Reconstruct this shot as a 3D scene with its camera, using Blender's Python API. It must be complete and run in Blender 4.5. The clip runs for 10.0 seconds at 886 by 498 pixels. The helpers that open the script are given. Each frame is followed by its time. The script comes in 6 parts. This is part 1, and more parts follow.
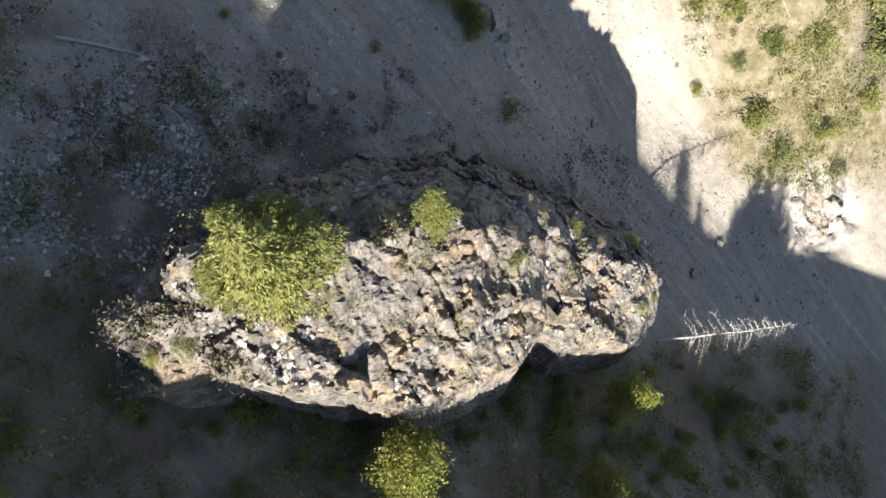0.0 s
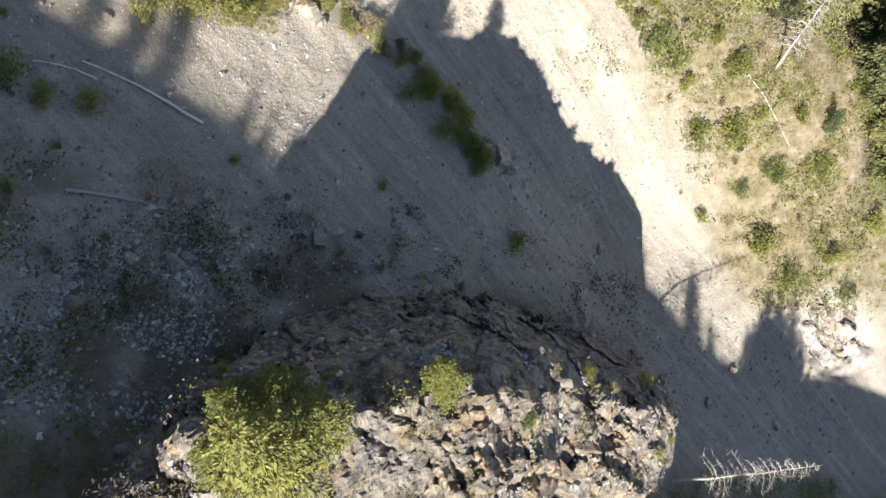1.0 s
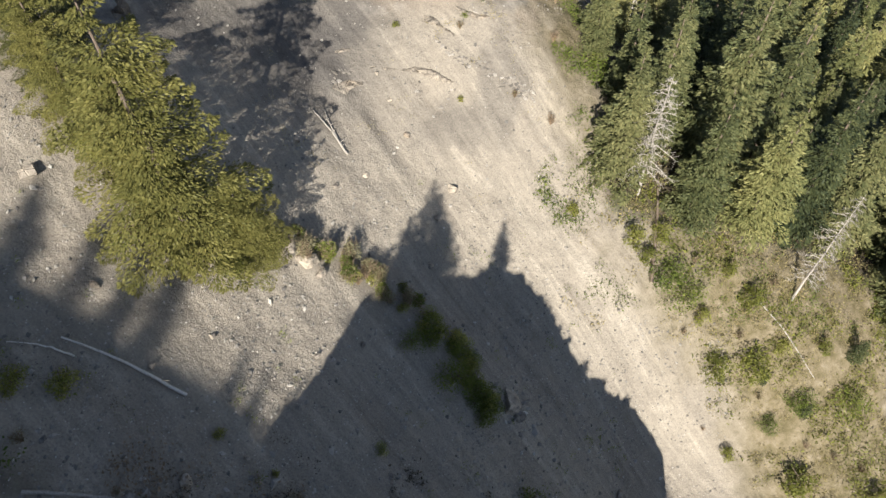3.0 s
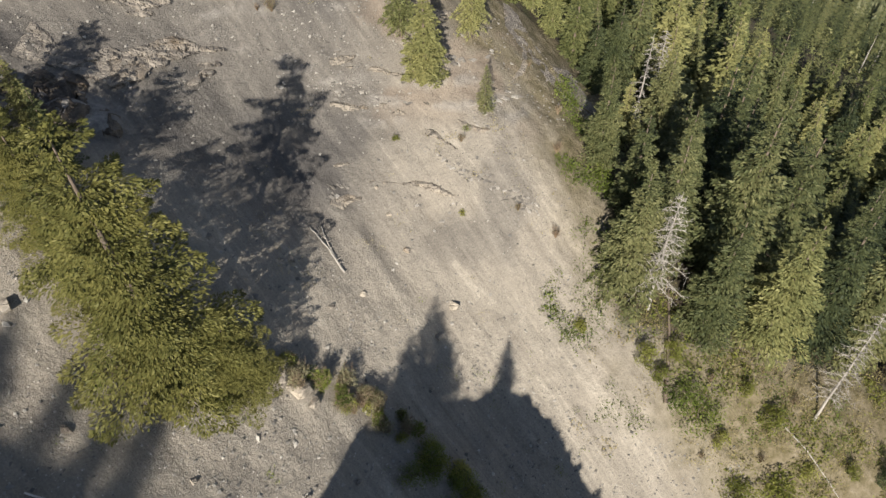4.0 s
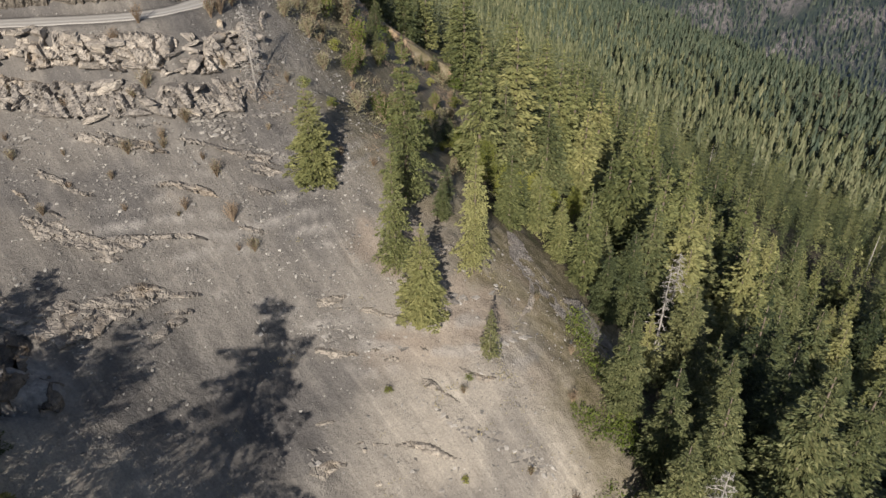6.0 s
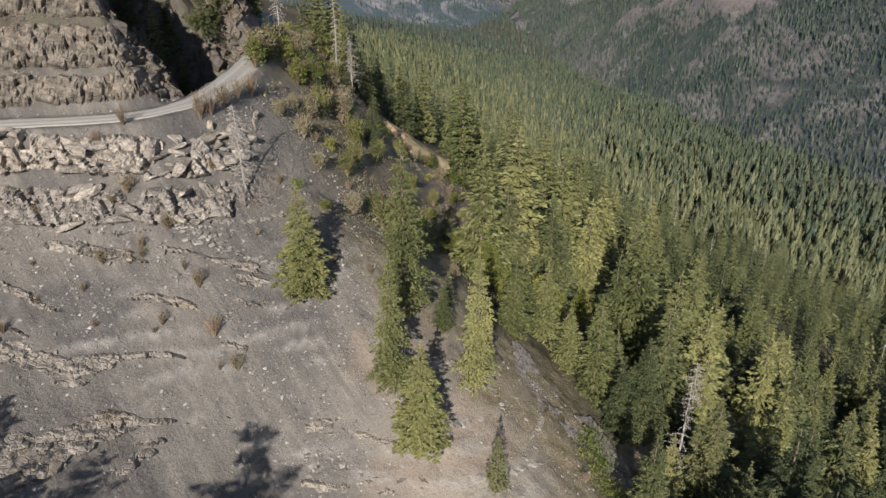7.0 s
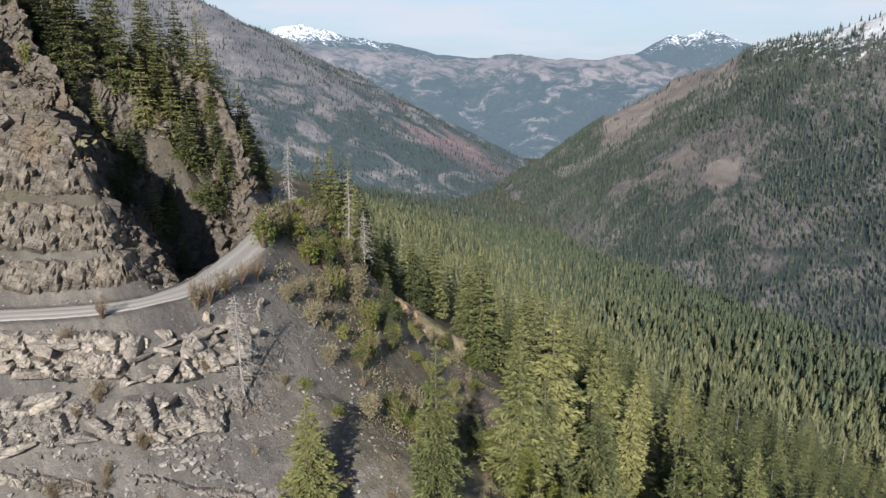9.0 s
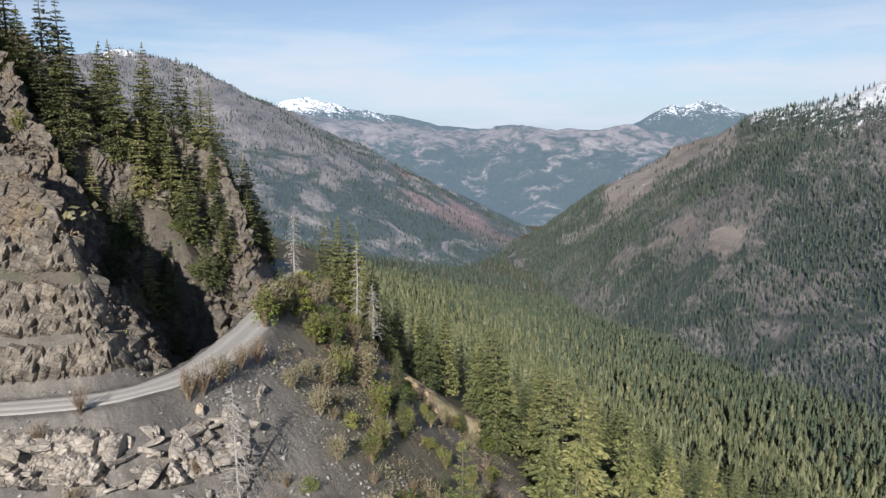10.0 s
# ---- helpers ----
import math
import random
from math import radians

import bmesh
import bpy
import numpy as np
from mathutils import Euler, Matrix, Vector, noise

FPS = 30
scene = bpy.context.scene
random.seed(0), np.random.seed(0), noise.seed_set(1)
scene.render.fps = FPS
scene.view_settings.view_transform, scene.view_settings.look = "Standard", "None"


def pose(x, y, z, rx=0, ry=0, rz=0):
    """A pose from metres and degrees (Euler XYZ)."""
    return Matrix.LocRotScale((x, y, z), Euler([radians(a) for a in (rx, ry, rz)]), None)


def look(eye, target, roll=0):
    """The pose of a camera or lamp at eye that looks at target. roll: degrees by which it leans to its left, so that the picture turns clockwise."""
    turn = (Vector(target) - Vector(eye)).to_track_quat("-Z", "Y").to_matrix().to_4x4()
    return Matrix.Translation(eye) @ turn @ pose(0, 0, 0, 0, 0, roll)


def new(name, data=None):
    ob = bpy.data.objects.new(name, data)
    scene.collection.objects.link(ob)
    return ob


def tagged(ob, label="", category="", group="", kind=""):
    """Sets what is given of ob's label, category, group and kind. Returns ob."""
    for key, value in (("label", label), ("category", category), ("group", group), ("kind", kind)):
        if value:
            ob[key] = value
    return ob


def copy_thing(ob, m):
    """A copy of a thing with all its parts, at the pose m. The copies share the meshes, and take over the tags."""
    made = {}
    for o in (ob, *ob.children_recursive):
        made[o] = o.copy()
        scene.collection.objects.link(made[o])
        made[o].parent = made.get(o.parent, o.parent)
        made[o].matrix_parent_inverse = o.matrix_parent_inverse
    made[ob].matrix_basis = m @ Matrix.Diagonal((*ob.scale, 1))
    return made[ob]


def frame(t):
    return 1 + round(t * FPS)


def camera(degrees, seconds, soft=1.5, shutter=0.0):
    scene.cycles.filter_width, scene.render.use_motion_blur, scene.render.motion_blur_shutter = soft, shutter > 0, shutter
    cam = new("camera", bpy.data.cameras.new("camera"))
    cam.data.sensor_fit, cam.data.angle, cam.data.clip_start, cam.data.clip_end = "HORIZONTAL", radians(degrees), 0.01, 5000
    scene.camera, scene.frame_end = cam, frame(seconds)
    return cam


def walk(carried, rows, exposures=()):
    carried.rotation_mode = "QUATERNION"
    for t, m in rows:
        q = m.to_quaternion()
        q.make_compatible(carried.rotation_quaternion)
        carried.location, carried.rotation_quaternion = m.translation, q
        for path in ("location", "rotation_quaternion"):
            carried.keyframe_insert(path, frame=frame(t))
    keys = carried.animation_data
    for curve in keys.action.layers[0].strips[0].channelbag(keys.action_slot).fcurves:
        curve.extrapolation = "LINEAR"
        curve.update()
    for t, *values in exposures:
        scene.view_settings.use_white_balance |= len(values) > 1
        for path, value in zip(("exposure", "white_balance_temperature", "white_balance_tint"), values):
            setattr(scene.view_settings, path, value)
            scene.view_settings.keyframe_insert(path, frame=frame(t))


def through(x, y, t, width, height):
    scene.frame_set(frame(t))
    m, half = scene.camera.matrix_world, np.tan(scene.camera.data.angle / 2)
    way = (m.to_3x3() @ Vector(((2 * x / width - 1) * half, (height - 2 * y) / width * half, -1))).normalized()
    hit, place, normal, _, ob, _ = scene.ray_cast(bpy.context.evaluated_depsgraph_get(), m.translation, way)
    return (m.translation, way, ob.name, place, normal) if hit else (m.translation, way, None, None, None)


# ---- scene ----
cam = camera(64.5, 10.0)
METRES, EYE, TILT, LEAN, TURN = 60.0, 100.0, -75.0, 0.0, 0.0
ROWS = [
    (0.0, 0.0, 0.0, 0.0, 0.0, 0.0, -0.0),
    (0.5, -0.0038, 0.0074, 0.0334, 0.15, 3.75, 0.05),
    (1.0, -0.0072, 0.0166, 0.0718, 0.25, 7.84, 0.15),
    (1.5, -0.0094, 0.0267, 0.1124, 0.32, 11.33, 0.18),
    (2.0, -0.0089, 0.0352, 0.153, 0.42, 14.36, 0.14),
    (2.5, -0.0093, 0.0466, 0.198, 0.43, 17.65, 0.14),
    (4.0, -0.0129, 0.0854, 0.34, 0.47, 27.24, 0.24),
    (4.5, -0.0132, 0.0989, 0.3866, 0.51, 30.43, 0.28),
    (5.0, -0.0124, 0.1123, 0.4403, 0.52, 34.01, 0.26),
    (5.5, -0.0115, 0.1273, 0.4934, 0.54, 37.66, 0.25),
    (7.0, -0.0206, 0.1756, 0.6491, 0.21, 47.84, 0.47),
    (7.5, -0.0323, 0.1919, 0.6967, -0.01, 51.3, 0.62),
    (8.0, -0.0486, 0.2104, 0.747, -0.19, 55.17, 0.72),
    (8.5, -0.0674, 0.2295, 0.7961, -0.19, 58.35, 0.71),
    (9.0, -0.0827, 0.246, 0.8419, -0.12, 61.12, 0.66),
    (9.5, -0.0971, 0.2644, 0.8934, -0.01, 64.24, 0.6),
    (10.0, -0.1089, 0.2811, 0.9446, 0.22, 66.64, 0.56),
]
walk(cam, [(t, pose(0, 0, EYE, TILT, LEAN, TURN) @ pose(METRES * x, METRES * y, METRES * z, 90 + pitch, roll, yaw)) for t, x, y, z, yaw, pitch, roll in ROWS],
     exposures=[(0.0, 1.97, 6250, 10), (1.0, 1.9, 6300, 10), (2.5, 1.5, 6500, 10), (4.0, 0.95, 6500, 10), (5.5, 0.76, 6450, 12), (7.5, 0.77, 6200, 13), (10.0, 0.86, 6050, 12)])

# ---------------------------------------------------------------- sky and sun
SUN = Vector((0.125, 1.0, -0.53)).normalized()          # the way the light goes
world = bpy.data.worlds.new("world")
scene.world = world
world.use_nodes = True
wn, wl = world.node_tree.nodes, world.node_tree.links
wn.clear()
sky = wn.new("ShaderNodeTexSky")
sky.sky_type, sky.sun_disc = "NISHITA", False
sky.sun_elevation = math.asin(-SUN.z)
sky.sun_rotation = math.atan2(-SUN.x, -SUN.y)
sky.altitude, sky.air_density, sky.dust_density, sky.ozone_density = 900, 1.0, 0.3, 1.6
coord = wn.new("ShaderNodeTexCoord")
sep = wn.new("ShaderNodeSeparateXYZ")
stretch = wn.new("ShaderNodeMapping")
stretch.inputs["Scale"].default_value = (1.0, 1.0, 7.0)
puff = wn.new("ShaderNodeTexNoise")
puff.inputs["Scale"].default_value, puff.inputs["Detail"].default_value, puff.inputs["Roughness"].default_value = 3.2, 8.0, 0.6
band = wn.new("ShaderNodeMapRange")
band.inputs["From Min"].default_value, band.inputs["From Max"].default_value = 0.20, 0.09
thick = wn.new("ShaderNodeMapRange")
thick.inputs["From Min"].default_value, thick.inputs["From Max"].default_value = 0.43, 0.62
mult = wn.new("ShaderNodeMath")
mult.operation = "MULTIPLY"
mixs = wn.new("ShaderNodeMixRGB")
mixs.inputs["Color2"].default_value = (5.2, 6.2, 7.3, 1)
back = wn.new("ShaderNodeBackground")
back.inputs["Strength"].default_value = 0.055
wout = wn.new("ShaderNodeOutputWorld")
wl.new(coord.outputs["Generated"], sep.inputs[0])
wl.new(coord.outputs["Generated"], stretch.inputs[0])
wl.new(stretch.outputs[0], puff.inputs["Vector"])
wl.new(sep.outputs["Z"], band.inputs["Value"])
wl.new(puff.outputs[0], thick.inputs["Value"])
wl.new(band.outputs[0], mult.inputs[0])
wl.new(thick.outputs[0], mult.inputs[1])
veil = wn.new("ShaderNodeMapRange")
veil.inputs["From Min"].default_value, veil.inputs["From Max"].default_value, veil.inputs["To Max"].default_value = 0.13, 0.02, 0.85
wl.new(sep.outputs["Z"], veil.inputs["Value"])
wl.new(veil.outputs[0], mixs.inputs["Fac"])
cloud = wn.new("ShaderNodeMixRGB")
cloud.inputs["Color2"].default_value = (7.4, 7.9, 8.4, 1)
wl.new(mult.outputs[0], cloud.inputs["Fac"])
pale = wn.new("ShaderNodeHueSaturation")
pale.inputs["Saturation"].default_value, pale.inputs["Value"].default_value = 0.84, 1.0
wl.new(sky.outputs[0], pale.inputs["Color"])
wl.new(pale.outputs[0], mixs.inputs["Color1"])
wl.new(mixs.outputs[0], cloud.inputs["Color1"])
wl.new(cloud.outputs[0], back.inputs["Color"])
wl.new(back.outputs[0], wout.inputs["Surface"])

sun = new("sun", bpy.data.lights.new("sun", "SUN"))
sun.data.energy, sun.data.angle, sun.data.color = 4.8, radians(0.53), (1.0, 0.92, 0.79)
sun.matrix_world = look((0, 0, 300), Vector((0, 0, 300)) + SUN)

# ---------------------------------------------------------------- materials
class Nodes:
    """A node material under construction."""

    def __init__(self, name):
        self.mat = bpy.data.materials.new(name)
        self.mat.use_nodes = True
        self.n, self.l = self.mat.node_tree.nodes, self.mat.node_tree.links
        self.bsdf = self.n["Principled BSDF"]
        self.out = self.n["Material Output"]
        self.bsdf.inputs["Specular IOR Level"].default_value = 0.25

    def add(self, kind, **values):
        node = self.n.new("ShaderNode" + kind)
        for key, value in values.items():
            node.inputs[key.replace("_", " ")].default_value = value
        return node

    def place(self, scale=(1, 1, 1), turn=(0, 0, 0), world_space=True):
        if world_space:
            src = self.n.new("ShaderNodeNewGeometry").outputs["Position"]
        else:
            src = self.n.new("ShaderNodeTexCoord").outputs["Object"]
        m = self.add("Mapping", Scale=scale, Rotation=turn)
        self.l.new(src, m.inputs["Vector"])
        return m.outputs[0]

    def noise(self, scale, at, detail=6.0, rough=0.6, warp=0.0):
        node = self.add("TexNoise", Scale=scale, Detail=detail, Roughness=rough, Distortion=warp)
        self.l.new(at, node.inputs["Vector"])
        return node.outputs[0]

    def cells(self, scale, at, feature="F1", out="Distance"):
        node = self.add("TexVoronoi", Scale=scale)
        node.feature = feature
        self.l.new(at, node.inputs["Vector"])
        return node.outputs[out]

    def ramp(self, fac, stops):
        node = self.add("ValToRGB")
        e = node.color_ramp.elements
        while len(e) < len(stops):
            e.new(0.5)
        for el, (p, c) in zip(e, stops):
            el.position = p
            el.color = (*c, 1) if len(c) == 3 else c
        self.l.new(fac, node.inputs[0])
        return node.outputs[0]

    def mix(self, fac, a, b, how="MIX"):
        node = self.add("MixRGB")
        node.blend_type = how
        for sock, v in zip(node.inputs, (fac, a, b)):
            if isinstance(v, (int, float)):
                sock.default_value = v
            elif isinstance(v, tuple):
                sock.default_value = (*v, 1)
            else:
                self.l.new(v, sock)
        return node.outputs[0]

    def math(self, how, a, b=0.0):
        node = self.add("Math")
        node.operation = how
        for sock, v in zip(node.inputs, (a, b)):
            if isinstance(v, (int, float)):
                sock.default_value = v
            else:
                self.l.new(v, sock)
        return node.outputs[0]

    def bump(self, height, strength, distance):
        node = self.add("Bump", Strength=strength, Distance=distance)
        self.l.new(height, node.inputs["Height"])
        self.l.new(node.outputs[0], self.bsdf.inputs["Normal"])

    def done(self, colour, rough=0.9):
        if isinstance(colour, tuple):
            self.bsdf.inputs["Base Color"].default_value = (*colour, 1)
        else:
            self.l.new(colour, self.bsdf.inputs["Base Color"])
        self.bsdf.inputs["Roughness"].default_value = rough
        return self.mat


def rock_colour(k, at):
    """Grey weathered rock with ochre and dark staining."""
    big = k.noise(0.16, at, 5)
    mid = k.noise(1.1, at, 7, 0.65)
    fine = k.noise(7.0, at, 6, 0.7)
    c = k.ramp(mid, [(0.28, (0.11, 0.105, 0.10)), (0.45, (0.25, 0.235, 0.22)), (0.62, (0.38, 0.355, 0.325)), (0.8, (0.5, 0.465, 0.42))])
    c = k.mix(k.ramp(big, [(0.56, (0, 0, 0)), (0.72, (0.5, 0.5, 0.5))]), c, (0.36, 0.27, 0.17))
    return k.mix(0.35, c, k.ramp(fine, [(0.3, (0.3, 0.3, 0.3)), (0.7, (1, 1, 1))]), "MULTIPLY")


def make_ground():
    k = Nodes("hillside")
    at = k.place()
    cover = k.n.new("ShaderNodeVertexColor")
    cover.layer_name = "cover"
    tint = k.n.new("ShaderNodeVertexColor")
    tint.layer_name = "tint"
    chan = k.n.new("ShaderNodeSeparateColor")
    k.l.new(cover.outputs["Color"], chan.inputs[0])
    tan = k.n.new("ShaderNodeSeparateColor")
    k.l.new(tint.outputs["Color"], tan.inputs[0])
    mid, fine, big = k.noise(0.7, at, 8, 0.65), k.noise(5.0, at, 6, 0.7), k.noise(0.05, at, 5)
    along = k.add("Mapping", Scale=(0.10, 1.1, 0.12))
    k.l.new(k.place((1, 1, 1), (0, 0, 0.78)), along.inputs["Vector"])
    streak = k.noise(0.5, along.outputs[0], 7, 0.62, 1.2)
    thin = k.add("Mapping", Scale=(0.14, 2.6, 0.14))
    k.l.new(k.place((1, 1, 1), (0, 0, 0.80)), thin.inputs["Vector"])
    lane = k.noise(0.9, thin.outputs[0], 6, 0.66, 0.8)
    both = k.math("ADD", k.math("MULTIPLY", streak, 0.5), k.math("ADD", k.math("MULTIPLY", lane, 0.22), k.math("MULTIPLY", mid, 0.28)))
    scree = k.ramp(both, [(0.34, (0.165, 0.146, 0.125)), (0.44, (0.225, 0.203, 0.175)), (0.54, (0.27, 0.245, 0.21)), (0.66, (0.37, 0.338, 0.29))])
    scree = k.mix(0.5, scree, k.ramp(fine, [(0.32, (0.45, 0.45, 0.45)), (0.5, (0.9, 0.9, 0.9)), (0.72, (1.3, 1.27, 1.2))]), "MULTIPLY")
    duff = k.ramp(mid, [(0.3, (0.032, 0.026, 0.019)), (0.5, (0.068, 0.055, 0.039)), (0.72, (0.125, 0.104, 0.07))])
    duff = k.mix(k.ramp(k.noise(0.35, at, 6, 0.7), [(0.46, (0, 0, 0)), (0.62, (0.8, 0.8, 0.8))]), duff, (0.055, 0.064, 0.026))
    dry = k.ramp(mid, [(0.25, (0.065, 0.058, 0.03)), (0.42, (0.115, 0.098, 0.055)), (0.58, (0.175, 0.148, 0.10)), (0.8, (0.27, 0.238, 0.185))])
    red = k.ramp(fine, [(0.3, (0.135, 0.10, 0.075)), (0.7, (0.25, 0.195, 0.15))])
    dark = k.ramp(both, [(0.33, (0.066, 0.062, 0.06)), (0.5, (0.098, 0.092, 0.088)), (0.7, (0.17, 0.158, 0.145))])
    dark = k.mix(0.5, dark, k.ramp(fine, [(0.32, (0.45, 0.45, 0.45)), (0.5, (0.9, 0.9, 0.9)), (0.72, (1.4, 1.36, 1.3))]), "MULTIPLY")
    scree = k.mix(chan.outputs[0], scree, dark)
    c = k.mix(chan.outputs[1], scree, duff)
    c = k.mix(tan.outputs[0], c, dry)
    c = k.mix(tan.outputs[1], c, red)
    c = k.mix(chan.outputs[2], c, rock_colour(k, at))
    c = k.mix(tan.outputs[2], c, (0.82, 0.83, 0.85))
    h = k.math("ADD", k.math("MULTIPLY", mid, 0.35), k.math("MULTIPLY", fine, 0.10))
    k.bump(h, 1.0, 0.9)
    return k.done(c, 0.95)


def make_rock(name, shift=(1, 1, 1)):
    k = Nodes(name)
    at = k.place()
    c = rock_colour(k, at)
    info = k.n.new("ShaderNodeObjectInfo")
    c = k.mix(1.0, c, k.ramp(info.outputs["Random"], [(0, (0.8, 0.79, 0.78)), (0.5, (1.05, 1.02, 0.98)), (1, (1.35, 1.3, 1.2))]), "MULTIPLY")
    c = k.mix(1.0, c, shift, "MULTIPLY")
    crack = k.cells(1.3, k.place((1, 1, 1.6), (0.4, 0.3, 0.2)), "DISTANCE_TO_EDGE")
    h = k.math("ADD", k.math("MULTIPLY", k.noise(2.2, at, 8, 0.7), 0.5), k.math("MINIMUM", k.math("MULTIPLY", crack, 3.0), 0.25))
    k.bump(h, 0.9, 0.35)
    return k.done(c, 0.9)


def make_stone(name, tones=None):
    k = Nodes(name)
    geo = k.n.new("ShaderNodeNewGeometry")
    c = k.ramp(geo.outputs["Random Per Island"], tones or [(0, (0.13, 0.125, 0.12)), (0.5, (0.23, 0.218, 0.2)), (0.75, (0.27, 0.256, 0.235)), (1, (0.38, 0.363, 0.333))])
    c = k.mix(0.4, c, k.ramp(k.noise(6, k.place(), 5), [(0.3, (0.4, 0.4, 0.4)), (0.7, (1, 1, 1))]), "MULTIPLY")
    return k.done(c, 0.9)


def make_road():
    k = Nodes("gravel_road")
    at = k.place()
    fine = k.noise(9, at, 6, 0.75)
    c = k.ramp(fine, [(0.3, (0.20, 0.19, 0.175)), (0.5, (0.29, 0.275, 0.255)), (0.75, (0.40, 0.38, 0.35))])
    uv = k.n.new("ShaderNodeVertexColor")
    uv.layer_name = "wear"
    c = k.mix(uv.outputs["Color"], c, (0.40, 0.385, 0.36))
    k.bump(fine, 0.5, 0.05)
    return k.done(c, 0.9)


def make_leaf(name, low, mid, high, through=0.3, by_tree=False):
    k = Nodes(name)
    geo = k.n.new("ShaderNodeNewGeometry")
    info = k.n.new("ShaderNodeObjectInfo")
    r = k.math("ADD", k.math("MULTIPLY", geo.outputs["Random Per Island"], 0.36), k.math("MULTIPLY", info.outputs["Random"], 0.45))
    if by_tree:
        tone = k.n.new("ShaderNodeVertexColor")
        tone.layer_name = "tone"
        r = k.math("ADD", k.math("MULTIPLY", geo.outputs["Random Per Island"], 0.33), k.math("MULTIPLY", tone.outputs["Color"], 0.5))
    stand_tone = k.noise(0.045, geo.outputs["Position"], 4, 0.65)
    r = k.math("ADD", r, k.math("MULTIPLY", stand_tone, 0.5))
    r = k.math("ADD", r, k.math("MULTIPLY", k.noise(0.22, geo.outputs["Position"], 1, 0.5), 0.5))
    r = k.math("SUBTRACT", r, 0.41)
    c = k.ramp(r, [(0.1, low), (0.5, mid), (0.92, high)])
    k.done(c, 0.65)
    glow = k.add("BsdfTranslucent")
    k.l.new(c, glow.inputs["Color"])
    blend = k.add("MixShader", Fac=through)
    k.l.new(k.bsdf.outputs[0], blend.inputs[1])
    k.l.new(glow.outputs[0], blend.inputs[2])
    k.l.new(blend.outputs[0], k.out.inputs["Surface"])
    return k.mat


def make_bark(name, dark, light):
    k = Nodes(name)
    n = k.noise(4, k.place((3, 3, 0.5), world_space=False), 6, 0.7)
    k.bump(n, 0.7, 0.05)
    return k.done(k.ramp(n, [(0.3, dark), (0.7, light)]), 0.9)


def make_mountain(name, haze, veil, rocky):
    """Far slopes: woods, pale scars and snow; aerial haze is painted on as blue emission."""
    k = Nodes(name)
    at = k.place()
    tint = k.n.new("ShaderNodeVertexColor")
    tint.layer_name = "tint"
    tan = k.n.new("ShaderNodeSeparateColor")
    k.l.new(tint.outputs["Color"], tan.inputs[0])
    mid = k.noise(0.0075, at, 10, 0.72, 0.6)
    fine = k.noise(0.06, at, 8, 0.8)
    wood = k.ramp(fine, [(0.35, (0.016, 0.026, 0.014)), (0.55, (0.04, 0.052, 0.026)), (0.72, (0.10, 0.09, 0.055))])
    bare = k.ramp(mid, [(0.3, (0.09, 0.076, 0.066)), (0.5, (0.15, 0.128, 0.112)), (0.72, (0.28, 0.255, 0.23))])
    c = k.mix(k.ramp(k.math("ADD", mid, k.math("MULTIPLY", tan.outputs[0], 0.35)), [(0.50 - rocky, (0, 0, 0)), (0.60 - rocky, (1, 1, 1))]), wood, bare)
    c = k.mix(k.ramp(tan.outputs[0], [(0.8, (0, 0, 0)), (1.0, (0.8, 0.8, 0.8))]), c, k.ramp(mid, [(0.35, (0.15, 0.122, 0.10)), (0.65, (0.31, 0.262, 0.215))]))
    c = k.mix(tan.outputs[1], c, k.ramp(mid, [(0.35, (0.15, 0.085, 0.072)), (0.65, (0.30, 0.185, 0.15))]))
    snow = k.ramp(k.math("ADD", tan.outputs[2], k.math("ADD", k.math("MULTIPLY", k.math("SUBTRACT", fine, 0.5), 2.2), k.math("MULTIPLY", k.math("SUBTRACT", mid, 0.5), 1.5))), [(0.45, (0, 0, 0)), (0.55, (1, 1, 1))])
    c = k.mix(snow, c, (0.8, 0.82, 0.86))
    k.bump(k.math("ADD", mid, fine), 1.0, 14.0)
    k.done(c, 0.95)
    # the slope itself glows faintly blue, standing in for hazy air
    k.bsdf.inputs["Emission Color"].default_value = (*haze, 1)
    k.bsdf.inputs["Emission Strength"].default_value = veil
    return k.mat


M_GROUND = make_ground()
def make_fin():
    """Fractured grey rock with soil and dry moss in its hollows."""
    k = Nodes("fin_rock")
    at = k.place()
    c = rock_colour(k, at)
    c = k.mix(1.0, c, (0.66, 0.65, 0.635), "MULTIPLY")
    soil = k.ramp(k.noise(0.42, at, 7, 0.7), [(0.55, (0, 0, 0)), (0.66, (0.85, 0.85, 0.85))])
    c = k.mix(soil, c, k.ramp(k.noise(3.0, at, 5), [(0.35, (0.055, 0.045, 0.032)), (0.65, (0.15, 0.125, 0.08))]))
    ochre = k.ramp(k.noise(0.3, k.place((1, 1, 2.2), (0.5, 0.2, 0.4)), 7, 0.72), [(0.50, (0, 0, 0)), (0.64, (0.75, 0.75, 0.75))])
    c = k.mix(ochre, c, k.ramp(k.noise(2.0, at, 5), [(0.35, (0.22, 0.145, 0.075)), (0.65, (0.44, 0.34, 0.22))]))
    dark = k.ramp(k.noise(0.8, k.place((1, 1, 1), (0.3, 0.5, 0.9)), 8, 0.75), [(0.36, (0.32, 0.32, 0.33)), (0.5, (1, 1, 1)), (0.62, (1.3, 1.28, 1.24))])
    c = k.mix(1.0, c, dark, "MULTIPLY")
    h = k.math("ADD", k.math("MULTIPLY", k.noise(2.6, at, 8, 0.75), 0.6), k.math("MULTIPLY", k.noise(9.0, at, 5, 0.7), 0.2))
    k.bump(h, 1.0, 0.4)
    return k.done(c, 0.92)


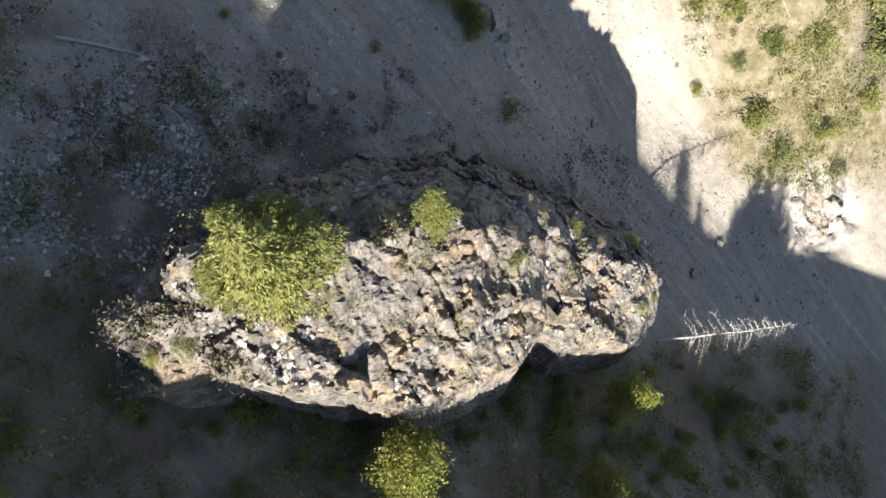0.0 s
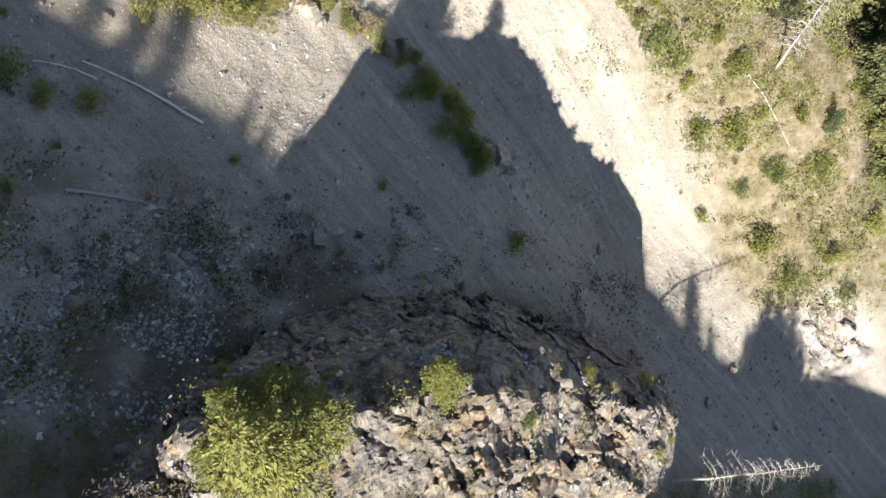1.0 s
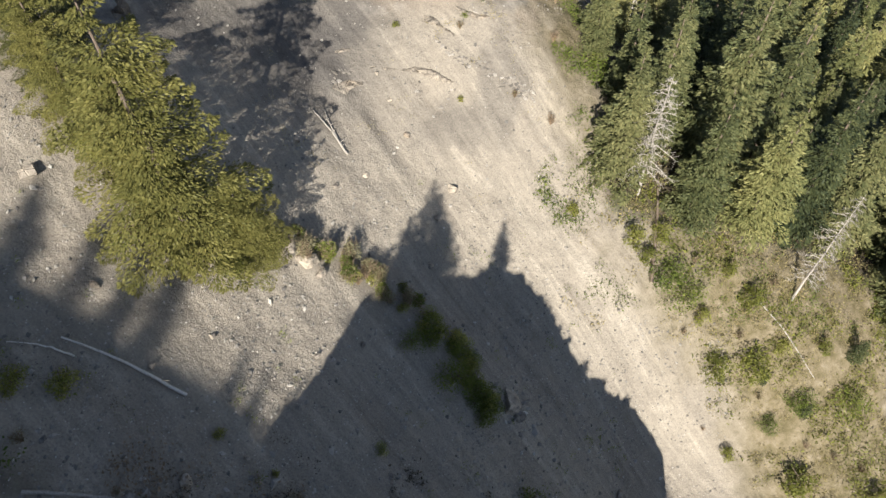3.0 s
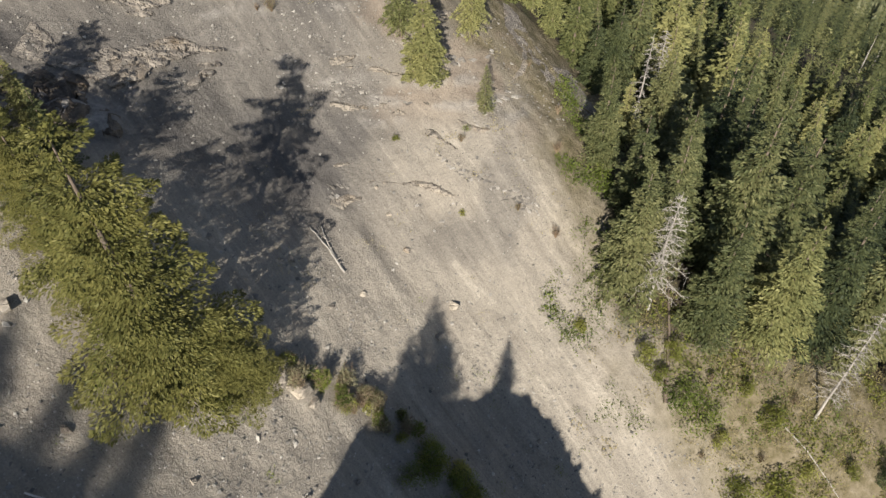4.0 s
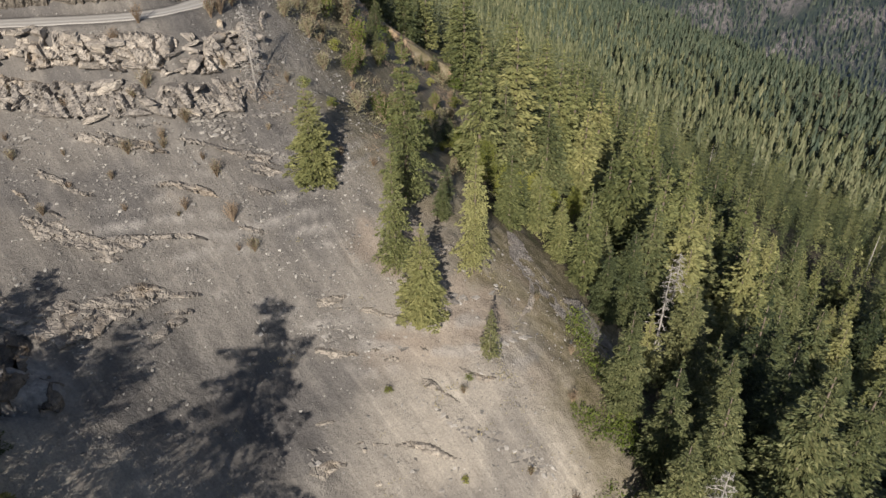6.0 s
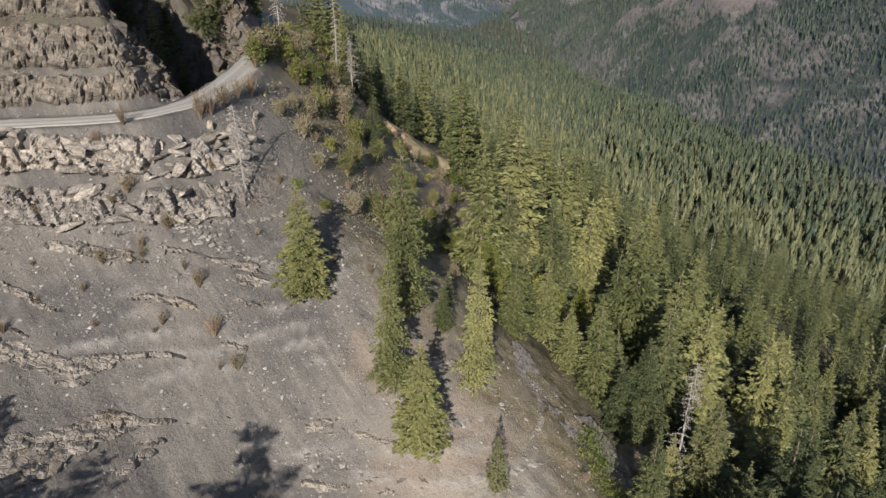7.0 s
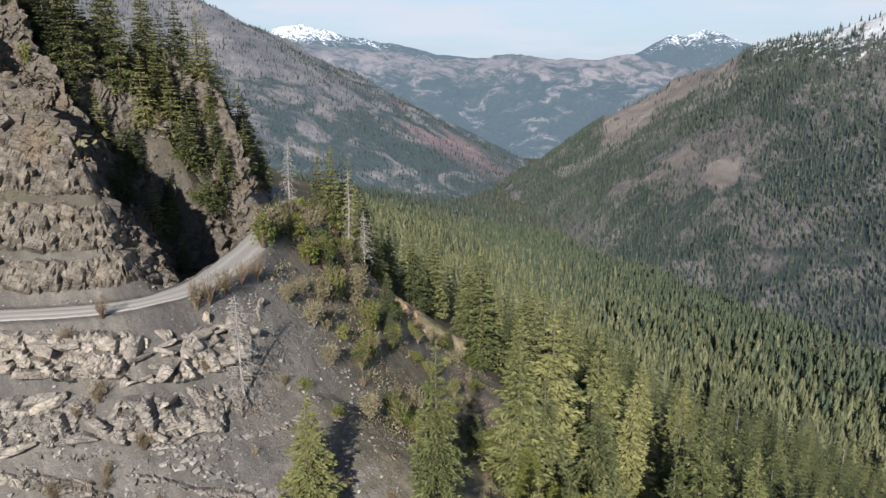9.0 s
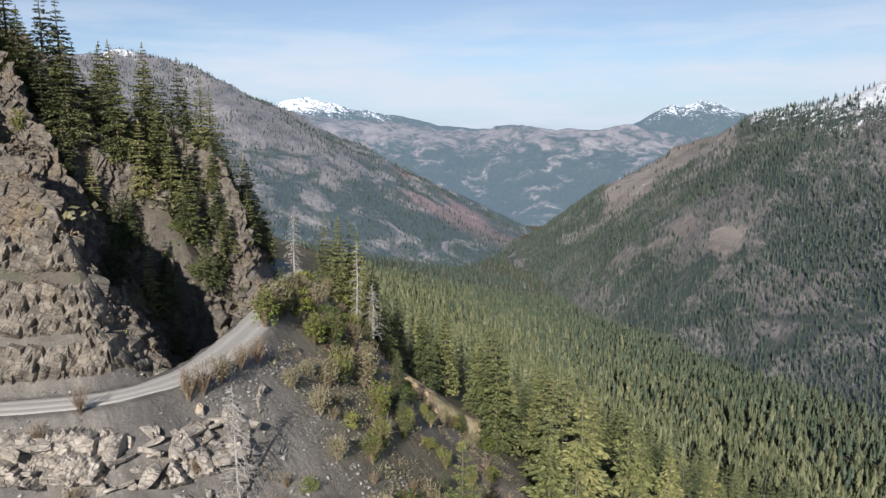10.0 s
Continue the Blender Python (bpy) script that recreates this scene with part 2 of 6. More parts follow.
M_FIN = make_fin()
M_ROCK = make_rock("weathered_rock", (0.78, 0.765, 0.75))
M_PALE = make_rock("pale_block", (1.02, 1.0, 0.975))
M_STONE = make_stone("scree_stone")
M_STRATA = make_stone("strata_block", [(0, (0.13, 0.12, 0.11)), (0.4, (0.21, 0.195, 0.177)), (0.75, (0.29, 0.27, 0.243)), (1, (0.43, 0.405, 0.37))])
M_WHITE = make_stone("white_stone", [(0, (0.22, 0.205, 0.188)), (0.6, (0.36, 0.34, 0.31)), (1, (0.5, 0.48, 0.44))])
M_RUBBLE = make_stone("rubble_stone", [(0, (0.12, 0.112, 0.105)), (0.4, (0.24, 0.225, 0.205)), (0.8, (0.37, 0.35, 0.32)), (1, (0.55, 0.525, 0.48))])
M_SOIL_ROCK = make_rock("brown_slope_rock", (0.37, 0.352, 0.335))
M_LEDGE = make_rock("ledge_rock", (0.92, 0.9, 0.87))
M_CLIFF = make_rock("cliff_rock", (0.5, 0.485, 0.47))
M_TAN = make_rock("tan_earth", (1.45, 1.18, 0.85))
M_DARK = make_rock("dark_shale", (0.5, 0.465, 0.43))
M_GRASS = make_leaf("dry_grass", (0.16, 0.14, 0.06), (0.27, 0.23, 0.11), (0.38, 0.33, 0.18), 0.3)
M_ROAD = make_road()
M_NEEDLE = make_leaf("fir_needles", (0.02, 0.031, 0.016), (0.072, 0.085, 0.035), (0.178, 0.176, 0.078), 0.08)
M_NEEDLE_OLD = make_leaf("old_fir_needles", (0.036, 0.042, 0.014), (0.092, 0.095, 0.027), (0.185, 0.172, 0.055), 0.15)
M_NEEDLE_CREST = make_leaf("crest_fir_needles", (0.075, 0.085, 0.022), (0.165, 0.172, 0.048), (0.28, 0.27, 0.09), 0.3)
M_NEEDLE_MID = make_leaf("mid_fir_needles", (0.044, 0.058, 0.032), (0.108, 0.12, 0.062), (0.195, 0.195, 0.108), 0.25, True)
M_NEEDLE_WOOD = make_leaf("near_wood_needles", (0.036, 0.05, 0.024), (0.108, 0.12, 0.05), (0.205, 0.203, 0.088), 0.2, True)
M_NEEDLE_LIGHT = make_leaf("light_fir_needles", (0.056, 0.07, 0.028), (0.158, 0.168, 0.066), (0.30, 0.285, 0.12), 0.2)
M_LEAF_WOOD = make_leaf("far_spring_leaves", (0.10, 0.12, 0.045), (0.18, 0.19, 0.075), (0.28, 0.27, 0.13), 0.3, True)
# far needles: aerial haze put into the colours, bluer than the near firs
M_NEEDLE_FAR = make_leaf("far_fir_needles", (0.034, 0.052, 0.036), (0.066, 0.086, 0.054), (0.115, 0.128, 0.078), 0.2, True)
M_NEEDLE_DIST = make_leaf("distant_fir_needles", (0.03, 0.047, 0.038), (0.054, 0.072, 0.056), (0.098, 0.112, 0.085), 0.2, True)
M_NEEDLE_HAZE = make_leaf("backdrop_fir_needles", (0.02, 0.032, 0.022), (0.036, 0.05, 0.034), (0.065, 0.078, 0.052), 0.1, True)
M_LEAF = make_leaf("spring_leaves", (0.10, 0.118, 0.03), (0.215, 0.228, 0.055), (0.37, 0.36, 0.11), 0.45)
M_LEAF_DARK = make_leaf("shrub_leaves", (0.065, 0.095, 0.02), (0.13, 0.165, 0.035), (0.24, 0.26, 0.06), 0.35)
M_LEAF_GREY = make_leaf("grey_buds", (0.12, 0.11, 0.06), (0.22, 0.205, 0.12), (0.33, 0.31, 0.2), 0.25)
M_TWIG = make_leaf("bare_twigs", (0.12, 0.085, 0.055), (0.21, 0.155, 0.105), (0.30, 0.235, 0.17), 0.1)
M_BRUSH = make_leaf("leafless_brush", (0.042, 0.035, 0.028), (0.082, 0.07, 0.053), (0.15, 0.13, 0.10), 0.1)
M_BLEACHED = make_bark("bleached_wood", (0.4, 0.38, 0.35), (0.7, 0.68, 0.64))
M_BARK = make_bark("fir_bark", (0.07, 0.052, 0.04), (0.19, 0.155, 0.125))
M_DEAD = make_bark("dead_wood", (0.17, 0.157, 0.142), (0.42, 0.395, 0.365))
# ---------------------------------------------------------------- the lie of the land
SEC_X = np.array([-60., -35, -15, 5, 25, 50, 85])
SEC_Y = np.array([-75., -15, 20, 45, 65, 85, 105, 130, 160])
SEC_Z = np.array([
    [130, 107, 87, 75, 58.5, 47, 27],
    [80, 59, 45, 30, 13.9, -4, -24],
    [77.9, 55.9, 40.8, 26.1, 10.5, -4.6, -20],
    [76, 56, 41, 27.1, 10.1, 7.4, -7.7],
    [76, 61.5, 45, 32.3, 29.2, 21.6, 2],
    [68.2, 63.7, 51.2, 48.1, 37.4, 22, 2],
    [74, 75.5, 67.1, 54.1, 37.2, 17.1, -4],
    [106, 82.3, 65.2, 49.8, 35.6, 15, -9],
    [107, 81.9, 60.5, 46.8, 33.1, 14, -12]])


def smooth(a, b, v):
    t = np.clip((v - a) / (b - a), 0, 1)
    return t * t * (3 - 2 * t)


def sections(x, y):
    """Height of the near slope from its cross sections."""
    shape = np.shape(x)
    x, y = np.clip(np.ravel(x), -60, 85), np.clip(np.ravel(y), -75, 160)
    g = np.gradient(SEC_Z, SEC_Y, axis=0)
    i = np.clip(np.searchsorted(SEC_Y, y) - 1, 0, len(SEC_Y) - 2)
    h = SEC_Y[i + 1] - SEC_Y[i]
    t = np.clip((y - SEC_Y[i]) / h, 0, 1)
    w = ((1 + 2 * t) * (1 - t) ** 2, t * (1 - t) ** 2 * h, t * t * (3 - 2 * t), t * t * (t - 1) * h)
    table = [SEC_Z[i], g[i], SEC_Z[i + 1], g[i + 1]]
    rows = sum(a[:, None] * b for a, b in zip(w, table))
    gx = np.gradient(rows, SEC_X, axis=1)
    j = np.clip(np.searchsorted(SEC_X, x) - 1, 0, len(SEC_X) - 2)
    n = np.arange(len(x))
    h = SEC_X[j + 1] - SEC_X[j]
    t = np.clip((x - SEC_X[j]) / h, 0, 1)
    z = ((1 + 2 * t) * (1 - t) ** 2 * rows[n, j] + t * (1 - t) ** 2 * h * gx[n, j]
         + t * t * (3 - 2 * t) * rows[n, j + 1] + t * t * (t - 1) * h * gx[n, j + 1])
    return z.reshape(shape)


def ridge(x, y, crest, slope, power=1.0):
    """Height of a mountain whose crest runs through (x, y, z) points."""
    best = np.full(np.shape(x), -1e9)
    for (ax, ay, az), (bx, by, bz) in zip(crest, crest[1:]):
        dx, dy = bx - ax, by - ay
        t = np.clip(((x - ax) * dx + (y - ay) * dy) / (dx * dx + dy * dy), 0, 1)
        d = np.hypot(x - ax - t * dx, y - ay - t * dy)
        best = np.maximum(best, az + (bz - az) * t - slope * d ** power)
    return best


def crest(rows, low=0.0):
    """A skyline from bearing, rise (degrees) and distance, as seen from the end of the flight."""
    return [(-6 + d * math.sin(radians(a)), 59 + d * math.cos(radians(a)), 98 + d * math.tan(radians(e)) - low) for a, e, d in rows]


RIGHT_CREST = [(2600, 200, 470), (1500, 900, 380)] + crest([(32.1, 5.0, 1900), (26.4, 3.0, 2100), (20.8, 1.2, 2300), (18.8, 0.7, 2350), (14.7, -2.7, 2450), (10.4, -5.8, 2550), (7.2, -8.3, 2600)], 26)
LEFT_CREST = [(-2600, 2300, 600)] + crest([(-25.8, 6.7, 3000), (-23.8, 7.1, 3000), (-19.0, 6.2, 3000), (-16.3, 4.7, 3000), (-12.1, 3.1, 3000), (-9.6, 1.5, 3000), (-6.1, -0.1, 3000), (-2.5, -1.9, 3000), (1.2, -3.3, 3000), (6.3, -5.8, 2950)], 16)
BACK_CREST = [(-1700, 4000, 300)] + crest([(-9.5, 2.4, 4300), (-2.4, 1.8, 4300), (1.2, 1.05, 4300), (7.1, 1.6, 4300), (9.8, 1.6, 4300), (12.4, 1.3, 4300), (15.4, 1.5, 4300), (16.7, 1.0, 4300), (24, 0.5, 4200)], 12)
PEAK_CREST = crest([(-14, 2.6, 4750), (-12.1, 3.5, 4750), (-10.2, 3.85, 4750), (-8.9, 3.5, 4750), (-3.3, 2.4, 4750), (0.3, 1.6, 4750), (10, 0.8, 4750), (15.0, 1.3, 4750), (16.7, 2.2, 4750), (18.1, 3.0, 4750),
                    (19.3, 2.8, 4750), (20.3, 3.25, 4750), (21.5, 3.05, 4750), (22.7, 2.5, 4750), (25, 1.8, 4750)], 6)


def wob(x, y, scale, seed, octaves=4, ridged=False):
    """Value noise on a grid, summed over octaves; about -1 to 1."""
    rng = np.random.RandomState(seed)
    table = rng.rand(256, 256) * 2 - 1
    out, amp, tot = 0.0, 1.0, 0.0
    u, v = np.asarray(x) / scale + 37.3, np.asarray(y) / scale + 11.7
    for _ in range(octaves):
        iu, iv = np.floor(u).astype(int), np.floor(v).astype(int)
        fu, fv = u - iu, v - iv
        fu, fv = fu * fu * (3 - 2 * fu), fv * fv * (3 - 2 * fv)
        a, b, c, d = (table[(iu + p) % 256, (iv + q) % 256] for p, q in ((0, 0), (1, 0), (0, 1), (1, 1)))
        n = (a * (1 - fu) + b * fu) * (1 - fv) + (c * (1 - fu) + d * fu) * fv
        out, tot = out + amp * ((1 - 2 * np.abs(n)) if ridged else n), tot + amp
        amp, u, v = amp * 0.5, u * 2.03 + 5.1, v * 2.03 + 9.2
    return out / tot


def far_land(x, y):
    """The hillside beyond the near sections, the valley floor and the mountains."""
    # the hill's foot swings away to the left beyond the bend
    edge = -30 - 0.5 * np.maximum(y - 152, 0)
    d = x - edge
    down = 78 - 420 * (1 - np.exp(-np.maximum(d, 0) / 640))
    up = 78 + 420 * (1 - np.exp(-np.maximum(-d, 0) / 480))
    hill = np.where(d > 0, down, up)
    hill = hill + wob(x, y, 260, 3, 4) * 16 * smooth(120, 500, np.hypot(x, y - 60))
    return np.maximum(hill, -262 + wob(x, y, 300, 11, 3) * 5)


def land(x, y):
    """The smooth lie of the land, before rock and rubble."""
    x, y = np.asarray(x, float), np.asarray(y, float)
    out = np.hypot(np.maximum(np.maximum(-60 - x, x - 85), 0), np.maximum(np.maximum(-75 - y, y - 160), 0))
    w = smooth(0, 70, out)
    near = sections(x, y) - 8.5 * np.exp(-((x + 43) / 11) ** 2 - ((y - 132) / 6.5) ** 2) + 6.5 * np.exp(-((x + 41) / 9) ** 2 - ((y - 121) / 3.5) ** 2) + 12.0 * np.exp(-((x + 49) / 12) ** 2 - ((y - 114) / 6) ** 2) + 8.5 * smooth(-29, -42, x) * np.exp(-((y - 114.5 + 0.25 * (x + 30)) / 4.5) ** 2) - 9.0 * np.exp(-((x + 37) / 11) ** 2 - ((y - 127) / 6) ** 2) - 8.0 * np.exp(-((x + 36) / 9) ** 2 - ((y - 140) / 7) ** 2) + 13.0 * np.exp(-((x + 36) / 11) ** 2 - ((y - 159) / 13) ** 2) + 0.72 * np.maximum(-60 - x, 0) - 0.5 * np.maximum(x - 85, 0) - 0.25 * np.maximum(y - 160, 0)
    return near * (1 - w) + far_land(x, y) * w


def facet(x, y, scale, seed, tilt=0.7, ax=1.0, ay=1.0):
    """Broken rock: cells with a height and a tilt of their own. Returns the relief (about -1 to 1) and the nearness to a joint (0 to 1)."""
    rng = np.random.RandomState(seed)
    jit, val = rng.rand(128, 128, 2), rng.rand(128, 128, 3) * 2 - 1
    u, v = np.asarray(x) / (scale * ax) + 41.0, np.asarray(y) / (scale * ay) + 23.0
    iu, iv = np.floor(u).astype(int), np.floor(v).astype(int)
    first, second, out = np.full(u.shape, 9.0), np.full(u.shape, 9.0), np.zeros(u.shape)
    for p in (-1, 0, 1):
        for q in (-1, 0, 1):
            cu, cv = (iu + p) % 128, (iv + q) % 128
            du, dv = u - (iu + p + jit[cu, cv, 0]), v - (iv + q + jit[cu, cv, 1])
            d = np.hypot(du, dv)
            h = val[cu, cv, 0] + tilt * (du * val[cu, cv, 1] + dv * val[cu, cv, 2])
            near = d < first
            second = np.where(near, first, np.minimum(second, d))
            out = np.where(near, h, out)
            first = np.minimum(first, d)
    return out, 1 - smooth(0.0, 0.16, second - first)


ROAD = [(-118, 92), (-82, 101), (-58, 106), (-46, 107.8), (-41, 108.4), (-34, 109.6), (-30.4, 111.8), (-27.8, 115.6), (-26.7, 120.6), (-26.3, 128), (-26.4, 137),
        (-26.4, 146), (-26.8, 156), (-29, 166), (-35, 176), (-46, 188), (-62, 200)]
ROAD_Z, ROAD_HALF = 79.5, 1.55


def road_line(step=1.0):
    """Points along the middle of the road, rounded at the bends."""
    p = np.array(ROAD, float)
    for _ in range(3):
        a, b = p[:-1], p[1:]
        p = np.vstack([p[:1], np.stack([0.75 * a + 0.25 * b, 0.25 * a + 0.75 * b], 1).reshape(-1, 2), p[-1:]])
    s = np.concatenate([[0], np.cumsum(np.hypot(*np.diff(p, axis=0).T))])
    t = np.arange(0, s[-1], step)
    return np.stack([np.interp(t, s, p[:, 0]), np.interp(t, s, p[:, 1])], 1)


ROAD_MID = road_line()


def road_gap(x, y):
    """Signed distance from the road's middle: uphill is positive."""
    shape = np.shape(x)
    x, y = np.ravel(x), np.ravel(y)
    out = np.full(x.shape, 99.0)
    close = np.where((x > -130) & (x < 10) & (y > 70) & (y < 215))[0]
    d = np.full(len(close), 1e9)
    side = np.zeros(len(close))
    for (ax, ay), (bx, by) in zip(ROAD_MID[::2], ROAD_MID[2::2]):
        dx, dy = bx - ax, by - ay
        px, py = x[close] - ax, y[close] - ay
        t = np.clip((px * dx + py * dy) / (dx * dx + dy * dy), 0, 1)
        e = np.hypot(px - t * dx, py - t * dy)
        side = np.where(e < d, np.sign(dx * py - dy * px), side)
        d = np.minimum(e, d)
    out[close] = np.where(d < 60, d * side, 99.0 * np.where(side == 0, 1, side))
    return out.reshape(shape)


def rockiness(x, y, z, gap):
    """How far bare rock shows in the ground itself, 0 to 1."""
    n = wob(x, y, 9, 21, 4)
    patch = smooth(0.14, 0.3, wob(x, y, 6, 22, 4)) * smooth(8, 16, gap) * (1 - smooth(40, 60, gap))
    ribs = smooth(0.02, 0.2, wob(x * 0.4, y * 0.9, 4.0, 23, 3)) * smooth(84, 88, y + 3 * n) * smooth(12, 6, x) * smooth(107, 102, y - 0.35 * (x + 20)) * (gap < -8)
    cave = smooth(7.5, 4.5, np.hypot((x - 58) * 0.8, y - 34) + 2 * n)
    dark = smooth(4.5, 2.0, np.hypot((x + 36) * 0.7, y - 73.5) + 2 * n)
    return np.clip(patch * 0.9 + cave + dark, 0, 1), ribs


def terrace(z, s):
    k = np.floor(z / s)
    return s * (k + smooth(0.35, 0.95, z / s - k))


def ground_parts(x, y):
    """Height and rockiness of the ground."""
    z = land(x, y)
    gap = road_gap(x, y)
    n = wob(x, y, 9, 31, 4)
    close = 1 - smooth(90, 200, np.hypot(x, y - 90))
    z = z + close * (0.8 * n + 0.25 * wob(x, y, 2.2, 32, 4))
    # a tan cut bank below the bend
    z = z + 3.2 * smooth(-25, -20, x) * smooth(6, 2, x) * smooth(179.0, 181.0, y + 1.2 * n) * smooth(195, 184, y)
    # shallow runnels down the scree
    run_s = smooth(-52, -44, x) * smooth(24, 14, x) * smooth(40, 52, y) * smooth(108, 98, y)
    z = z + run_s * (0.34 * wob((x - y) * 0.09, (x + y) * 0.55, 1.7, 34, 3) + 0.04 * wob((x - y) * 0.2, (x + y) * 0.7, 0.5, 35, 2)) * smooth(-0.35, 0.25, wob(x, y, 14, 36, 3))
    # the road lies in a bench: a steep cut above it, a fill below
    cut = ROAD_Z - 0.08 + np.maximum(gap - ROAD_HALF - 1.0, 0) * (1.4 + 0.8 * smooth(104, 110, y))
    fill = ROAD_Z - 0.08 - np.maximum(-gap - ROAD_HALF - 0.5, 0) * 1.15
    near_road = 1 - smooth(8, 34, np.abs(gap))
    z = np.where(gap > 0, np.minimum(z, z * (1 - near_road) + np.minimum(z, cut) * near_road),
                 np.maximum(z, z * (1 - near_road) + np.maximum(z, fill) * near_road))
    # ribs and gullies run down the slope above the road
    run = y + 0.45 * (x + 40) + 2.5 * n
    rib = 1 - np.abs(((run / 10.0) % 1.0) * 2 - 1) ** 0.8 + 0.5 * wob(x, y, 4, 46, 3)
    z = z + (gap < 90) * smooth(2.5, 10, gap) * smooth(116, 124, y) * (7.0 * rib - 4.5)
    bed = 1 - smooth(ROAD_HALF + 0.9, ROAD_HALF + 1.7, np.abs(gap))
    z = z * (1 - bed) + (ROAD_Z - 0.08) * bed
    rock, ribs = rockiness(x, y, z, gap)
    rock = rock * (1 - bed)
    f1, j1 = facet(x + 0.4 * z, y, 2.6, 41, 0.9, 1.3, 0.9)
    f2, j2 = facet(x, y + 0.3 * z, 1.0, 42, 0.8)
    ledge = terrace(z + 0.7 * n + 0.35 * f1, 2.1)
    bare = 0.25 * z + 0.75 * (ledge - 0.5) + 0.55 * f1 + 0.25 * f2 - 0.35 * j1
    z = z * (1 - rock) + rock * bare
    # low strata steps across the bare face
    dip = z + 0.10 * x + 0.5 * n
    z = z + 0.22 * ribs * (terrace(dip, 1.35) - dip) + 0.06 * ribs * f2
    return z, np.maximum(rock, 0.5 * ribs * smooth(0.5, 0.75, dip / 1.35 - np.floor(dip / 1.35)) * smooth(-0.1, 0.2, wob(x, y, 2.5, 45, 3))), gap


def ground_z(x, y):
    return ground_parts(np.atleast_1d(np.asarray(x, float)), np.atleast_1d(np.asarray(y, float)))[0]


# the rock fin that stands out of the slope
FIN_X = np.array([-27., -20.5, -15, -9, -3, 2, 6, 8.5, 11, 15, 20, 23.5, 27])
FIN_TOP = np.array([42., 56.5, 60.5, 60.8, 58.2, 56, 51.2, 45.5, 43, 38, 32, 26, 8])
FIN_SOUTH = np.array([4.2, 3.0, 3.6, 2.8, 1.8, 3.2, 6.0, 9.0, 7.6, 8.0, 9.6, 12.5, 15])


def fin_height(x, y):
    """The rock fin: sheer to the south, its top rising to a crest, broken down to the north."""
    top, south = np.interp(x, FIN_X, FIN_TOP), np.interp(x, FIN_X, FIN_SOUTH)
    south = south + 0.9 * wob(x, y * 0.2, 3.5, 51, 3)
    n = y - south
    rise = np.interp(x, [-27, -20, -12, 0, 8, 14, 20, 27], [2, 3.5, 7, 10.5, 7, 8, 6, 2])
    z = top - 0.6 * np.clip(rise - n, 0, rise) - 0.75 * np.clip(n - rise, 0, 4) - 1.9 * np.maximum(n - rise - 4, 0) + 14 * np.minimum(n, 0)
    a, b = x + 0.55 * y, y - 0.45 * x
    f0, j0 = facet(a, b, 6.0, 50, 1.1, 0.8, 1.2)
    f1, j1 = facet(a + 0.2 * z, b, 2.6, 52, 1.1, 0.75, 1.3)
    f2, j2 = facet(a, b + 0.3 * z, 1.15, 53, 1.0, 0.7, 1.3)
    f3, j3 = facet(x, y, 0.55, 54, 1.0)
    crag_n = smooth(-0.25, 0.25, wob(x, y, 5, 155, 3))
    return z + 0.8 * f0 + (0.15 + 0.3 * crag_n) * f1 + (0.12 + 0.2 * crag_n) * f2 + 0.12 * f3 - 0.3 * j0 - 0.12 * j1 - 0.06 * j2 + (0.5 + 0.5 * crag_n) * wob(a * 0.8, b * 1.2, 2.4, 156, 5, True) + 1.2 * wob(x, y, 6, 55, 3) + 0.35 * wob(x, y, 1.8, 59, 3) + 0.12 * wob(x, y, 0.5, 56, 2)


def stand(x, y):
    """Height of whatever bears a thing at this place: ground, or the fin."""
    i = min(max(int(np.searchsorted(GX, x)) - 1, 0), len(GX) - 2)
    j = min(max(int(np.searchsorted(GY, y)) - 1, 0), len(GY) - 2)
    u, v = (x - GX[i]) / (GX[i + 1] - GX[i]), (y - GY[j]) / (GY[j + 1] - GY[j])
    z = (HEIGHTS[j, i] * (1 - u) + HEIGHTS[j, i + 1] * u) * (1 - v) + (HEIGHTS[j + 1, i] * (1 - u) + HEIGHTS[j + 1, i + 1] * u) * v
    if -27 < x < 27 and -4 < y < 28:
        z = max(z, float(fin_height(np.array([x]), np.array([y]))[0]))
    return float(z)


def stand_many(xs, ys, fin=False):
    i = np.clip(np.searchsorted(GX, xs) - 1, 0, len(GX) - 2)
    j = np.clip(np.searchsorted(GY, ys) - 1, 0, len(GY) - 2)
    u, v = (xs - GX[i]) / (GX[i + 1] - GX[i]), (ys - GY[j]) / (GY[j + 1] - GY[j])
    return (HEIGHTS[j, i] * (1 - u) + HEIGHTS[j, i + 1] * u) * (1 - v) + (HEIGHTS[j + 1, i] * (1 - u) + HEIGHTS[j + 1, i + 1] * u) * v

# ---------------------------------------------------------------- building helpers
def mesh_of(name, verts, faces, material, flat=True):
    """A mesh from arrays of places and of faces, all with the same number of corners."""
    verts, faces = np.asarray(verts, np.float32), np.asarray(faces, np.int32)
    me = bpy.data.meshes.new(name)
    me.vertices.add(len(verts))
    me.vertices.foreach_set("co", verts.ravel())
    n, c = faces.shape
    me.loops.add(n * c)
    me.loops.foreach_set("vertex_index", faces.ravel())
    me.polygons.add(n)
    me.polygons.foreach_set("loop_start", np.arange(0, n * c, c, dtype=np.int32))
    me.polygons.foreach_set("use_smooth", np.full(n, not flat))
    me.update(calc_edges=True)
    me.materials.append(material)
    return me


def part(name, me, parent, label=""):
    ob = new(name, me)
    ob.parent = parent
    return tagged(ob, label)


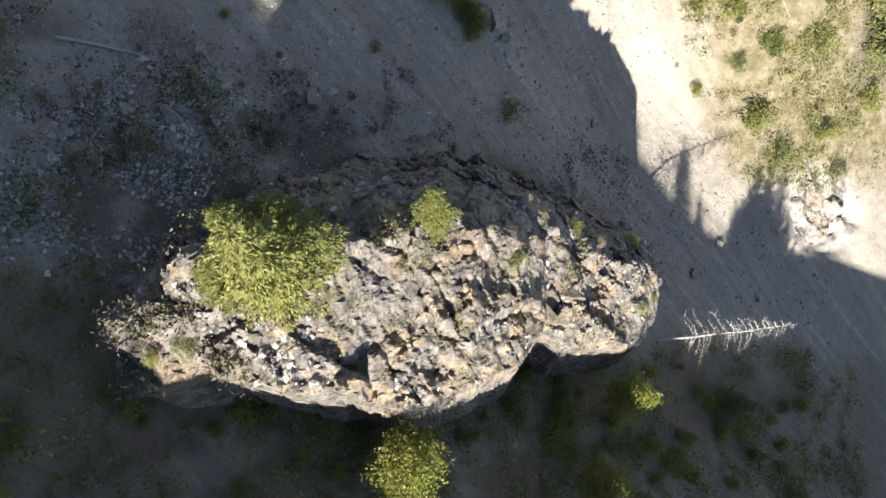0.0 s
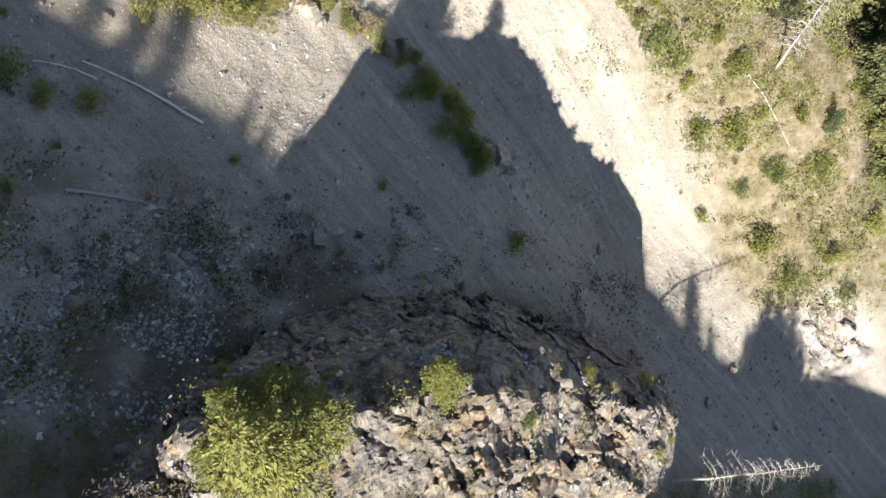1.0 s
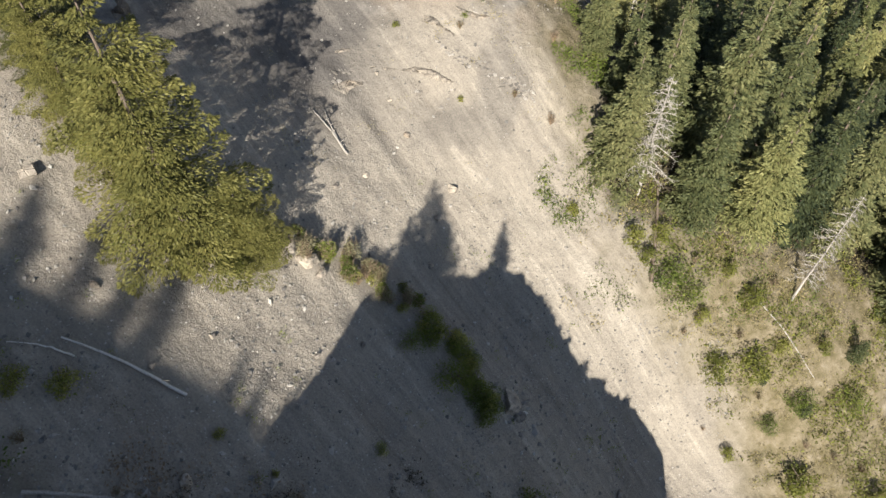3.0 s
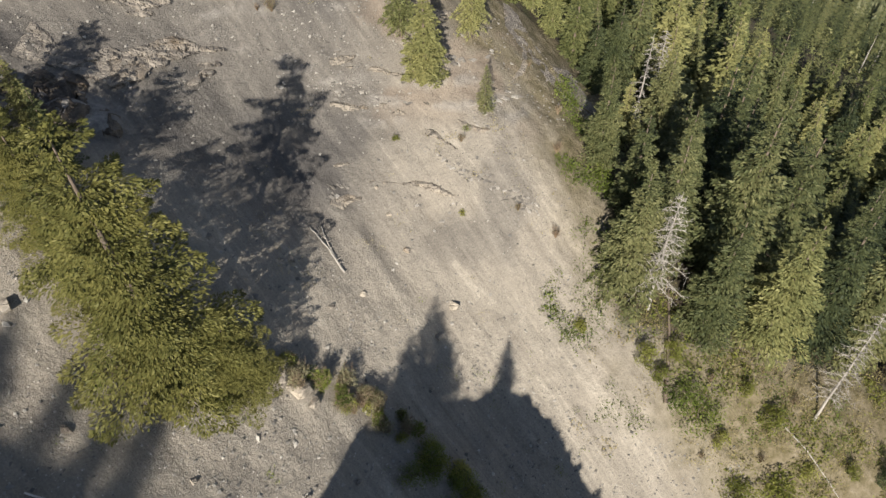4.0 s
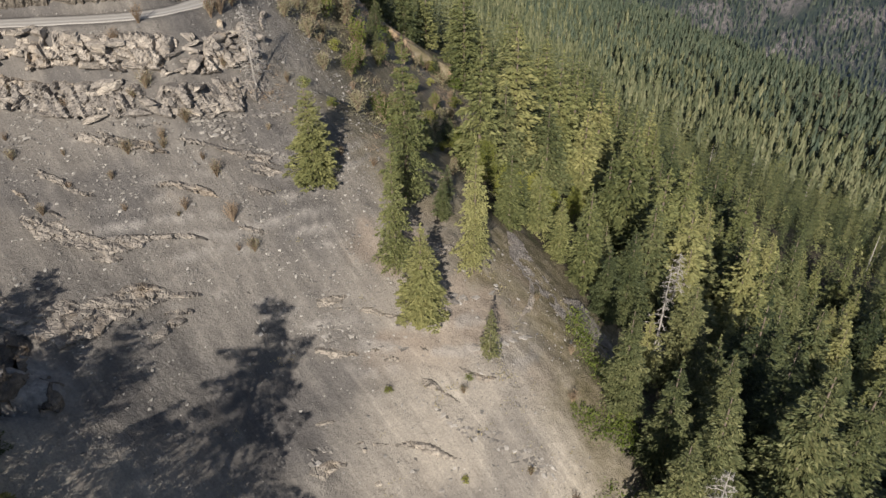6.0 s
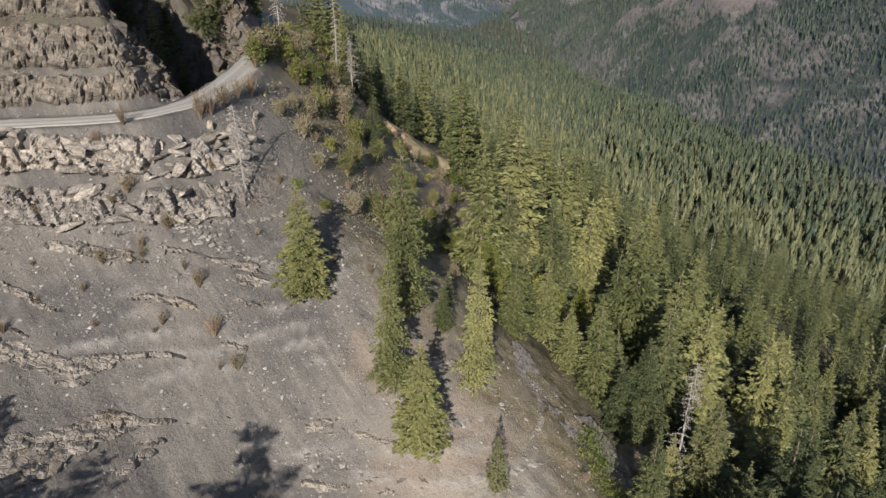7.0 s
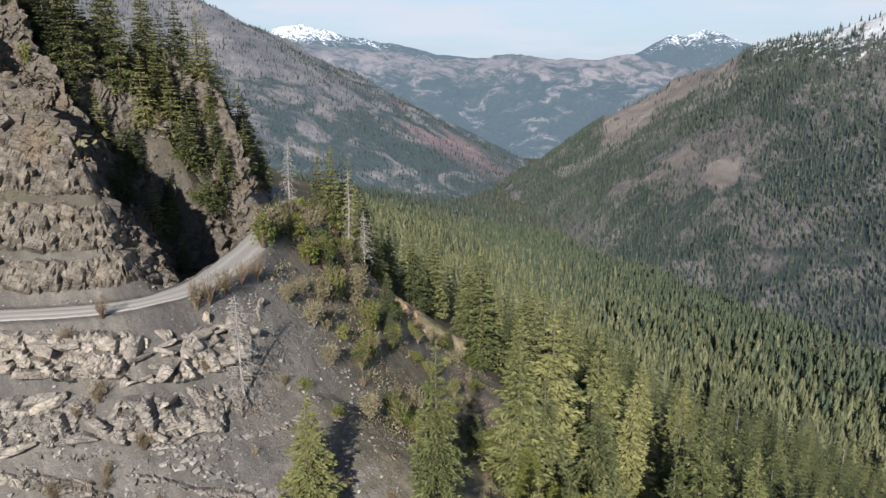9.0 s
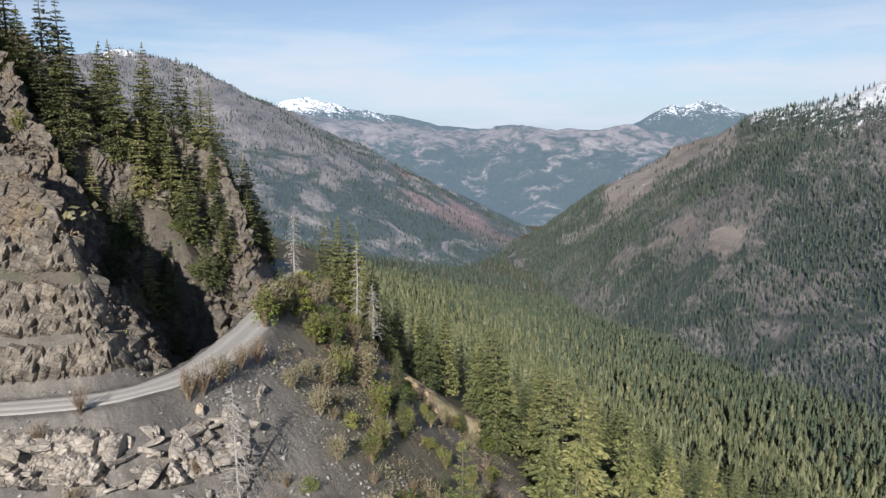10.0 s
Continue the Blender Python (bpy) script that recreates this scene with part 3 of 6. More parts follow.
def grid_faces(nx, ny):
    i = np.arange(nx * ny).reshape(ny, nx)
    return np.stack([i[:-1, :-1], i[:-1, 1:], i[1:, 1:], i[1:, :-1]], -1).reshape(-1, 4)


def paint(me, layer, r, g, b):
    col = np.ones((len(r), 4), np.float32)
    col[:, 0], col[:, 1], col[:, 2] = r, g, b
    me.color_attributes.new(layer, "FLOAT_COLOR", "POINT").data.foreach_set("color", col.ravel())


def graded(a, b, step, low, high, grow):
    mid = np.arange(a, b, step)
    def tail(room):
        out, s, d = [], step, 0.0
        while d < room:
            s *= grow
            d += s
            out.append(d)
        return np.array(out)
    return np.concatenate([(a - tail(a - low))[::-1], mid, mid[-1] + tail(high - b)])


# ---------------------------------------------------------------- the ground, one sheet
GX = graded(-72, 92, 0.5, -3200, 3200, 1.075)
GY = graded(-22, 182, 0.5, -500, 4800, 1.075)
X, Y = np.meshgrid(GX, GY)
X, Y = X.ravel(), Y.ravel()
Z, ROCK, GAP = ground_parts(X, Y)
HEIGHTS = Z.reshape(len(GY), len(GX))


def forest(x, y):
    """How thick the woods stand, 0 to 1."""
    n = wob(x, y, 14, 61, 3)
    w = smooth(17.5, 20.5, x + 2 * n) * smooth(67, 71, y + 2 * n) * smooth(1.2, -0.8, (y - 100) - 0.0 * x + 2 * n)
    w = np.maximum(w, smooth(56, 62, x + 4 * n) * smooth(46, 54, y))
    w = np.maximum(w, smooth(104, 110, y + 3 * n) * smooth(-1, 5, x + 3 * n - 0.10 * (y - 105)))
    w = np.maximum(w, 0.35 * smooth(100, 108, y + 3 * n) * smooth(-20, -12, x) * (y < 170))
    w = np.maximum(w, smooth(162, 180, y) * smooth(-26 , -12, x + 0.3 * np.maximum(y - 175, 0)))
    return w


gravel_n = wob(X, Y, 12, 62, 4)
duff = np.maximum(forest(X, Y), smooth(3.5, 6, GAP) * (GAP < 99) * (0.55 + 0.45 * smooth(-0.2, 0.2, gravel_n)))
duff = np.maximum(duff, smooth(16, 8, Y) * (0.45 + 0.45 * smooth(-0.1, 0.25, gravel_n)))
duff = np.maximum(duff, 0.7 * smooth(-0.05, 0.25, wob(X, Y, 5, 60, 4)) * smooth(35, 27, Y + 3 * gravel_n) * smooth(26, 20, X))
duff = np.maximum(duff, 0.8 * smooth(0.15, 0.4, wob(X, Y, 8, 63, 4)) * smooth(31, 25, Y) * smooth(0, -10, X))
duff = np.maximum(duff, 0.85 * smooth(0.0, 0.3, gravel_n + 0.15) * smooth(106, 114, Y) * smooth(-26, -20, X) * (GAP < -4) * (0.1 + 0.7 * smooth(132, 150, Y)))
duff = np.maximum(duff, smooth(200, 320, np.hypot(X, Y - 90)))
slant = (X - 22) * 0.8 + (Y - 66) * 0.55
bank = smooth(-5, 9, slant + 9 * gravel_n + 4 * wob(X, Y, 4, 66, 3)) * smooth(33, 42, Y + 4 * gravel_n) * (1 - forest(X, Y)) * (np.hypot(X, Y) < 150)
bank = np.maximum(bank, smooth(-0.35, 0.1, wob(X, Y, 5, 64, 4)) * smooth(94, 98, Y) * smooth(-3, 2, X) * smooth(20, 14, X) * (Y < 112))
bank = np.maximum(bank, smooth(-25, -20, X) * smooth(8, 3, X) * smooth(176, 179, Y + 2 * gravel_n) * smooth(194, 188, Y + 3 * gravel_n))
bank = np.maximum(bank, smooth(0.2, 0.4, wob(X, Y, 90, 67, 5)) * smooth(900, 1100, np.hypot(X, Y)) * 0.55)
red = smooth(0.05, 0.4, wob(X, Y, 5, 65, 4) + 0.25) * smooth(84, 90, Y) * smooth(106, 99, Y) * smooth(-13, -8, X) * smooth(13, 8, X) * 0.5
red = np.maximum(red, smooth(20, 12, Y) * smooth(-0.2, 0.3, gravel_n) * 0.5)
rows = grid_faces(len(GX), len(GY))
me = mesh_of("ground", np.stack([X, Y, Z], 1), rows, M_GROUND, flat=False)
shale = smooth(-3, -13, X + 5 * gravel_n) * smooth(66, 78, Y + 4 * gravel_n) * (0.75 + 0.25 * smooth(-0.15, 0.25, wob(X, Y, 6, 68, 4)))
shale = np.maximum(shale, 0.5 * smooth(0.0, 0.3, wob(X, Y, 9, 69, 4)) * smooth(70, 76, Y) * smooth(14, 8, X))
shale = shale * (1 - 0.7 * smooth(104, 114, Y) * smooth(-26, -20, X))
paint(me, "cover", shale, duff, ROCK)
paint(me, "tint", bank * (1 - ROCK), red * (1 - ROCK), np.zeros(len(X)))
tagged(new("ground", me), "steep hillside of grey scree, dry soil and bedrock above a wooded valley", "ground", kind="structure")

# the gravel road on its bench
mid = road_line(0.8)
tang = np.gradient(mid, axis=0)
tang /= np.hypot(*tang.T)[:, None]
left = np.stack([-tang[:, 1], tang[:, 0]], 1)
across = np.linspace(-1, 1, 25)
edge_n = wob(mid[:, 0], mid[:, 1], 3, 71, 3) * 0.3
wide = across[None, :] * (ROAD_HALF + 0.45 * smooth(116, 122, mid[:, 1]) + edge_n)[:, None]
P = mid[:, None, :] + left[:, None, :] * wide[..., None]
rut = np.exp(-((np.abs(across) - 0.42) / 0.15) ** 2)
zr = ROAD_Z + 0.07 * (1 - across ** 2)[None, :] - 0.05 * rut[None, :] + 0.03 * wob(P[..., 0], P[..., 1], 0.7, 72, 3) - 0.12 * (np.abs(across) > 0.97)[None, :]
me = mesh_of("road", np.concatenate([P, zr[..., None]], -1).reshape(-1, 3), grid_faces(25, len(mid)), M_ROAD, flat=False)
worn = np.broadcast_to(rut[None, :], zr.shape).ravel() * 0.7
paint(me, "wear", worn, worn, worn)
tagged(new("road", me), "narrow pale gravel road cut into the hillside", "road", kind="structure")

# the rock fin
fx, fy = np.arange(-27, 27.01, 0.17), np.arange(-3.5, 28.01, 0.17)
FX, FY = (a.ravel() for a in np.meshgrid(fx, fy))
FZ = np.maximum(fin_height(FX, FY), land(FX, FY) - 6.0)
me = mesh_of("rock_fin", np.stack([FX + 0.25 * wob(FX, FZ, 1.5, 57, 3), FY + 0.35 * wob(FX, FZ, 1.2, 58, 3), FZ], 1), grid_faces(len(fx), len(fy)), M_FIN)
FIN = tagged(new("rock_fin", me), "jagged grey rock fin with ochre stains rising from the scree", "rock outcrop")


def crag(name, label, x0, x1, y0, y1, step, where, seed, along, rough=1.0, block=(2.2, 1.0), dip=0.12, material=None, lift=0.3):
    """Layered, jointed bedrock: blocks thrust out of the slope by different amounts, where the mask says so."""
    cx, cy = np.arange(x0, x1, step), np.arange(y0, y1, step)
    qx, qy = (a.ravel() for a in np.meshgrid(cx, cy))
    z, rock, gap = ground_parts(qx, qy)
    a = np.array(along) / np.hypot(*along)
    ox, oy = a[1], -a[0]                                  # out of the slope
    s = qx * a[0] + qy * a[1]
    h = z + dip * s + 0.5 * wob(qx, qy, 6, seed, 3)
    f1, j1 = facet(s + 0.35 * h, h, 1.0, seed + 1, 0.7, *block)
    f2, j2 = facet(s + 0.35 * h, h, 0.45, seed + 2, 0.8, *block)
    f3, j3 = facet(s, h + 0.3 * s, 0.3, seed + 3, 1.0)
    mask = where(qx, qy, z, s, gap)
    out = rough * (0.85 * f1 + 0.2 * f2 + 0.06 * f3 - 0.35 * j1 - 0.08 * j2 + 0.6 * wob(s, h, 3.5, seed + 4, 3)) + lift
    out = out * mask - 1.3 * (1 - mask)
    me = mesh_of(name, np.stack([qx + ox * out, qy + oy * out, z + 0.3 * out], 1), grid_faces(len(cx), len(cy)), material or M_ROCK)
    keep = (mask > 0.02).reshape(len(cy), len(cx))
    keep = (keep[:-1, :-1] | keep[1:, 1:] | keep[:-1, 1:] | keep[1:, :-1]).ravel()
    bm = bmesh.new()
    bm.from_mesh(me)
    bm.faces.ensure_lookup_table()
    bmesh.ops.delete(bm, geom=[f for f, ok in zip(bm.faces, keep) if not ok], context="FACES")
    bm.to_mesh(me)
    bm.free()
    return tagged(new(name, me), label, "rock outcrop")


def bands(z, s, rows):
    """1 inside any of the layers given as low, high."""
    w = z + 0.05 * s
    return np.clip(sum(smooth(a - 0.3, a + 0.3, w) * smooth(b + 0.3, b - 0.3, w) for a, b in rows), 0, 1)


CLIFF = crag("rock_cliff", "steep layered pale cliff cut above the gravel road", -74, -26, 106, 146, 0.2,
     lambda x, y, z, s, g: smooth(2.6, 3.4, g) * (g < 40) * smooth(-0.85, -0.65, wob(x, y, 5, 104, 4)) * smooth(146, 134, y) * smooth(97, 91, z + 3 * wob(x, y, 6, 103, 3)) * (1 - 0.6 * bands(z + 1.2 * wob(x, y, 7, 102, 3), 0 * s, [(83.0, 83.6), (87.6, 88.5)])), 101, (1, 0.45), 0.7, (1.4, 0.5), 0.16, M_CLIFF, 0.8)
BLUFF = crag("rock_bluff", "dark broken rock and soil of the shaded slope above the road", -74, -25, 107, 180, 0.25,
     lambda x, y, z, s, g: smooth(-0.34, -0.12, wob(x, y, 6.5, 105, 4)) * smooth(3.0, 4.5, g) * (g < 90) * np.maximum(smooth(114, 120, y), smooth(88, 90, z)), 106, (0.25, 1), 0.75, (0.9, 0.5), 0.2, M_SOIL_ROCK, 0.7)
LEDGE_HIGH = crag("rock_ledge", "upper band of pale jointed rock below the gravel road", -62, -20, 98, 121, 0.17,
     lambda x, y, z, s, g: (g < -1.9) * smooth(-20.5, -23, x) * (1 - 0.8 * smooth(-29.6, -29.0, x) * smooth(-26.4, -27, x)) * bands(z + 0.12 * (x + 40) + 0.9 * wob(x, y, 5, 112, 3), 0 * s, [(75.9, 79.2)]) * smooth(-0.75, -0.55, wob(x, y, 3.5, 116, 3)), 111, (1, 0.3), 0.9, (1.5, 1.1), 0.35, M_PALE, 0.75)
LEDGE_LOW = crag("rock_ledge", "lower band of broken pale rock below the gravel road", -60, -19, 92, 117, 0.17,
     lambda x, y, z, s, g: (g < -3.5) * smooth(-19.5, -21.5, x) * bands(z + 0.12 * (x + 40) + 0.9 * wob(x, y, 5, 114, 3), 0 * s, [(72.8, 75.3)]) * smooth(-0.75, -0.55, wob(x, y, 3.0, 117, 3)), 115, (1, 0.3), 0.8, (1.0, 1.3), 0.5, M_PALE, 0.6)
crag("cut_bank", "tan eroded earth bank among shrubs below the bend", -24, 6, 174, 192, 0.25,
     lambda x, y, z, s, g: smooth(-23, -20, x) * smooth(5, 2, x) * smooth(177.5, 179, y + 1.5 * wob(x, y, 5, 162, 3)) * smooth(187, 184, y) * smooth(-0.3, -0.1, wob(x, y, 4, 163, 3)), 161, (1, 0.1), 0.45, (1.6, 0.9), 0.2, M_TAN, 0.3)
crag("rock_slab", "grey slab along the crest of the bare spur", 5, 21, 94, 112, 0.2,
     lambda x, y, z, s, g: smooth(2.6, 1.2, np.abs((x - 9) * 0.6 + (y - 103) * 0.8 + 2 * wob(x, y, 4, 122, 3))) * smooth(6, 9, x) * smooth(19, 16, x) * smooth(-0.2, 0.05, wob(x, y, 2.5, 123, 3)), 121, (0.8, -0.6), 0.25, (1.2, 0.6), 0.1, M_ROCK, 0.1)
crag("rock_outcrop", "pale hollowed rock outcrop at the foot of the dry bank", 46, 72, 24, 44, 0.2,
     lambda x, y, z, s, g: smooth(7.0, 4.5, np.hypot((x - 58) * 0.8, y - 34) + 3 * wob(x, y, 4, 132, 3)), 131, (1, 0.2), 1.3, (2.2, 1.6))
crag("rock_outcrop", "dark broken rock standing out of the scree", -48, -26, 64, 84, 0.2,
     lambda x, y, z, s, g: smooth(5.0, 3.0, np.hypot((x + 36) * 0.7, y - 74) + 3 * wob(x, y, 4, 142, 3)), 141, (1, 0.5), 0.9, (1.5, 0.8), 0.1, M_DARK)
def lenses(x, z, dip, seed, level, long=6.0, tall=0.85):
    """Long thin lenses of bedrock that lie along the strata, 0 to 1."""
    return smooth(level, level + 0.14, wob(x / long, (z + dip * x + 0.35 * np.sin(0.3 * x)) / tall, 1.0, seed, 3))


crag("rock_outcrop", "low ledges of pale bedrock across the grey face", -50, -14, 78, 106, 0.15,
     lambda x, y, z, s, g: lenses(x, z, 0.33, 145, 0.08 + 0.32 * smooth(-30, -16, x) + 0.2 * smooth(62, 57, z)) * smooth(-13, -20, x) * smooth(54, 57, z) * (g < -6) * smooth(72.5, 71, z), 146, (1, 0.35), 0.36, (1.3, 0.3), 0.33, M_LEDGE, 0.36)
crag("rock_outcrop", "thin ribs of pale bedrock across the bare spur", -14, 13, 76, 102, 0.15,
     lambda x, y, z, s, g: lenses(x, z, 0.2, 148, 0.3 + 0.1 * smooth(53, 56, z)) * smooth(43, 46, z) * smooth(59, 57, z), 150, (1, 0.1), 0.18, (0.9, 0.25), 0.2, None, 0.3)


# ---------------------------------------------------------------- mountains across the valley
def scar(x, y, z):
    """The tan slide below the crest of the near mountain, and the tan bluffs at its foot."""
    n = wob(x, y, 90, 92, 4)
    far = np.hypot(x + 6, y - 59)
    bearing, rise = np.degrees(np.arctan2(x + 6, y - 59)), np.degrees(np.arctan2(z - 98, far))
    top = np.interp(bearing, [12, 14.7, 18.8, 20.8, 23.5], [-4.6, -2.7, 0.7, 1.2, 2.0])
    slide = smooth(13.2, 14.2, bearing + 0.6 * n) * smooth(23.4, 22.0, bearing + n) * smooth(top - 2.9, top - 1.9, rise + 1.6 * n) * smooth(1500, 1700, far)
    bluff = sum(smooth(1.0, 0.5, np.hypot((x - a) / 34, (y - b) / 60) + 0.5 * wob(x, y, 30, 93, 3)) for a, b in ((480, 1560), (525, 1580), (420, 1640), (560, 1430)))
    return np.clip(slide + bluff, 0, 1)


def mountain_z(mx, my, crest, slope, relief, seed):
    z = ridge(mx, my, crest, slope)
    z = z + relief * wob(mx, my, 420, seed, 6, True) * smooth(-300, 60, z) + relief * 0.25 * wob(mx, my, 60, seed + 1, 4, True)
    return np.maximum(z, -330)


def mountain(name, label, xs, ys, crest, slope, relief, seed, material, red=None, snow=None, bare=None):
    mx, my = (a.ravel() for a in np.meshgrid(xs, ys))
    z = mountain_z(mx, my, crest, slope, relief, seed)
    me = mesh_of(name, np.stack([mx, my, z], 1), grid_faces(len(xs), len(ys)), material, flat=False)
    zero = np.zeros(len(mx))
    paint(me, "tint", zero if bare is None else bare(mx, my, z), zero if red is None else red(mx, my, z), zero if snow is None else snow(mx, my, z))
    return tagged(new(name, me), label, "mountain", kind="structure")


# painted haze: emission colour, with a strength that grows with distance
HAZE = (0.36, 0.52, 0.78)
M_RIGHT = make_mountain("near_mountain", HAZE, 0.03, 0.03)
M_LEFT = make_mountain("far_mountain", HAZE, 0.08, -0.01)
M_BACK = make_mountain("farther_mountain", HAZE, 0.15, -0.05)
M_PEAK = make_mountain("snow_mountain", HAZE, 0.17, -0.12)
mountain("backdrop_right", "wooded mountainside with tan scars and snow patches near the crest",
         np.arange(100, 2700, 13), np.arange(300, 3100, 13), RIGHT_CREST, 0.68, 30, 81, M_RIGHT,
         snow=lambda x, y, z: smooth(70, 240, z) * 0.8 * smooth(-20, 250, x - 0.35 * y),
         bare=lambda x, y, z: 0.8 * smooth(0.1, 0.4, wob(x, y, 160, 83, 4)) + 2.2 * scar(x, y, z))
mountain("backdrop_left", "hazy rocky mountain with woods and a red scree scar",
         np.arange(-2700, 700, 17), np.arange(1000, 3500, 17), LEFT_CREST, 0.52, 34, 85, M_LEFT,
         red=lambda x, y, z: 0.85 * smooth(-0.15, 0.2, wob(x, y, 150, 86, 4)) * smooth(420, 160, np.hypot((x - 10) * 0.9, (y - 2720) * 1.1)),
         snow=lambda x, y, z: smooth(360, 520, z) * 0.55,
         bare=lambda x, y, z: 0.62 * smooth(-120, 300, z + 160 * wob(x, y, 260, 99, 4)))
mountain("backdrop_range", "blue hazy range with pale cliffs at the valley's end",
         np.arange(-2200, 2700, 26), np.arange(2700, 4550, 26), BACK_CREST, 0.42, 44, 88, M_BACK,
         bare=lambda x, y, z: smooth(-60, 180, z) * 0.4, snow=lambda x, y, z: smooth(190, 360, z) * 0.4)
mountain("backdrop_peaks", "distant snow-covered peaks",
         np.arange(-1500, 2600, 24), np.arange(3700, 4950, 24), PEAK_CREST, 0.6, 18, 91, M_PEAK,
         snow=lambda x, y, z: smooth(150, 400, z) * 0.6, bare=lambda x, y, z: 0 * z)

# ---------------------------------------------------------------- plants
def tube(points, radii, sides=6):
    """A tapered limb through points; vertices and triangles."""
    points, radii = np.asarray(points, float), np.asarray(radii, float)
    t = np.gradient(points, axis=0)
    t /= np.linalg.norm(t, axis=1)[:, None] + 1e-9
    ref = np.where(np.abs(t[:, 2:3]) > 0.9, np.array([[1., 0, 0]]), np.array([[0., 0, 1]]))
    u = np.cross(t, ref)
    u /= np.linalg.norm(u, axis=1)[:, None]
    w = np.cross(t, u)
    a = np.linspace(0, 2 * np.pi, sides, endpoint=False)
    ring = points[:, None] + radii[:, None, None] * (np.cos(a)[None, :, None] * u[:, None] + np.sin(a)[None, :, None] * w[:, None])
    v = ring.reshape(-1, 3)
    f = []
    for i in range(len(points) - 1):
        for j in range(sides):
            p, q = i * sides + j, i * sides + (j + 1) % sides
            f += [(p, q, q + sides), (p, q + sides, p + sides)]
    return v, np.array(f)


def join(pieces):
    v, f, n = [], [], 0
    for pv, pf in pieces:
        v.append(pv)
        f.append(pf + n)
        n += len(pv)
    return np.vstack(v), np.vstack(f)


def unit(a):
    return a / (np.linalg.norm(a, axis=-1, keepdims=True) + 1e-9)


def fir_crown(rng, h, r, whorls, around, sprays, bare=0.08, droop=0.35, thin=0.0, ragged=0.25):
    """Whorls of drooping boughs, each a feather of narrow sprays."""
    tri = []
    for i in range(whorls):
        u = bare + (1 - bare) * (i + rng.rand() * 0.6) / whorls
        reach = r * (1 - u) ** 0.75 * min(1.0, 0.55 + (u - bare) * 4) + 0.12
        for j in range(around):
            if rng.rand() < thin:
                continue
            a = 2 * math.pi * (j + rng.rand() * 0.8) / around + i * 2.4
            length = reach * (1 + ragged * (rng.rand() * 2 - 1.1))
            out = np.array([math.cos(a), math.sin(a), 0])
            side = np.array([-math.sin(a), math.cos(a), 0])
            base = np.array([0, 0, u * h])
            lift = 0.35 * (u - 0.35)
            dip = droop * (1 - u) + 0.05
            for k in range(sprays):
                s = 0.12 + 0.88 * k / (sprays - 1)
                at = base + out * length * s + np.array([0, 0, length * (lift * s - dip * s * s + 0.12 * max(0, s - 0.7))])
                wide = length * (0.42 * (1 - s) + 0.13) * (0.8 + 0.5 * rng.rand())
                tilt = np.array([0, 0, -0.35 * rng.rand() - 0.05])
                for sign in ((-1, 1) if k < sprays - 1 else (0,)):
                    tip = at + unit(side * sign * 0.9 + out * (0.65 if sign else 1.0) + tilt + 0.15 * rng.randn(3)) * (wide if sign else length * 0.22)
                    across = unit(np.cross(tip - at, np.array([0.2 * rng.randn(), 0.2 * rng.randn(), 1.0]))) * (0.05 + (1.0 / (sprays + 2)) * wide)
                    tri.append((at - across, at + across, tip))
    # the leader
    for j in range(4):
        a = j * math.pi / 2
        o = np.array([math.cos(a), math.sin(a), 0]) * 0.07 * r
        tri.append((np.array([0, 0, h * 0.93]) + o, np.array([0, 0, h * 0.93]) - o * 0.3, np.array([0, 0, h * 1.02])))
    v = np.array(tri).reshape(-1, 3)
    return v, np.arange(len(v)).reshape(-1, 3)


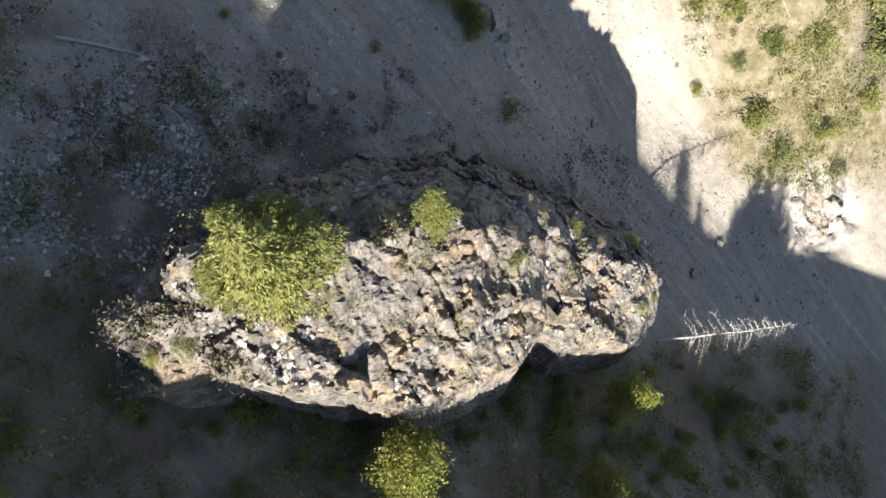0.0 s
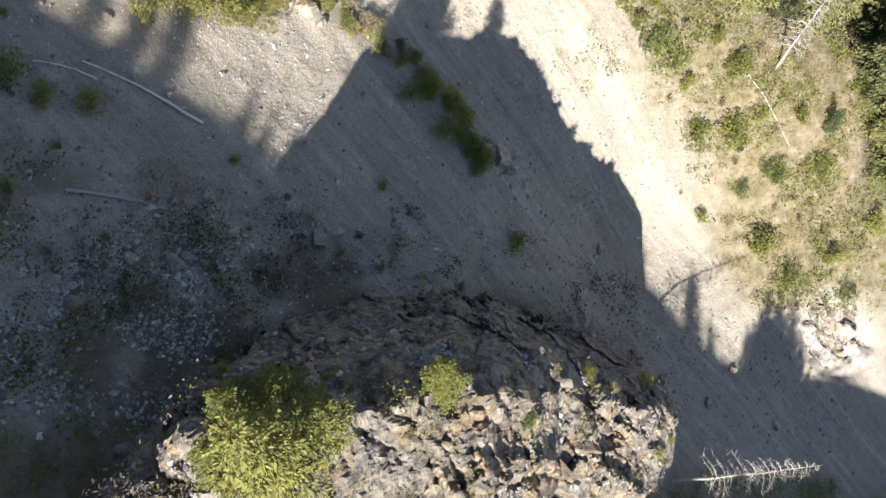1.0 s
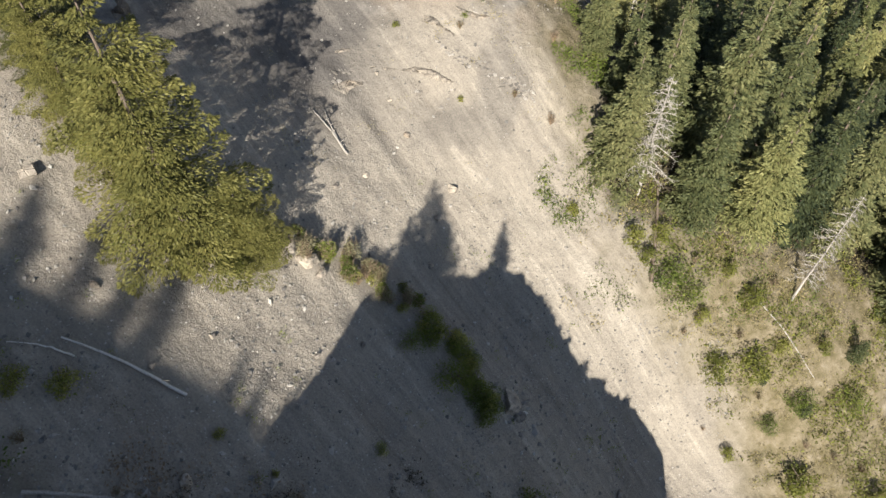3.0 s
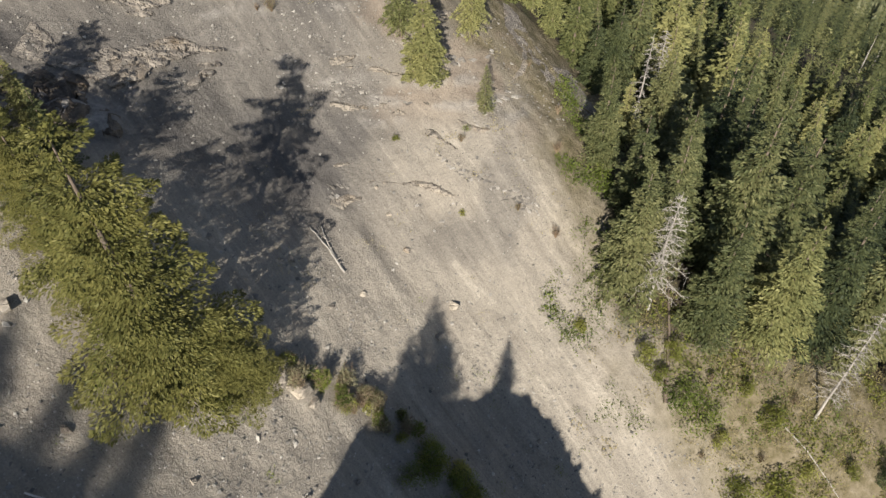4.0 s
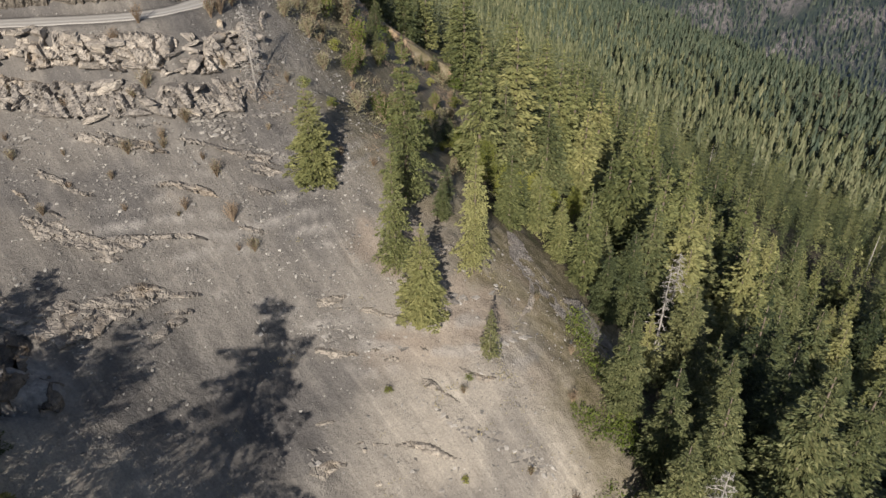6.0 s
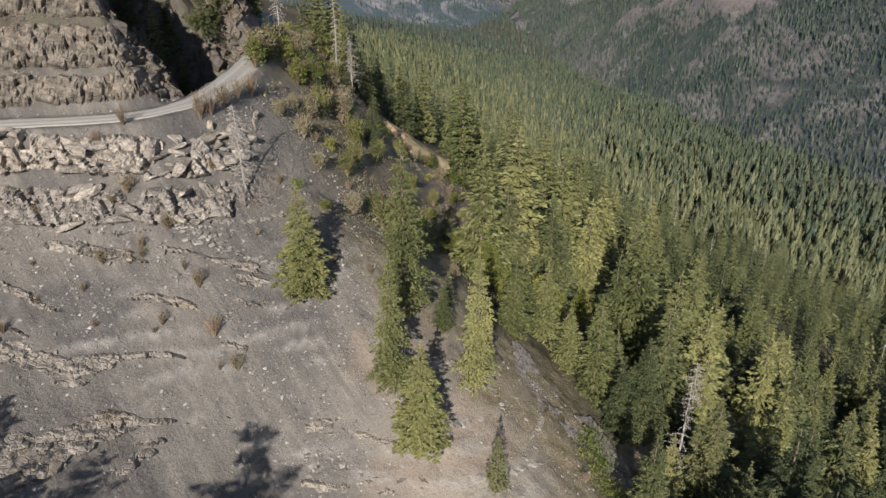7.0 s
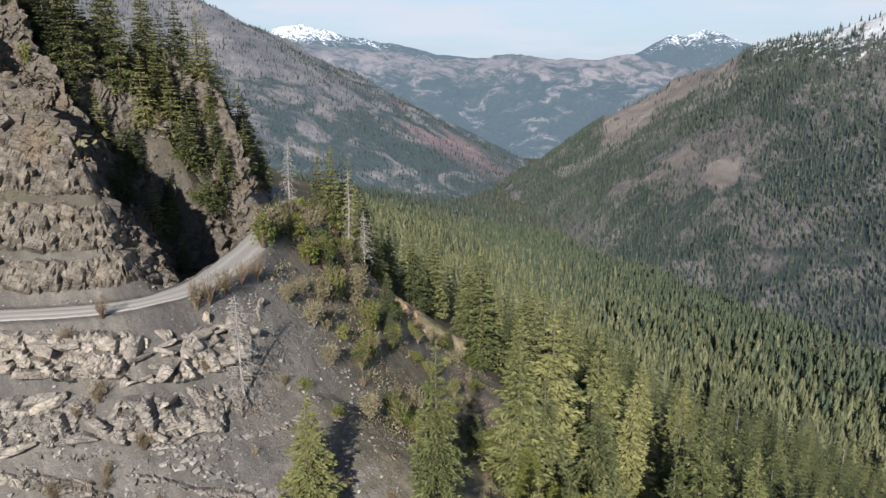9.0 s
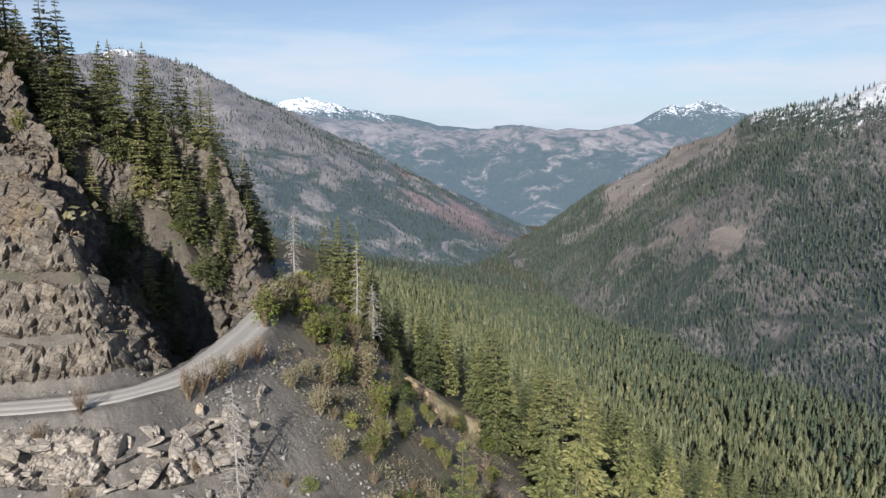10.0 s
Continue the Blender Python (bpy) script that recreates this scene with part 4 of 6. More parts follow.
def bough_crown(rng, h, r, whorls, around, sprays, bare=0.08, droop=0.35, thin=0.0, ragged=0.25, full=0.75, needle=0.42):
    """Whorls of flat drooping boughs, each a fan of many small sprays of needles."""
    out = []
    for i in range(whorls):
        u = bare + (0.985 - bare) * (i + rng.rand() * 0.7) / whorls
        reach = r * (1 - u) ** full * min(1.0, 0.5 + (u - bare) * 5) + 0.15
        for j in range(around if u < 0.8 else max(4, around - 2)):
            if rng.rand() < thin:
                continue
            a = 2 * math.pi * (j + rng.rand() * 0.9) / around + i * 2.4
            length = reach * (1 + ragged * (rng.rand() * 2 - 1.15))
            d, e = np.array([math.cos(a), math.sin(a), 0]), np.array([-math.sin(a), math.cos(a), 0])
            n = int(sprays * (0.6 + 2.1 * length))
            s = 0.10 + 0.92 * rng.rand(n) ** 0.7
            w = length * (0.36 * np.sin(np.pi * np.clip(s, 0, 1) ** 0.8) + 0.07)
            o = (rng.rand(n) * 2 - 1)
            lift, dip = 0.42 * (u - 0.35), droop * (1 - u) + 0.05
            c = d * (length * s)[:, None] + e * (w * o)[:, None]
            c[:, 2] += u * h + length * (lift * s - dip * s * s + 0.14 * np.maximum(0, s - 0.7)) - 0.16 * np.abs(o) * w + 0.05 * rng.randn(n) * (0.4 + length * 0.2)
            along = unit(d * 0.9 + e * (o * 1.1)[:, None] + 0.25 * rng.randn(n, 3) + np.array([0, 0, -0.18]))
            flat = unit(np.cross(along, np.array([0, 0, 1.0]) + 0.45 * rng.randn(n, 3)))
            l = (needle * (0.6 + 0.7 * rng.rand(n)) * min(1.0, 0.45 + 0.3 * length))[:, None]
            out.append(np.stack([c - along * l * 0.5, c + flat * l * 0.24, c + along * l * 0.75, c - flat * l * 0.24], 1))
    for k in range(10):
        a = k * 2.4
        o = np.array([math.cos(a), math.sin(a), 0]) * 0.09
        z = np.array([0, 0, h * (0.95 + 0.006 * k)])
        out.append(np.array([[z - o * 0.4, z + o * 2 + [0, 0, 0.1], z + [0, 0, 0.35], z - o + [0, 0, 0.1]]]))
    v = np.vstack(out).reshape(-1, 3)
    return v, np.arange(len(v)).reshape(-1, 4)


def trunk(rng, h, radius, lean=0.01):
    z = np.linspace(-0.8, h * 0.96, 8)
    p = np.stack([lean * z + 0.03 * rng.randn(8), 0.5 * lean * z + 0.03 * rng.randn(8), z], 1)
    return tube(p, radius * np.linspace(1.15, 0.12, 8), 7)


FIR_LABEL = "tall green fir with drooping boughs on the hillside"


def fir(name, seed, h, r, whorls=26, around=7, sprays=6, needles=None, label=FIR_LABEL, **how):
    rng = np.random.RandomState(seed)
    ob = tagged(new(name), label, "tree")
    part("trunk", mesh_of("trunk", *trunk(rng, h, 0.014 * h + 0.05), M_BARK, flat=False), ob)
    part("crown", mesh_of("crown", *bough_crown(rng, h, r, whorls, around, sprays, **how), needles or M_NEEDLE), ob)
    return ob


def leaf_cloud(rng, lobes, count, size):
    """Small leaves over uneven lobes given as centre and radii; dense outside, open within."""
    out = []
    for cx, cy, cz, rx, ry, rz in lobes:
        n = int(count / len(lobes))
        d = unit(rng.randn(n, 3))
        rad = (0.45 + 0.6 * rng.rand(n) ** 0.5) * (1 + 0.22 * np.sin(5 * d[:, 0] + 3 * d[:, 2] + cx) + 0.18 * np.sin(9 * d[:, 1] - 4 * d[:, 2] + cy))
        c = np.array([cx, cy, cz]) + d * rad[:, None] * np.array([rx, ry, rz])
        a, b = unit(rng.randn(n, 3)), unit(rng.randn(n, 3))
        s = size * (0.5 + rng.rand(n))[:, None]
        out.append(np.stack([c - a * s * 0.5, c + b * s * 0.35, c + a * s * 0.6, c - b * s * 0.35], 1))
    v = np.vstack(out).reshape(-1, 3)
    i = np.arange(len(v)).reshape(-1, 4)
    return v, np.vstack([i[:, [0, 1, 2]], i[:, [0, 2, 3]]])


def quads(v, f):
    """The two triangles of each leaf joined to one face."""
    return v, np.arange(len(v)).reshape(-1, 4)


def limbs(rng, h, spread, count, radius):
    pieces = [tube(np.stack([0.04 * rng.randn(6).cumsum(), 0.04 * rng.randn(6).cumsum(), np.linspace(-0.5, h * 0.8, 6)], 1), radius * np.linspace(1, 0.25, 6), 6)]
    for i in range(count):
        a, u = rng.rand() * 6.28, 0.2 + 0.6 * rng.rand()
        length = spread * (0.5 + 0.5 * rng.rand())
        s = np.linspace(0, 1, 5)
        p = np.stack([math.cos(a) * length * s, math.sin(a) * length * s, u * h * 0.8 + length * (0.9 * s - 0.2 * s * s)], 1) + 0.05 * rng.randn(5, 3) * s[:, None]
        pieces.append(tube(p, radius * 0.45 * np.linspace(1, 0.15, 5), 4))
    return join(pieces)


def broadleaf(name, seed, h, spread, leaves, size, material, label, category="tree", low=0.25, lobes=9):
    rng = np.random.RandomState(seed)
    ob = tagged(new(name), label, category)
    part("trunk" if category == "tree" else "branchwork", mesh_of("branchwork", *limbs(rng, h, spread * 0.8, 9, 0.02 * h + 0.03), M_BARK), ob)
    spots = []
    for i in range(lobes):
        a, u = i * 2.4 + rng.rand(), (i + 0.5) / lobes
        rr = spread * 0.62 * math.sin(math.pi * (0.18 + 0.75 * u)) * (0.55 + 0.5 * rng.rand())
        spots.append((rr * math.cos(a), rr * math.sin(a), h * (low + (1 - low) * 0.85 * u), spread * (0.30 + 0.2 * rng.rand()), spread * (0.30 + 0.2 * rng.rand()), h * (0.10 + 0.08 * rng.rand())))
    part("crown", mesh_of("crown", *quads(*leaf_cloud(rng, spots, leaves, size)), material), ob)
    return ob


def twig_bush(name, seed, h, spread, stems, material, label, leaves=0, leaf=None, size=0.1):
    """A shrub of thin rising stems, bare or in bud."""
    rng = np.random.RandomState(seed)
    ob = tagged(new(name), label, "shrub")
    pieces = []
    for i in range(stems):
        a, out = rng.rand() * 6.28, spread * rng.rand() ** 0.6
        s = np.linspace(0, 1, 4)
        top = h * (0.6 + 0.45 * rng.rand())
        p = np.stack([math.cos(a) * out * s ** 1.3, math.sin(a) * out * s ** 1.3, -0.15 + top * s], 1) + 0.05 * rng.randn(4, 3) * s[:, None]
        pieces.append(tube(p, 0.030 * np.linspace(1, 0.3, 4) * (0.6 + 0.25 * h), 3))
        for _ in range(4):
            k = 0.35 + 0.6 * rng.rand()
            b = np.array([np.interp(k, s, p[:, c]) for c in range(3)])
            e = b + np.array([0.3 * rng.randn(), 0.3 * rng.randn(), 0.25 + 0.3 * rng.rand()]) * h * 0.28
            pieces.append(tube([b, (b + e) / 2, e], 0.016 * np.array([1, 0.7, 0.3]) * (0.6 + 0.25 * h), 3))
    part("branchwork", mesh_of("branchwork", *join(pieces), material), ob)
    if leaves:
        spots = [(spread * 0.4 * math.cos(q), spread * 0.4 * math.sin(q), h * (0.45 + 0.12 * (q % 3)), spread * 0.5, spread * 0.5, h * 0.3) for q in range(6)]
        part("foliage", mesh_of("foliage", *quads(*leaf_cloud(rng, spots, leaves, size)), leaf), ob)
    return ob


def snag(name, seed, h, radius, boughs, reach, label, lean=(0.0, 0.0), low=0.2):
    """A dead tree: bare grey trunk with broken boughs."""
    rng = np.random.RandomState(seed)
    ob = tagged(new(name), label, "dead tree")
    z = np.linspace(-0.6, h, 9)
    p = np.stack([lean[0] * z + 0.05 * rng.randn(9).cumsum(), lean[1] * z + 0.05 * rng.randn(9).cumsum(), z], 1)
    stem = part("trunk", mesh_of("trunk", *tube(p, radius * np.linspace(1, 0.1, 9), 7), M_DEAD, flat=False), ob)
    for i in range(boughs):
        u = low + (0.98 - low) * (i + rng.rand()) / boughs
        base = np.array([np.interp(u * h, z, p[:, c]) for c in range(3)])
        a = i * 2.4 + rng.rand()
        length = reach * (1 - u) ** 0.5 * (0.35 + 0.75 * rng.rand())
        s = np.linspace(0, 1, 6)
        q = base + np.stack([math.cos(a) * length * s, math.sin(a) * length * s, length * (0.25 * s - 1.0 * s * s + 0.45 * s ** 3)], 1) + 0.04 * rng.randn(6, 3) * s[:, None]
        pieces = [tube(q, (0.018 + 0.14 * radius) * np.linspace(1, 0.25, 6), 3)]
        for k in (1, 2, 2, 2, 3, 3, 3, 4, 4, 4, 5, 5):
            e = q[k] + unit(rng.randn(3) * [1, 1, 0.6] + 0.6 * (q[5] - q[0]) / length) * length * 0.34
            pieces.append(tube([q[k], (q[k] + e) / 2 + 0.03 * rng.randn(3), e], 0.017 * np.array([1, 0.7, 0.35]), 3))
        part("bough", mesh_of("bough", *join(pieces), M_DEAD), stem)
    return ob


def put(ob, x, y, size=1.0, turn=0.0, sink=0.1, tip=(0.0, 0.0), z=None, wide=1.0):
    z = stand(x, y) if z is None else z
    return Matrix.LocRotScale((x, y, z - sink), Euler((tip[0], tip[1], turn)), (size * wide, size * wide, size))


class Kit:
    """Some variants of one kind of plant; the first use places the original, later ones copies."""

    def __init__(self, makers, group):
        self.makers, self.group, self.made = makers, group, {}

    def set(self, which, x, y, size=1.0, turn=None, **how):
        which %= len(self.makers)
        turn = (x * 12.9 + y * 78.2) % 6.28 if turn is None else turn
        if which not in self.made:
            ob = self.makers[which]()
            ob["group"] = self.group
            ob.matrix_basis = put(ob, x, y, size, turn, **how)
            self.made[which] = ob
            return ob
        src = self.made[which]
        m = put(src, x, y, size, turn, **how)
        keep = src.matrix_basis.copy()
        src.matrix_basis = Matrix.Identity(4)
        ob = copy_thing(src, m)
        src.matrix_basis = keep
        return ob


# heights are for size 1
def slope_fir(i, sprays, needle, light):
    return fir("fir_tree", 200 + i, 16, (3.3, 3.8, 3.0, 4.1, 3.5, 2.7)[i], (26, 27, 25, 29, 23, 25)[i], 8, sprays, needle=needle, bare=(0.06, 0.1, 0.05, 0.08, 0.14, 0.05)[i], full=0.9,
               droop=(0.35, 0.5, 0.3, 0.42, 0.55, 0.28)[i], thin=(0.05, 0.12, 0.0, 0.08, 0.2, 0.0)[i], ragged=0.42, needles=M_NEEDLE_LIGHT if i in light else M_NEEDLE)


class Stand:
    """Firs of the slope: fine needles on the open slope, coarser ones in the woods beyond."""

    def __init__(self):
        self.fine = Kit([lambda i=i: slope_fir(i, 15, 0.31, (1, 5)) for i in range(6)], "firs on the slope")
        self.coarse = Kit([lambda i=i: slope_fir(i, 6, 0.5, (0, 1, 5)) for i in range(6)], "firs on the slope")

    def set(self, which, x, y, size=1.0, **how):
        return (self.fine if y < 108 else self.coarse).set(which, x, y, size, **how)


FIRS = Stand()
YOUNG = Kit([lambda i=i: fir("young_fir", 220 + i, 5, (1.25, 1.0, 1.5)[i], 18, 7, 8, bare=0.02, droop=0.1, needle=0.26, label="young green fir growing on open ground") for i in range(3)], "young firs")
SPRING = Kit([lambda i=i: broadleaf("leafy_tree", 240 + i, 8, (3.0, 3.4, 2.6)[i], 9500, 0.17, M_LEAF, "rounded leafy tree in fresh yellow-green leaf", lobes=12) for i in range(3)], "leafy trees")
BUSH = Kit([lambda i=i: broadleaf("leafy_shrub", 250 + i, 1.6, (1.2, 1.5, 1.0)[i], 1500, 0.10, (M_LEAF, M_LEAF_DARK, M_LEAF)[i], ("low shrub in bright yellow-green leaf", "low dark green leafy shrub", "small bright green shrub on stony ground")[i], "shrub", 0.12, 7) for i in range(3)], "shrubs")
TWIGS = Kit([lambda i=i: twig_bush("bare_shrub", 260 + i, 3.0, (1.2, 1.5, 1.0)[i], 34, M_TWIG, ("bare brown shrub of thin upright stems", "grey-green shrub in bud with many thin stems", "brown shrub with sparse buds")[i], (0, 420, 160)[i], M_LEAF_GREY, 0.15) for i in range(3)], "bare shrubs")
GREAT = Kit([lambda i=i: fir("great_fir", 246 + i, 29, (6.0, 6.6)[i], 28, 9, 34, needles=M_NEEDLE_OLD, bare=0.05, droop=(0.15, 0.25)[i], thin=0.34, ragged=0.65, full=0.5, needle=0.27,
                              label="great ragged yellow-green fir standing on the rock rib") for i in range(2)], "firs on the rib")
WILLOW = Kit([lambda i=i: twig_bush("budding_shrub", 270 + i, 4.0, (1.1, 1.4)[i], 30, M_TWIG, "tall upright shrub in pale green bud", 900, (M_LEAF_DARK, M_LEAF_GREY)[i], 0.2) for i in range(2)], "tall shrubs")
SNAGS = Kit([lambda i=i: snag("dead_tree", 280 + i, 12, 0.15, (70, 74, 40)[i], (2.6, 2.7, 1.6)[i], "dead silver-grey fir with bare broken boughs") for i in range(3)], "dead trees")

# ---- on and round the rock fin
CREST = Kit([lambda i=i: fir("bushy_fir", 230 + i, 7, (2.9, 2.4)[i], 22, 9, 18, needles=M_NEEDLE_CREST, bare=0.04, droop=0.2, thin=0.14, ragged=0.5, needle=0.24, label="bushy yellow-green fir rooted on the rock fin") for i in range(2)], "firs on the fin")
CREST.set(0, -9.6, 8.8, 1.62, wide=0.62)
CREST.set(1, -11.4, 10.9, 0.85, wide=0.95)
CREST.set(0, -7.8, 10.4, 0.8, wide=0.9)
CREST.set(1, -12.2, 8.6, 0.7)
CREST.set(0, -9.9, 12.2, 0.62)
CREST.set(1, -0.5, 13.4, 0.78, wide=0.75)
for i, (x, y, s) in enumerate([(-17.5, 4.6, 0.7), (-15.5, 5.2, 0.8), (-19.5, 8.5, 0.6), (-14.4, 14.5, 0.8), (5.2, 12.0, 0.75), (8.0, 16.8, 0.8), (11.6, 17.8, 0.9), (14.2, 17.0, 0.8), (16.2, 16.6, 0.7),
                              (19.2, 19.4, 1.1), (-5.4, 4.2, 0.5), (-2.0, 6.4, 0.5), (2.0, 9.0, 0.45), (19.5, 12.2, 0.7), (22.0, 14.0, 0.6), (-8, 14, 0.5)]):
    (TWIGS if i in (2, 5, 7, 8, 11, 12) else BUSH).set(i, x, y, s * (0.55 if i in (2, 5, 7, 8, 11, 12) else 1))
SNAGS.set(1, 25.2, 10.9, 1.22, turn=0.0, tip=(-0.1, 1.3), z=19.0)
# ---- in the shade below the fin
SPRING.set(1, -2.5, -2.2, 2.6, wide=0.46)
SPRING.set(2, 19.8, 4.0, 2.2, wide=0.5)
SPRING.set(0, 15.2, -4.4, 2.2, wide=0.42)
FIRS.set(3, 38.2, 3.9, 0.75, wide=0.8)
FIRS.set(5, 43.0, -2.5, 0.35)
for i, (x, y, s) in enumerate([(-9.8, 0.2, 1.5), (-17.4, 0.5, 1.0), (8.8, 6.4, 1.3), (7.4, 3.3, 1.5), (13, 6, 1.2), (26, 8.0, 1.4), (-11.7, -1.8, 1.1), (-15.5, -4.1, 1.2), (30, -4, 1.5), (12, 0, 1.8),
                              (20, 2, 1.6), (-22, 1.0, 0.9), (34, 6, 1.5), (2, 0, 1.3), (38, 1, 1.5), (-6, -1.5, 1.6)]):
    BUSH.set(i + 1, x, y, s)
for i, (x, y, s) in enumerate([(-12.5, 0.4, 1.0), (-5, 0.2, 1.0), (22, -1, 1.2), (31, 9, 1.0), (40, 6, 1.2), (-24, -3, 0.9)]):
    TWIGS.set(i, x, y, s)

q = np.random.RandomState(74)
for i in range(64):
    BUSH.set(i, q.uniform(-34, 56), q.uniform(-10, 5), 0.7 + 1.2 * q.rand())
# tall trees upslope, behind the fin, whose shadows cross the chute
FIRS.set(4, 24.6, -40.0, 1.3, wide=0.4)
for i, (x, y, h) in enumerate([(36.2, -45.0, 22.0), (38.2, -44.0, 22.5), (40.3, -46.0, 21.0), (42.4, -45.0, 19.0), (34.4, -43.0, 18.0), (37.2, -47.5, 23.0), (33.0, -46.5, 16.0), (39.3, -48.5, 23.0), (44.6, -44.5, 15.0), (35.3, -48.0, 21.0)]):
    FIRS.set(i, x, y, h / 16)
# ---- scree between the fin and the spur
for i, (x, y, s) in enumerate([(8.0, 37.0, 1.5), (-0.1, 47.8, 2.0), (3.1, 44.6, 1.1), (-8.7, 56.1, 0.8), (-28.5, 50.3, 1.0), (-29.4, 37.8, 1.5), (-19.7, 37.0, 0.7), (-6.9, 38.7, 0.7), (-15.3, 34.7, 0.5),
                              (-4.4, 50.6, 1.3), (-2.4, 51.5, 1.1), (1.0, 77.8, 0.5), (-6.5, 84.2, 0.55), (1.6, 85.8, 0.45), (-33, 29, 0.8), (-32.2, 37.3, 1.4), (-34.5, 38.5, 1.6), (14.6, 69.3, 1.1)]):
    BUSH.set(1 if i in (0, 1, 2, 9, 10, 14) else i, x, y, s)
for i, (x, y, s) in enumerate([(-8.9, 32.5, 0.6), (-13.5, 32.8, 0.6), (-27, 26.7, 0.6), (-15.4, 26.6, 0.7), (-27.6, 20.5, 0.7), (3.3, 27.4, 0.7), (-10.5, 30.5, 0.7), (-6.8, 29.8, 0.6), (1.0, 27.8, 0.8),
                              (-20, 26, 0.6), (-23.5, 22.6, 0.8), (-30, 24.5, 0.6), (-18, 30.5, 0.5), (7.6, 26.5, 0.7), (-27.4, 51.6, 0.8), (-22.2, 94.6, 0.8), (-31, 33.5, 0.5), (-25, 31, 0.4)]):
    TWIGS.set(i, x, y, s)
# brush along the low rock rib
RIB = [(-17.6, 55.2), (-15.6, 56.4), (-13.6, 56.3), (-11.8, 56.4), (-10.0, 56.2), (-8.2, 56.1), (-6.4, 55.7), (-4.4, 54.8), (-2.4, 53.8), (-0.4, 52.6), (1.2, 51.2), (2.2, 49.2), (2.8, 47.4), (3.3, 45.8)]
q = np.random.RandomState(76)
for i, (x, y) in enumerate(RIB):
    for k in range(4):
        a, b = x + q.uniform(-1.2, 1.2), y + q.uniform(-1.3, 1.3)
        if i > 7:
            BUSH.set(1 if k else 0, a, b, 0.8 + 0.7 * q.rand())
        else:
            (WILLOW, TWIGS, BUSH, WILLOW)[k].set(i + k, a, b, (0.5 + 0.3 * q.rand()) * (1.3 if k == 2 else 1.0), wide=1.2)
q = np.random.RandomState(72)
for i in range(16):
    BUSH.set(1, q.uniform(-46, -34), q.uniform(40, 56), 0.4 + 0.6 * q.rand())
# tall trees on the rib
GREAT.set(0, -22.8, 52.0, 1.0)
GREAT.set(1, -27.6, 56.2, 0.45, wide=1.2)
GREAT.set(1, -18.8, 53.6, 0.42, wide=1.3)
GREAT.set(0, -31.6, 59.6, 0.5, wide=1.15)
GREAT.set(1, -34.6, 62.5, 0.36, wide=1.2)
GREAT.set(0, -25.2, 54.6, 0.34, wide=1.4)
GREAT.set(1, -38.5, 65.5, 0.36, wide=1.2)
for i, (x, y, s) in enumerate([(-20.6, 51.4, 0.42), (-30.0, 57.0, 0.6), (-17.6, 54.6, 0.36), (-24.6, 52.4, 0.4)]):
    SPRING.set(i, x, y, s, wide=1.2)
FIRS.set(0, -33.2, 66.5, 0.55)
FIRS.set(5, -36.5, 70.0, 0.5)

# ---- the dry bank
for i, (x, y, s) in enumerate([(33.5, 55.3, 1.5), (38.1, 55.7, 1.7), (40.9, 50.0, 1.1), (35.7, 47.1, 1.0), (44.5, 43.6, 1.7), (48.5, 39.6, 1.5), (55.6, 42.4, 1.5), (62.5, 47.9, 1.5), (26.3, 63.0, 1.4), (31.1, 59.7, 1.3),
                              (37.9, 61.9, 1.5), (44.8, 52.4, 1.1), (22.1, 66.2, 1.5), (23.8, 64.6, 1.2), (28.6, 61.6, 1.3), (25.4, 67.0, 1.2), (48, 58, 1.2), (52, 53, 1.3), (42, 57.5, 0.9), (34.8, 64.5, 1.1), (58.5, 38.6, 1.2)]):
    BUSH.set(2 * i, x, y, s * 1.45, wide=1.0 + 0.3 * math.sin(i * 1.9))
for i, (x, y, s) in enumerate([(32.5, 49.8, 0.35), (39.6, 53.0, 0.5), (29.0, 58.5, 0.5), (46, 48, 0.5), (50, 47, 0.5), (36.5, 58.5, 0.6), (54, 46, 0.6), (41, 64, 0.6), (30, 65, 0.6)]):
    TWIGS.set(i, x, y, s)
YOUNG.set(0, 45.5, 51.4, 0.65)
YOUNG.set(1, 40.0, 54.4, 0.5)
YOUNG.set(2, 53.0, 58.0, 0.9)
for i, (x, y, s) in enumerate([(-24.6, 140.4, 1.0), (-24.4, 143.5, 0.9), (-24.6, 137.6, 0.7)]):
    YOUNG.set(i, x, y, s)
SNAGS.set(0, 43.6, 62.8, 1.35, turn=0.0, tip=(-0.3, 0.32))
SNAGS.set(1, 22.9, 71.6, 1.55)
SNAGS.set(2, 25.3, 100.5, 1.35)
SNAGS.set(0, 32.0, 114.0, 1.3)

# ---- the bare spur
for i, x, y, h, w in [(5, -14.6, 100.9, 11.7, 6.0), (1, -4.9, 103.7, 18.5, 7.2), (1, -5.9, 94.9, 15.4, 5.0), (5, -3.1, 90.9, 11.8, 5.8), (1, 2.4, 97.8, 16.4, 5.2), (0, -1.0, 103.3, 6.3, 2.6), (5, 7.5, 111.2, 10.8, 4.9),
                      (1, 12.0, 115.8, 11.6, 5.6), (5, 17.4, 109.3, 15.0, 5.8), (3, 23.0, 107.5, 14.8, 7.6), (1, 19.5, 149.8, 24.0, 10.5), (3, 11.8, 156.0, 23.5, 12.5), (0, 33.5, 136.0, 20.5, 9.5)]:
    FIRS.set(i, x, y, h / 16, wide=w / (h / 16) / (2.0 * (3.3, 3.8, 3.0, 4.1, 3.5, 2.7)[i]))
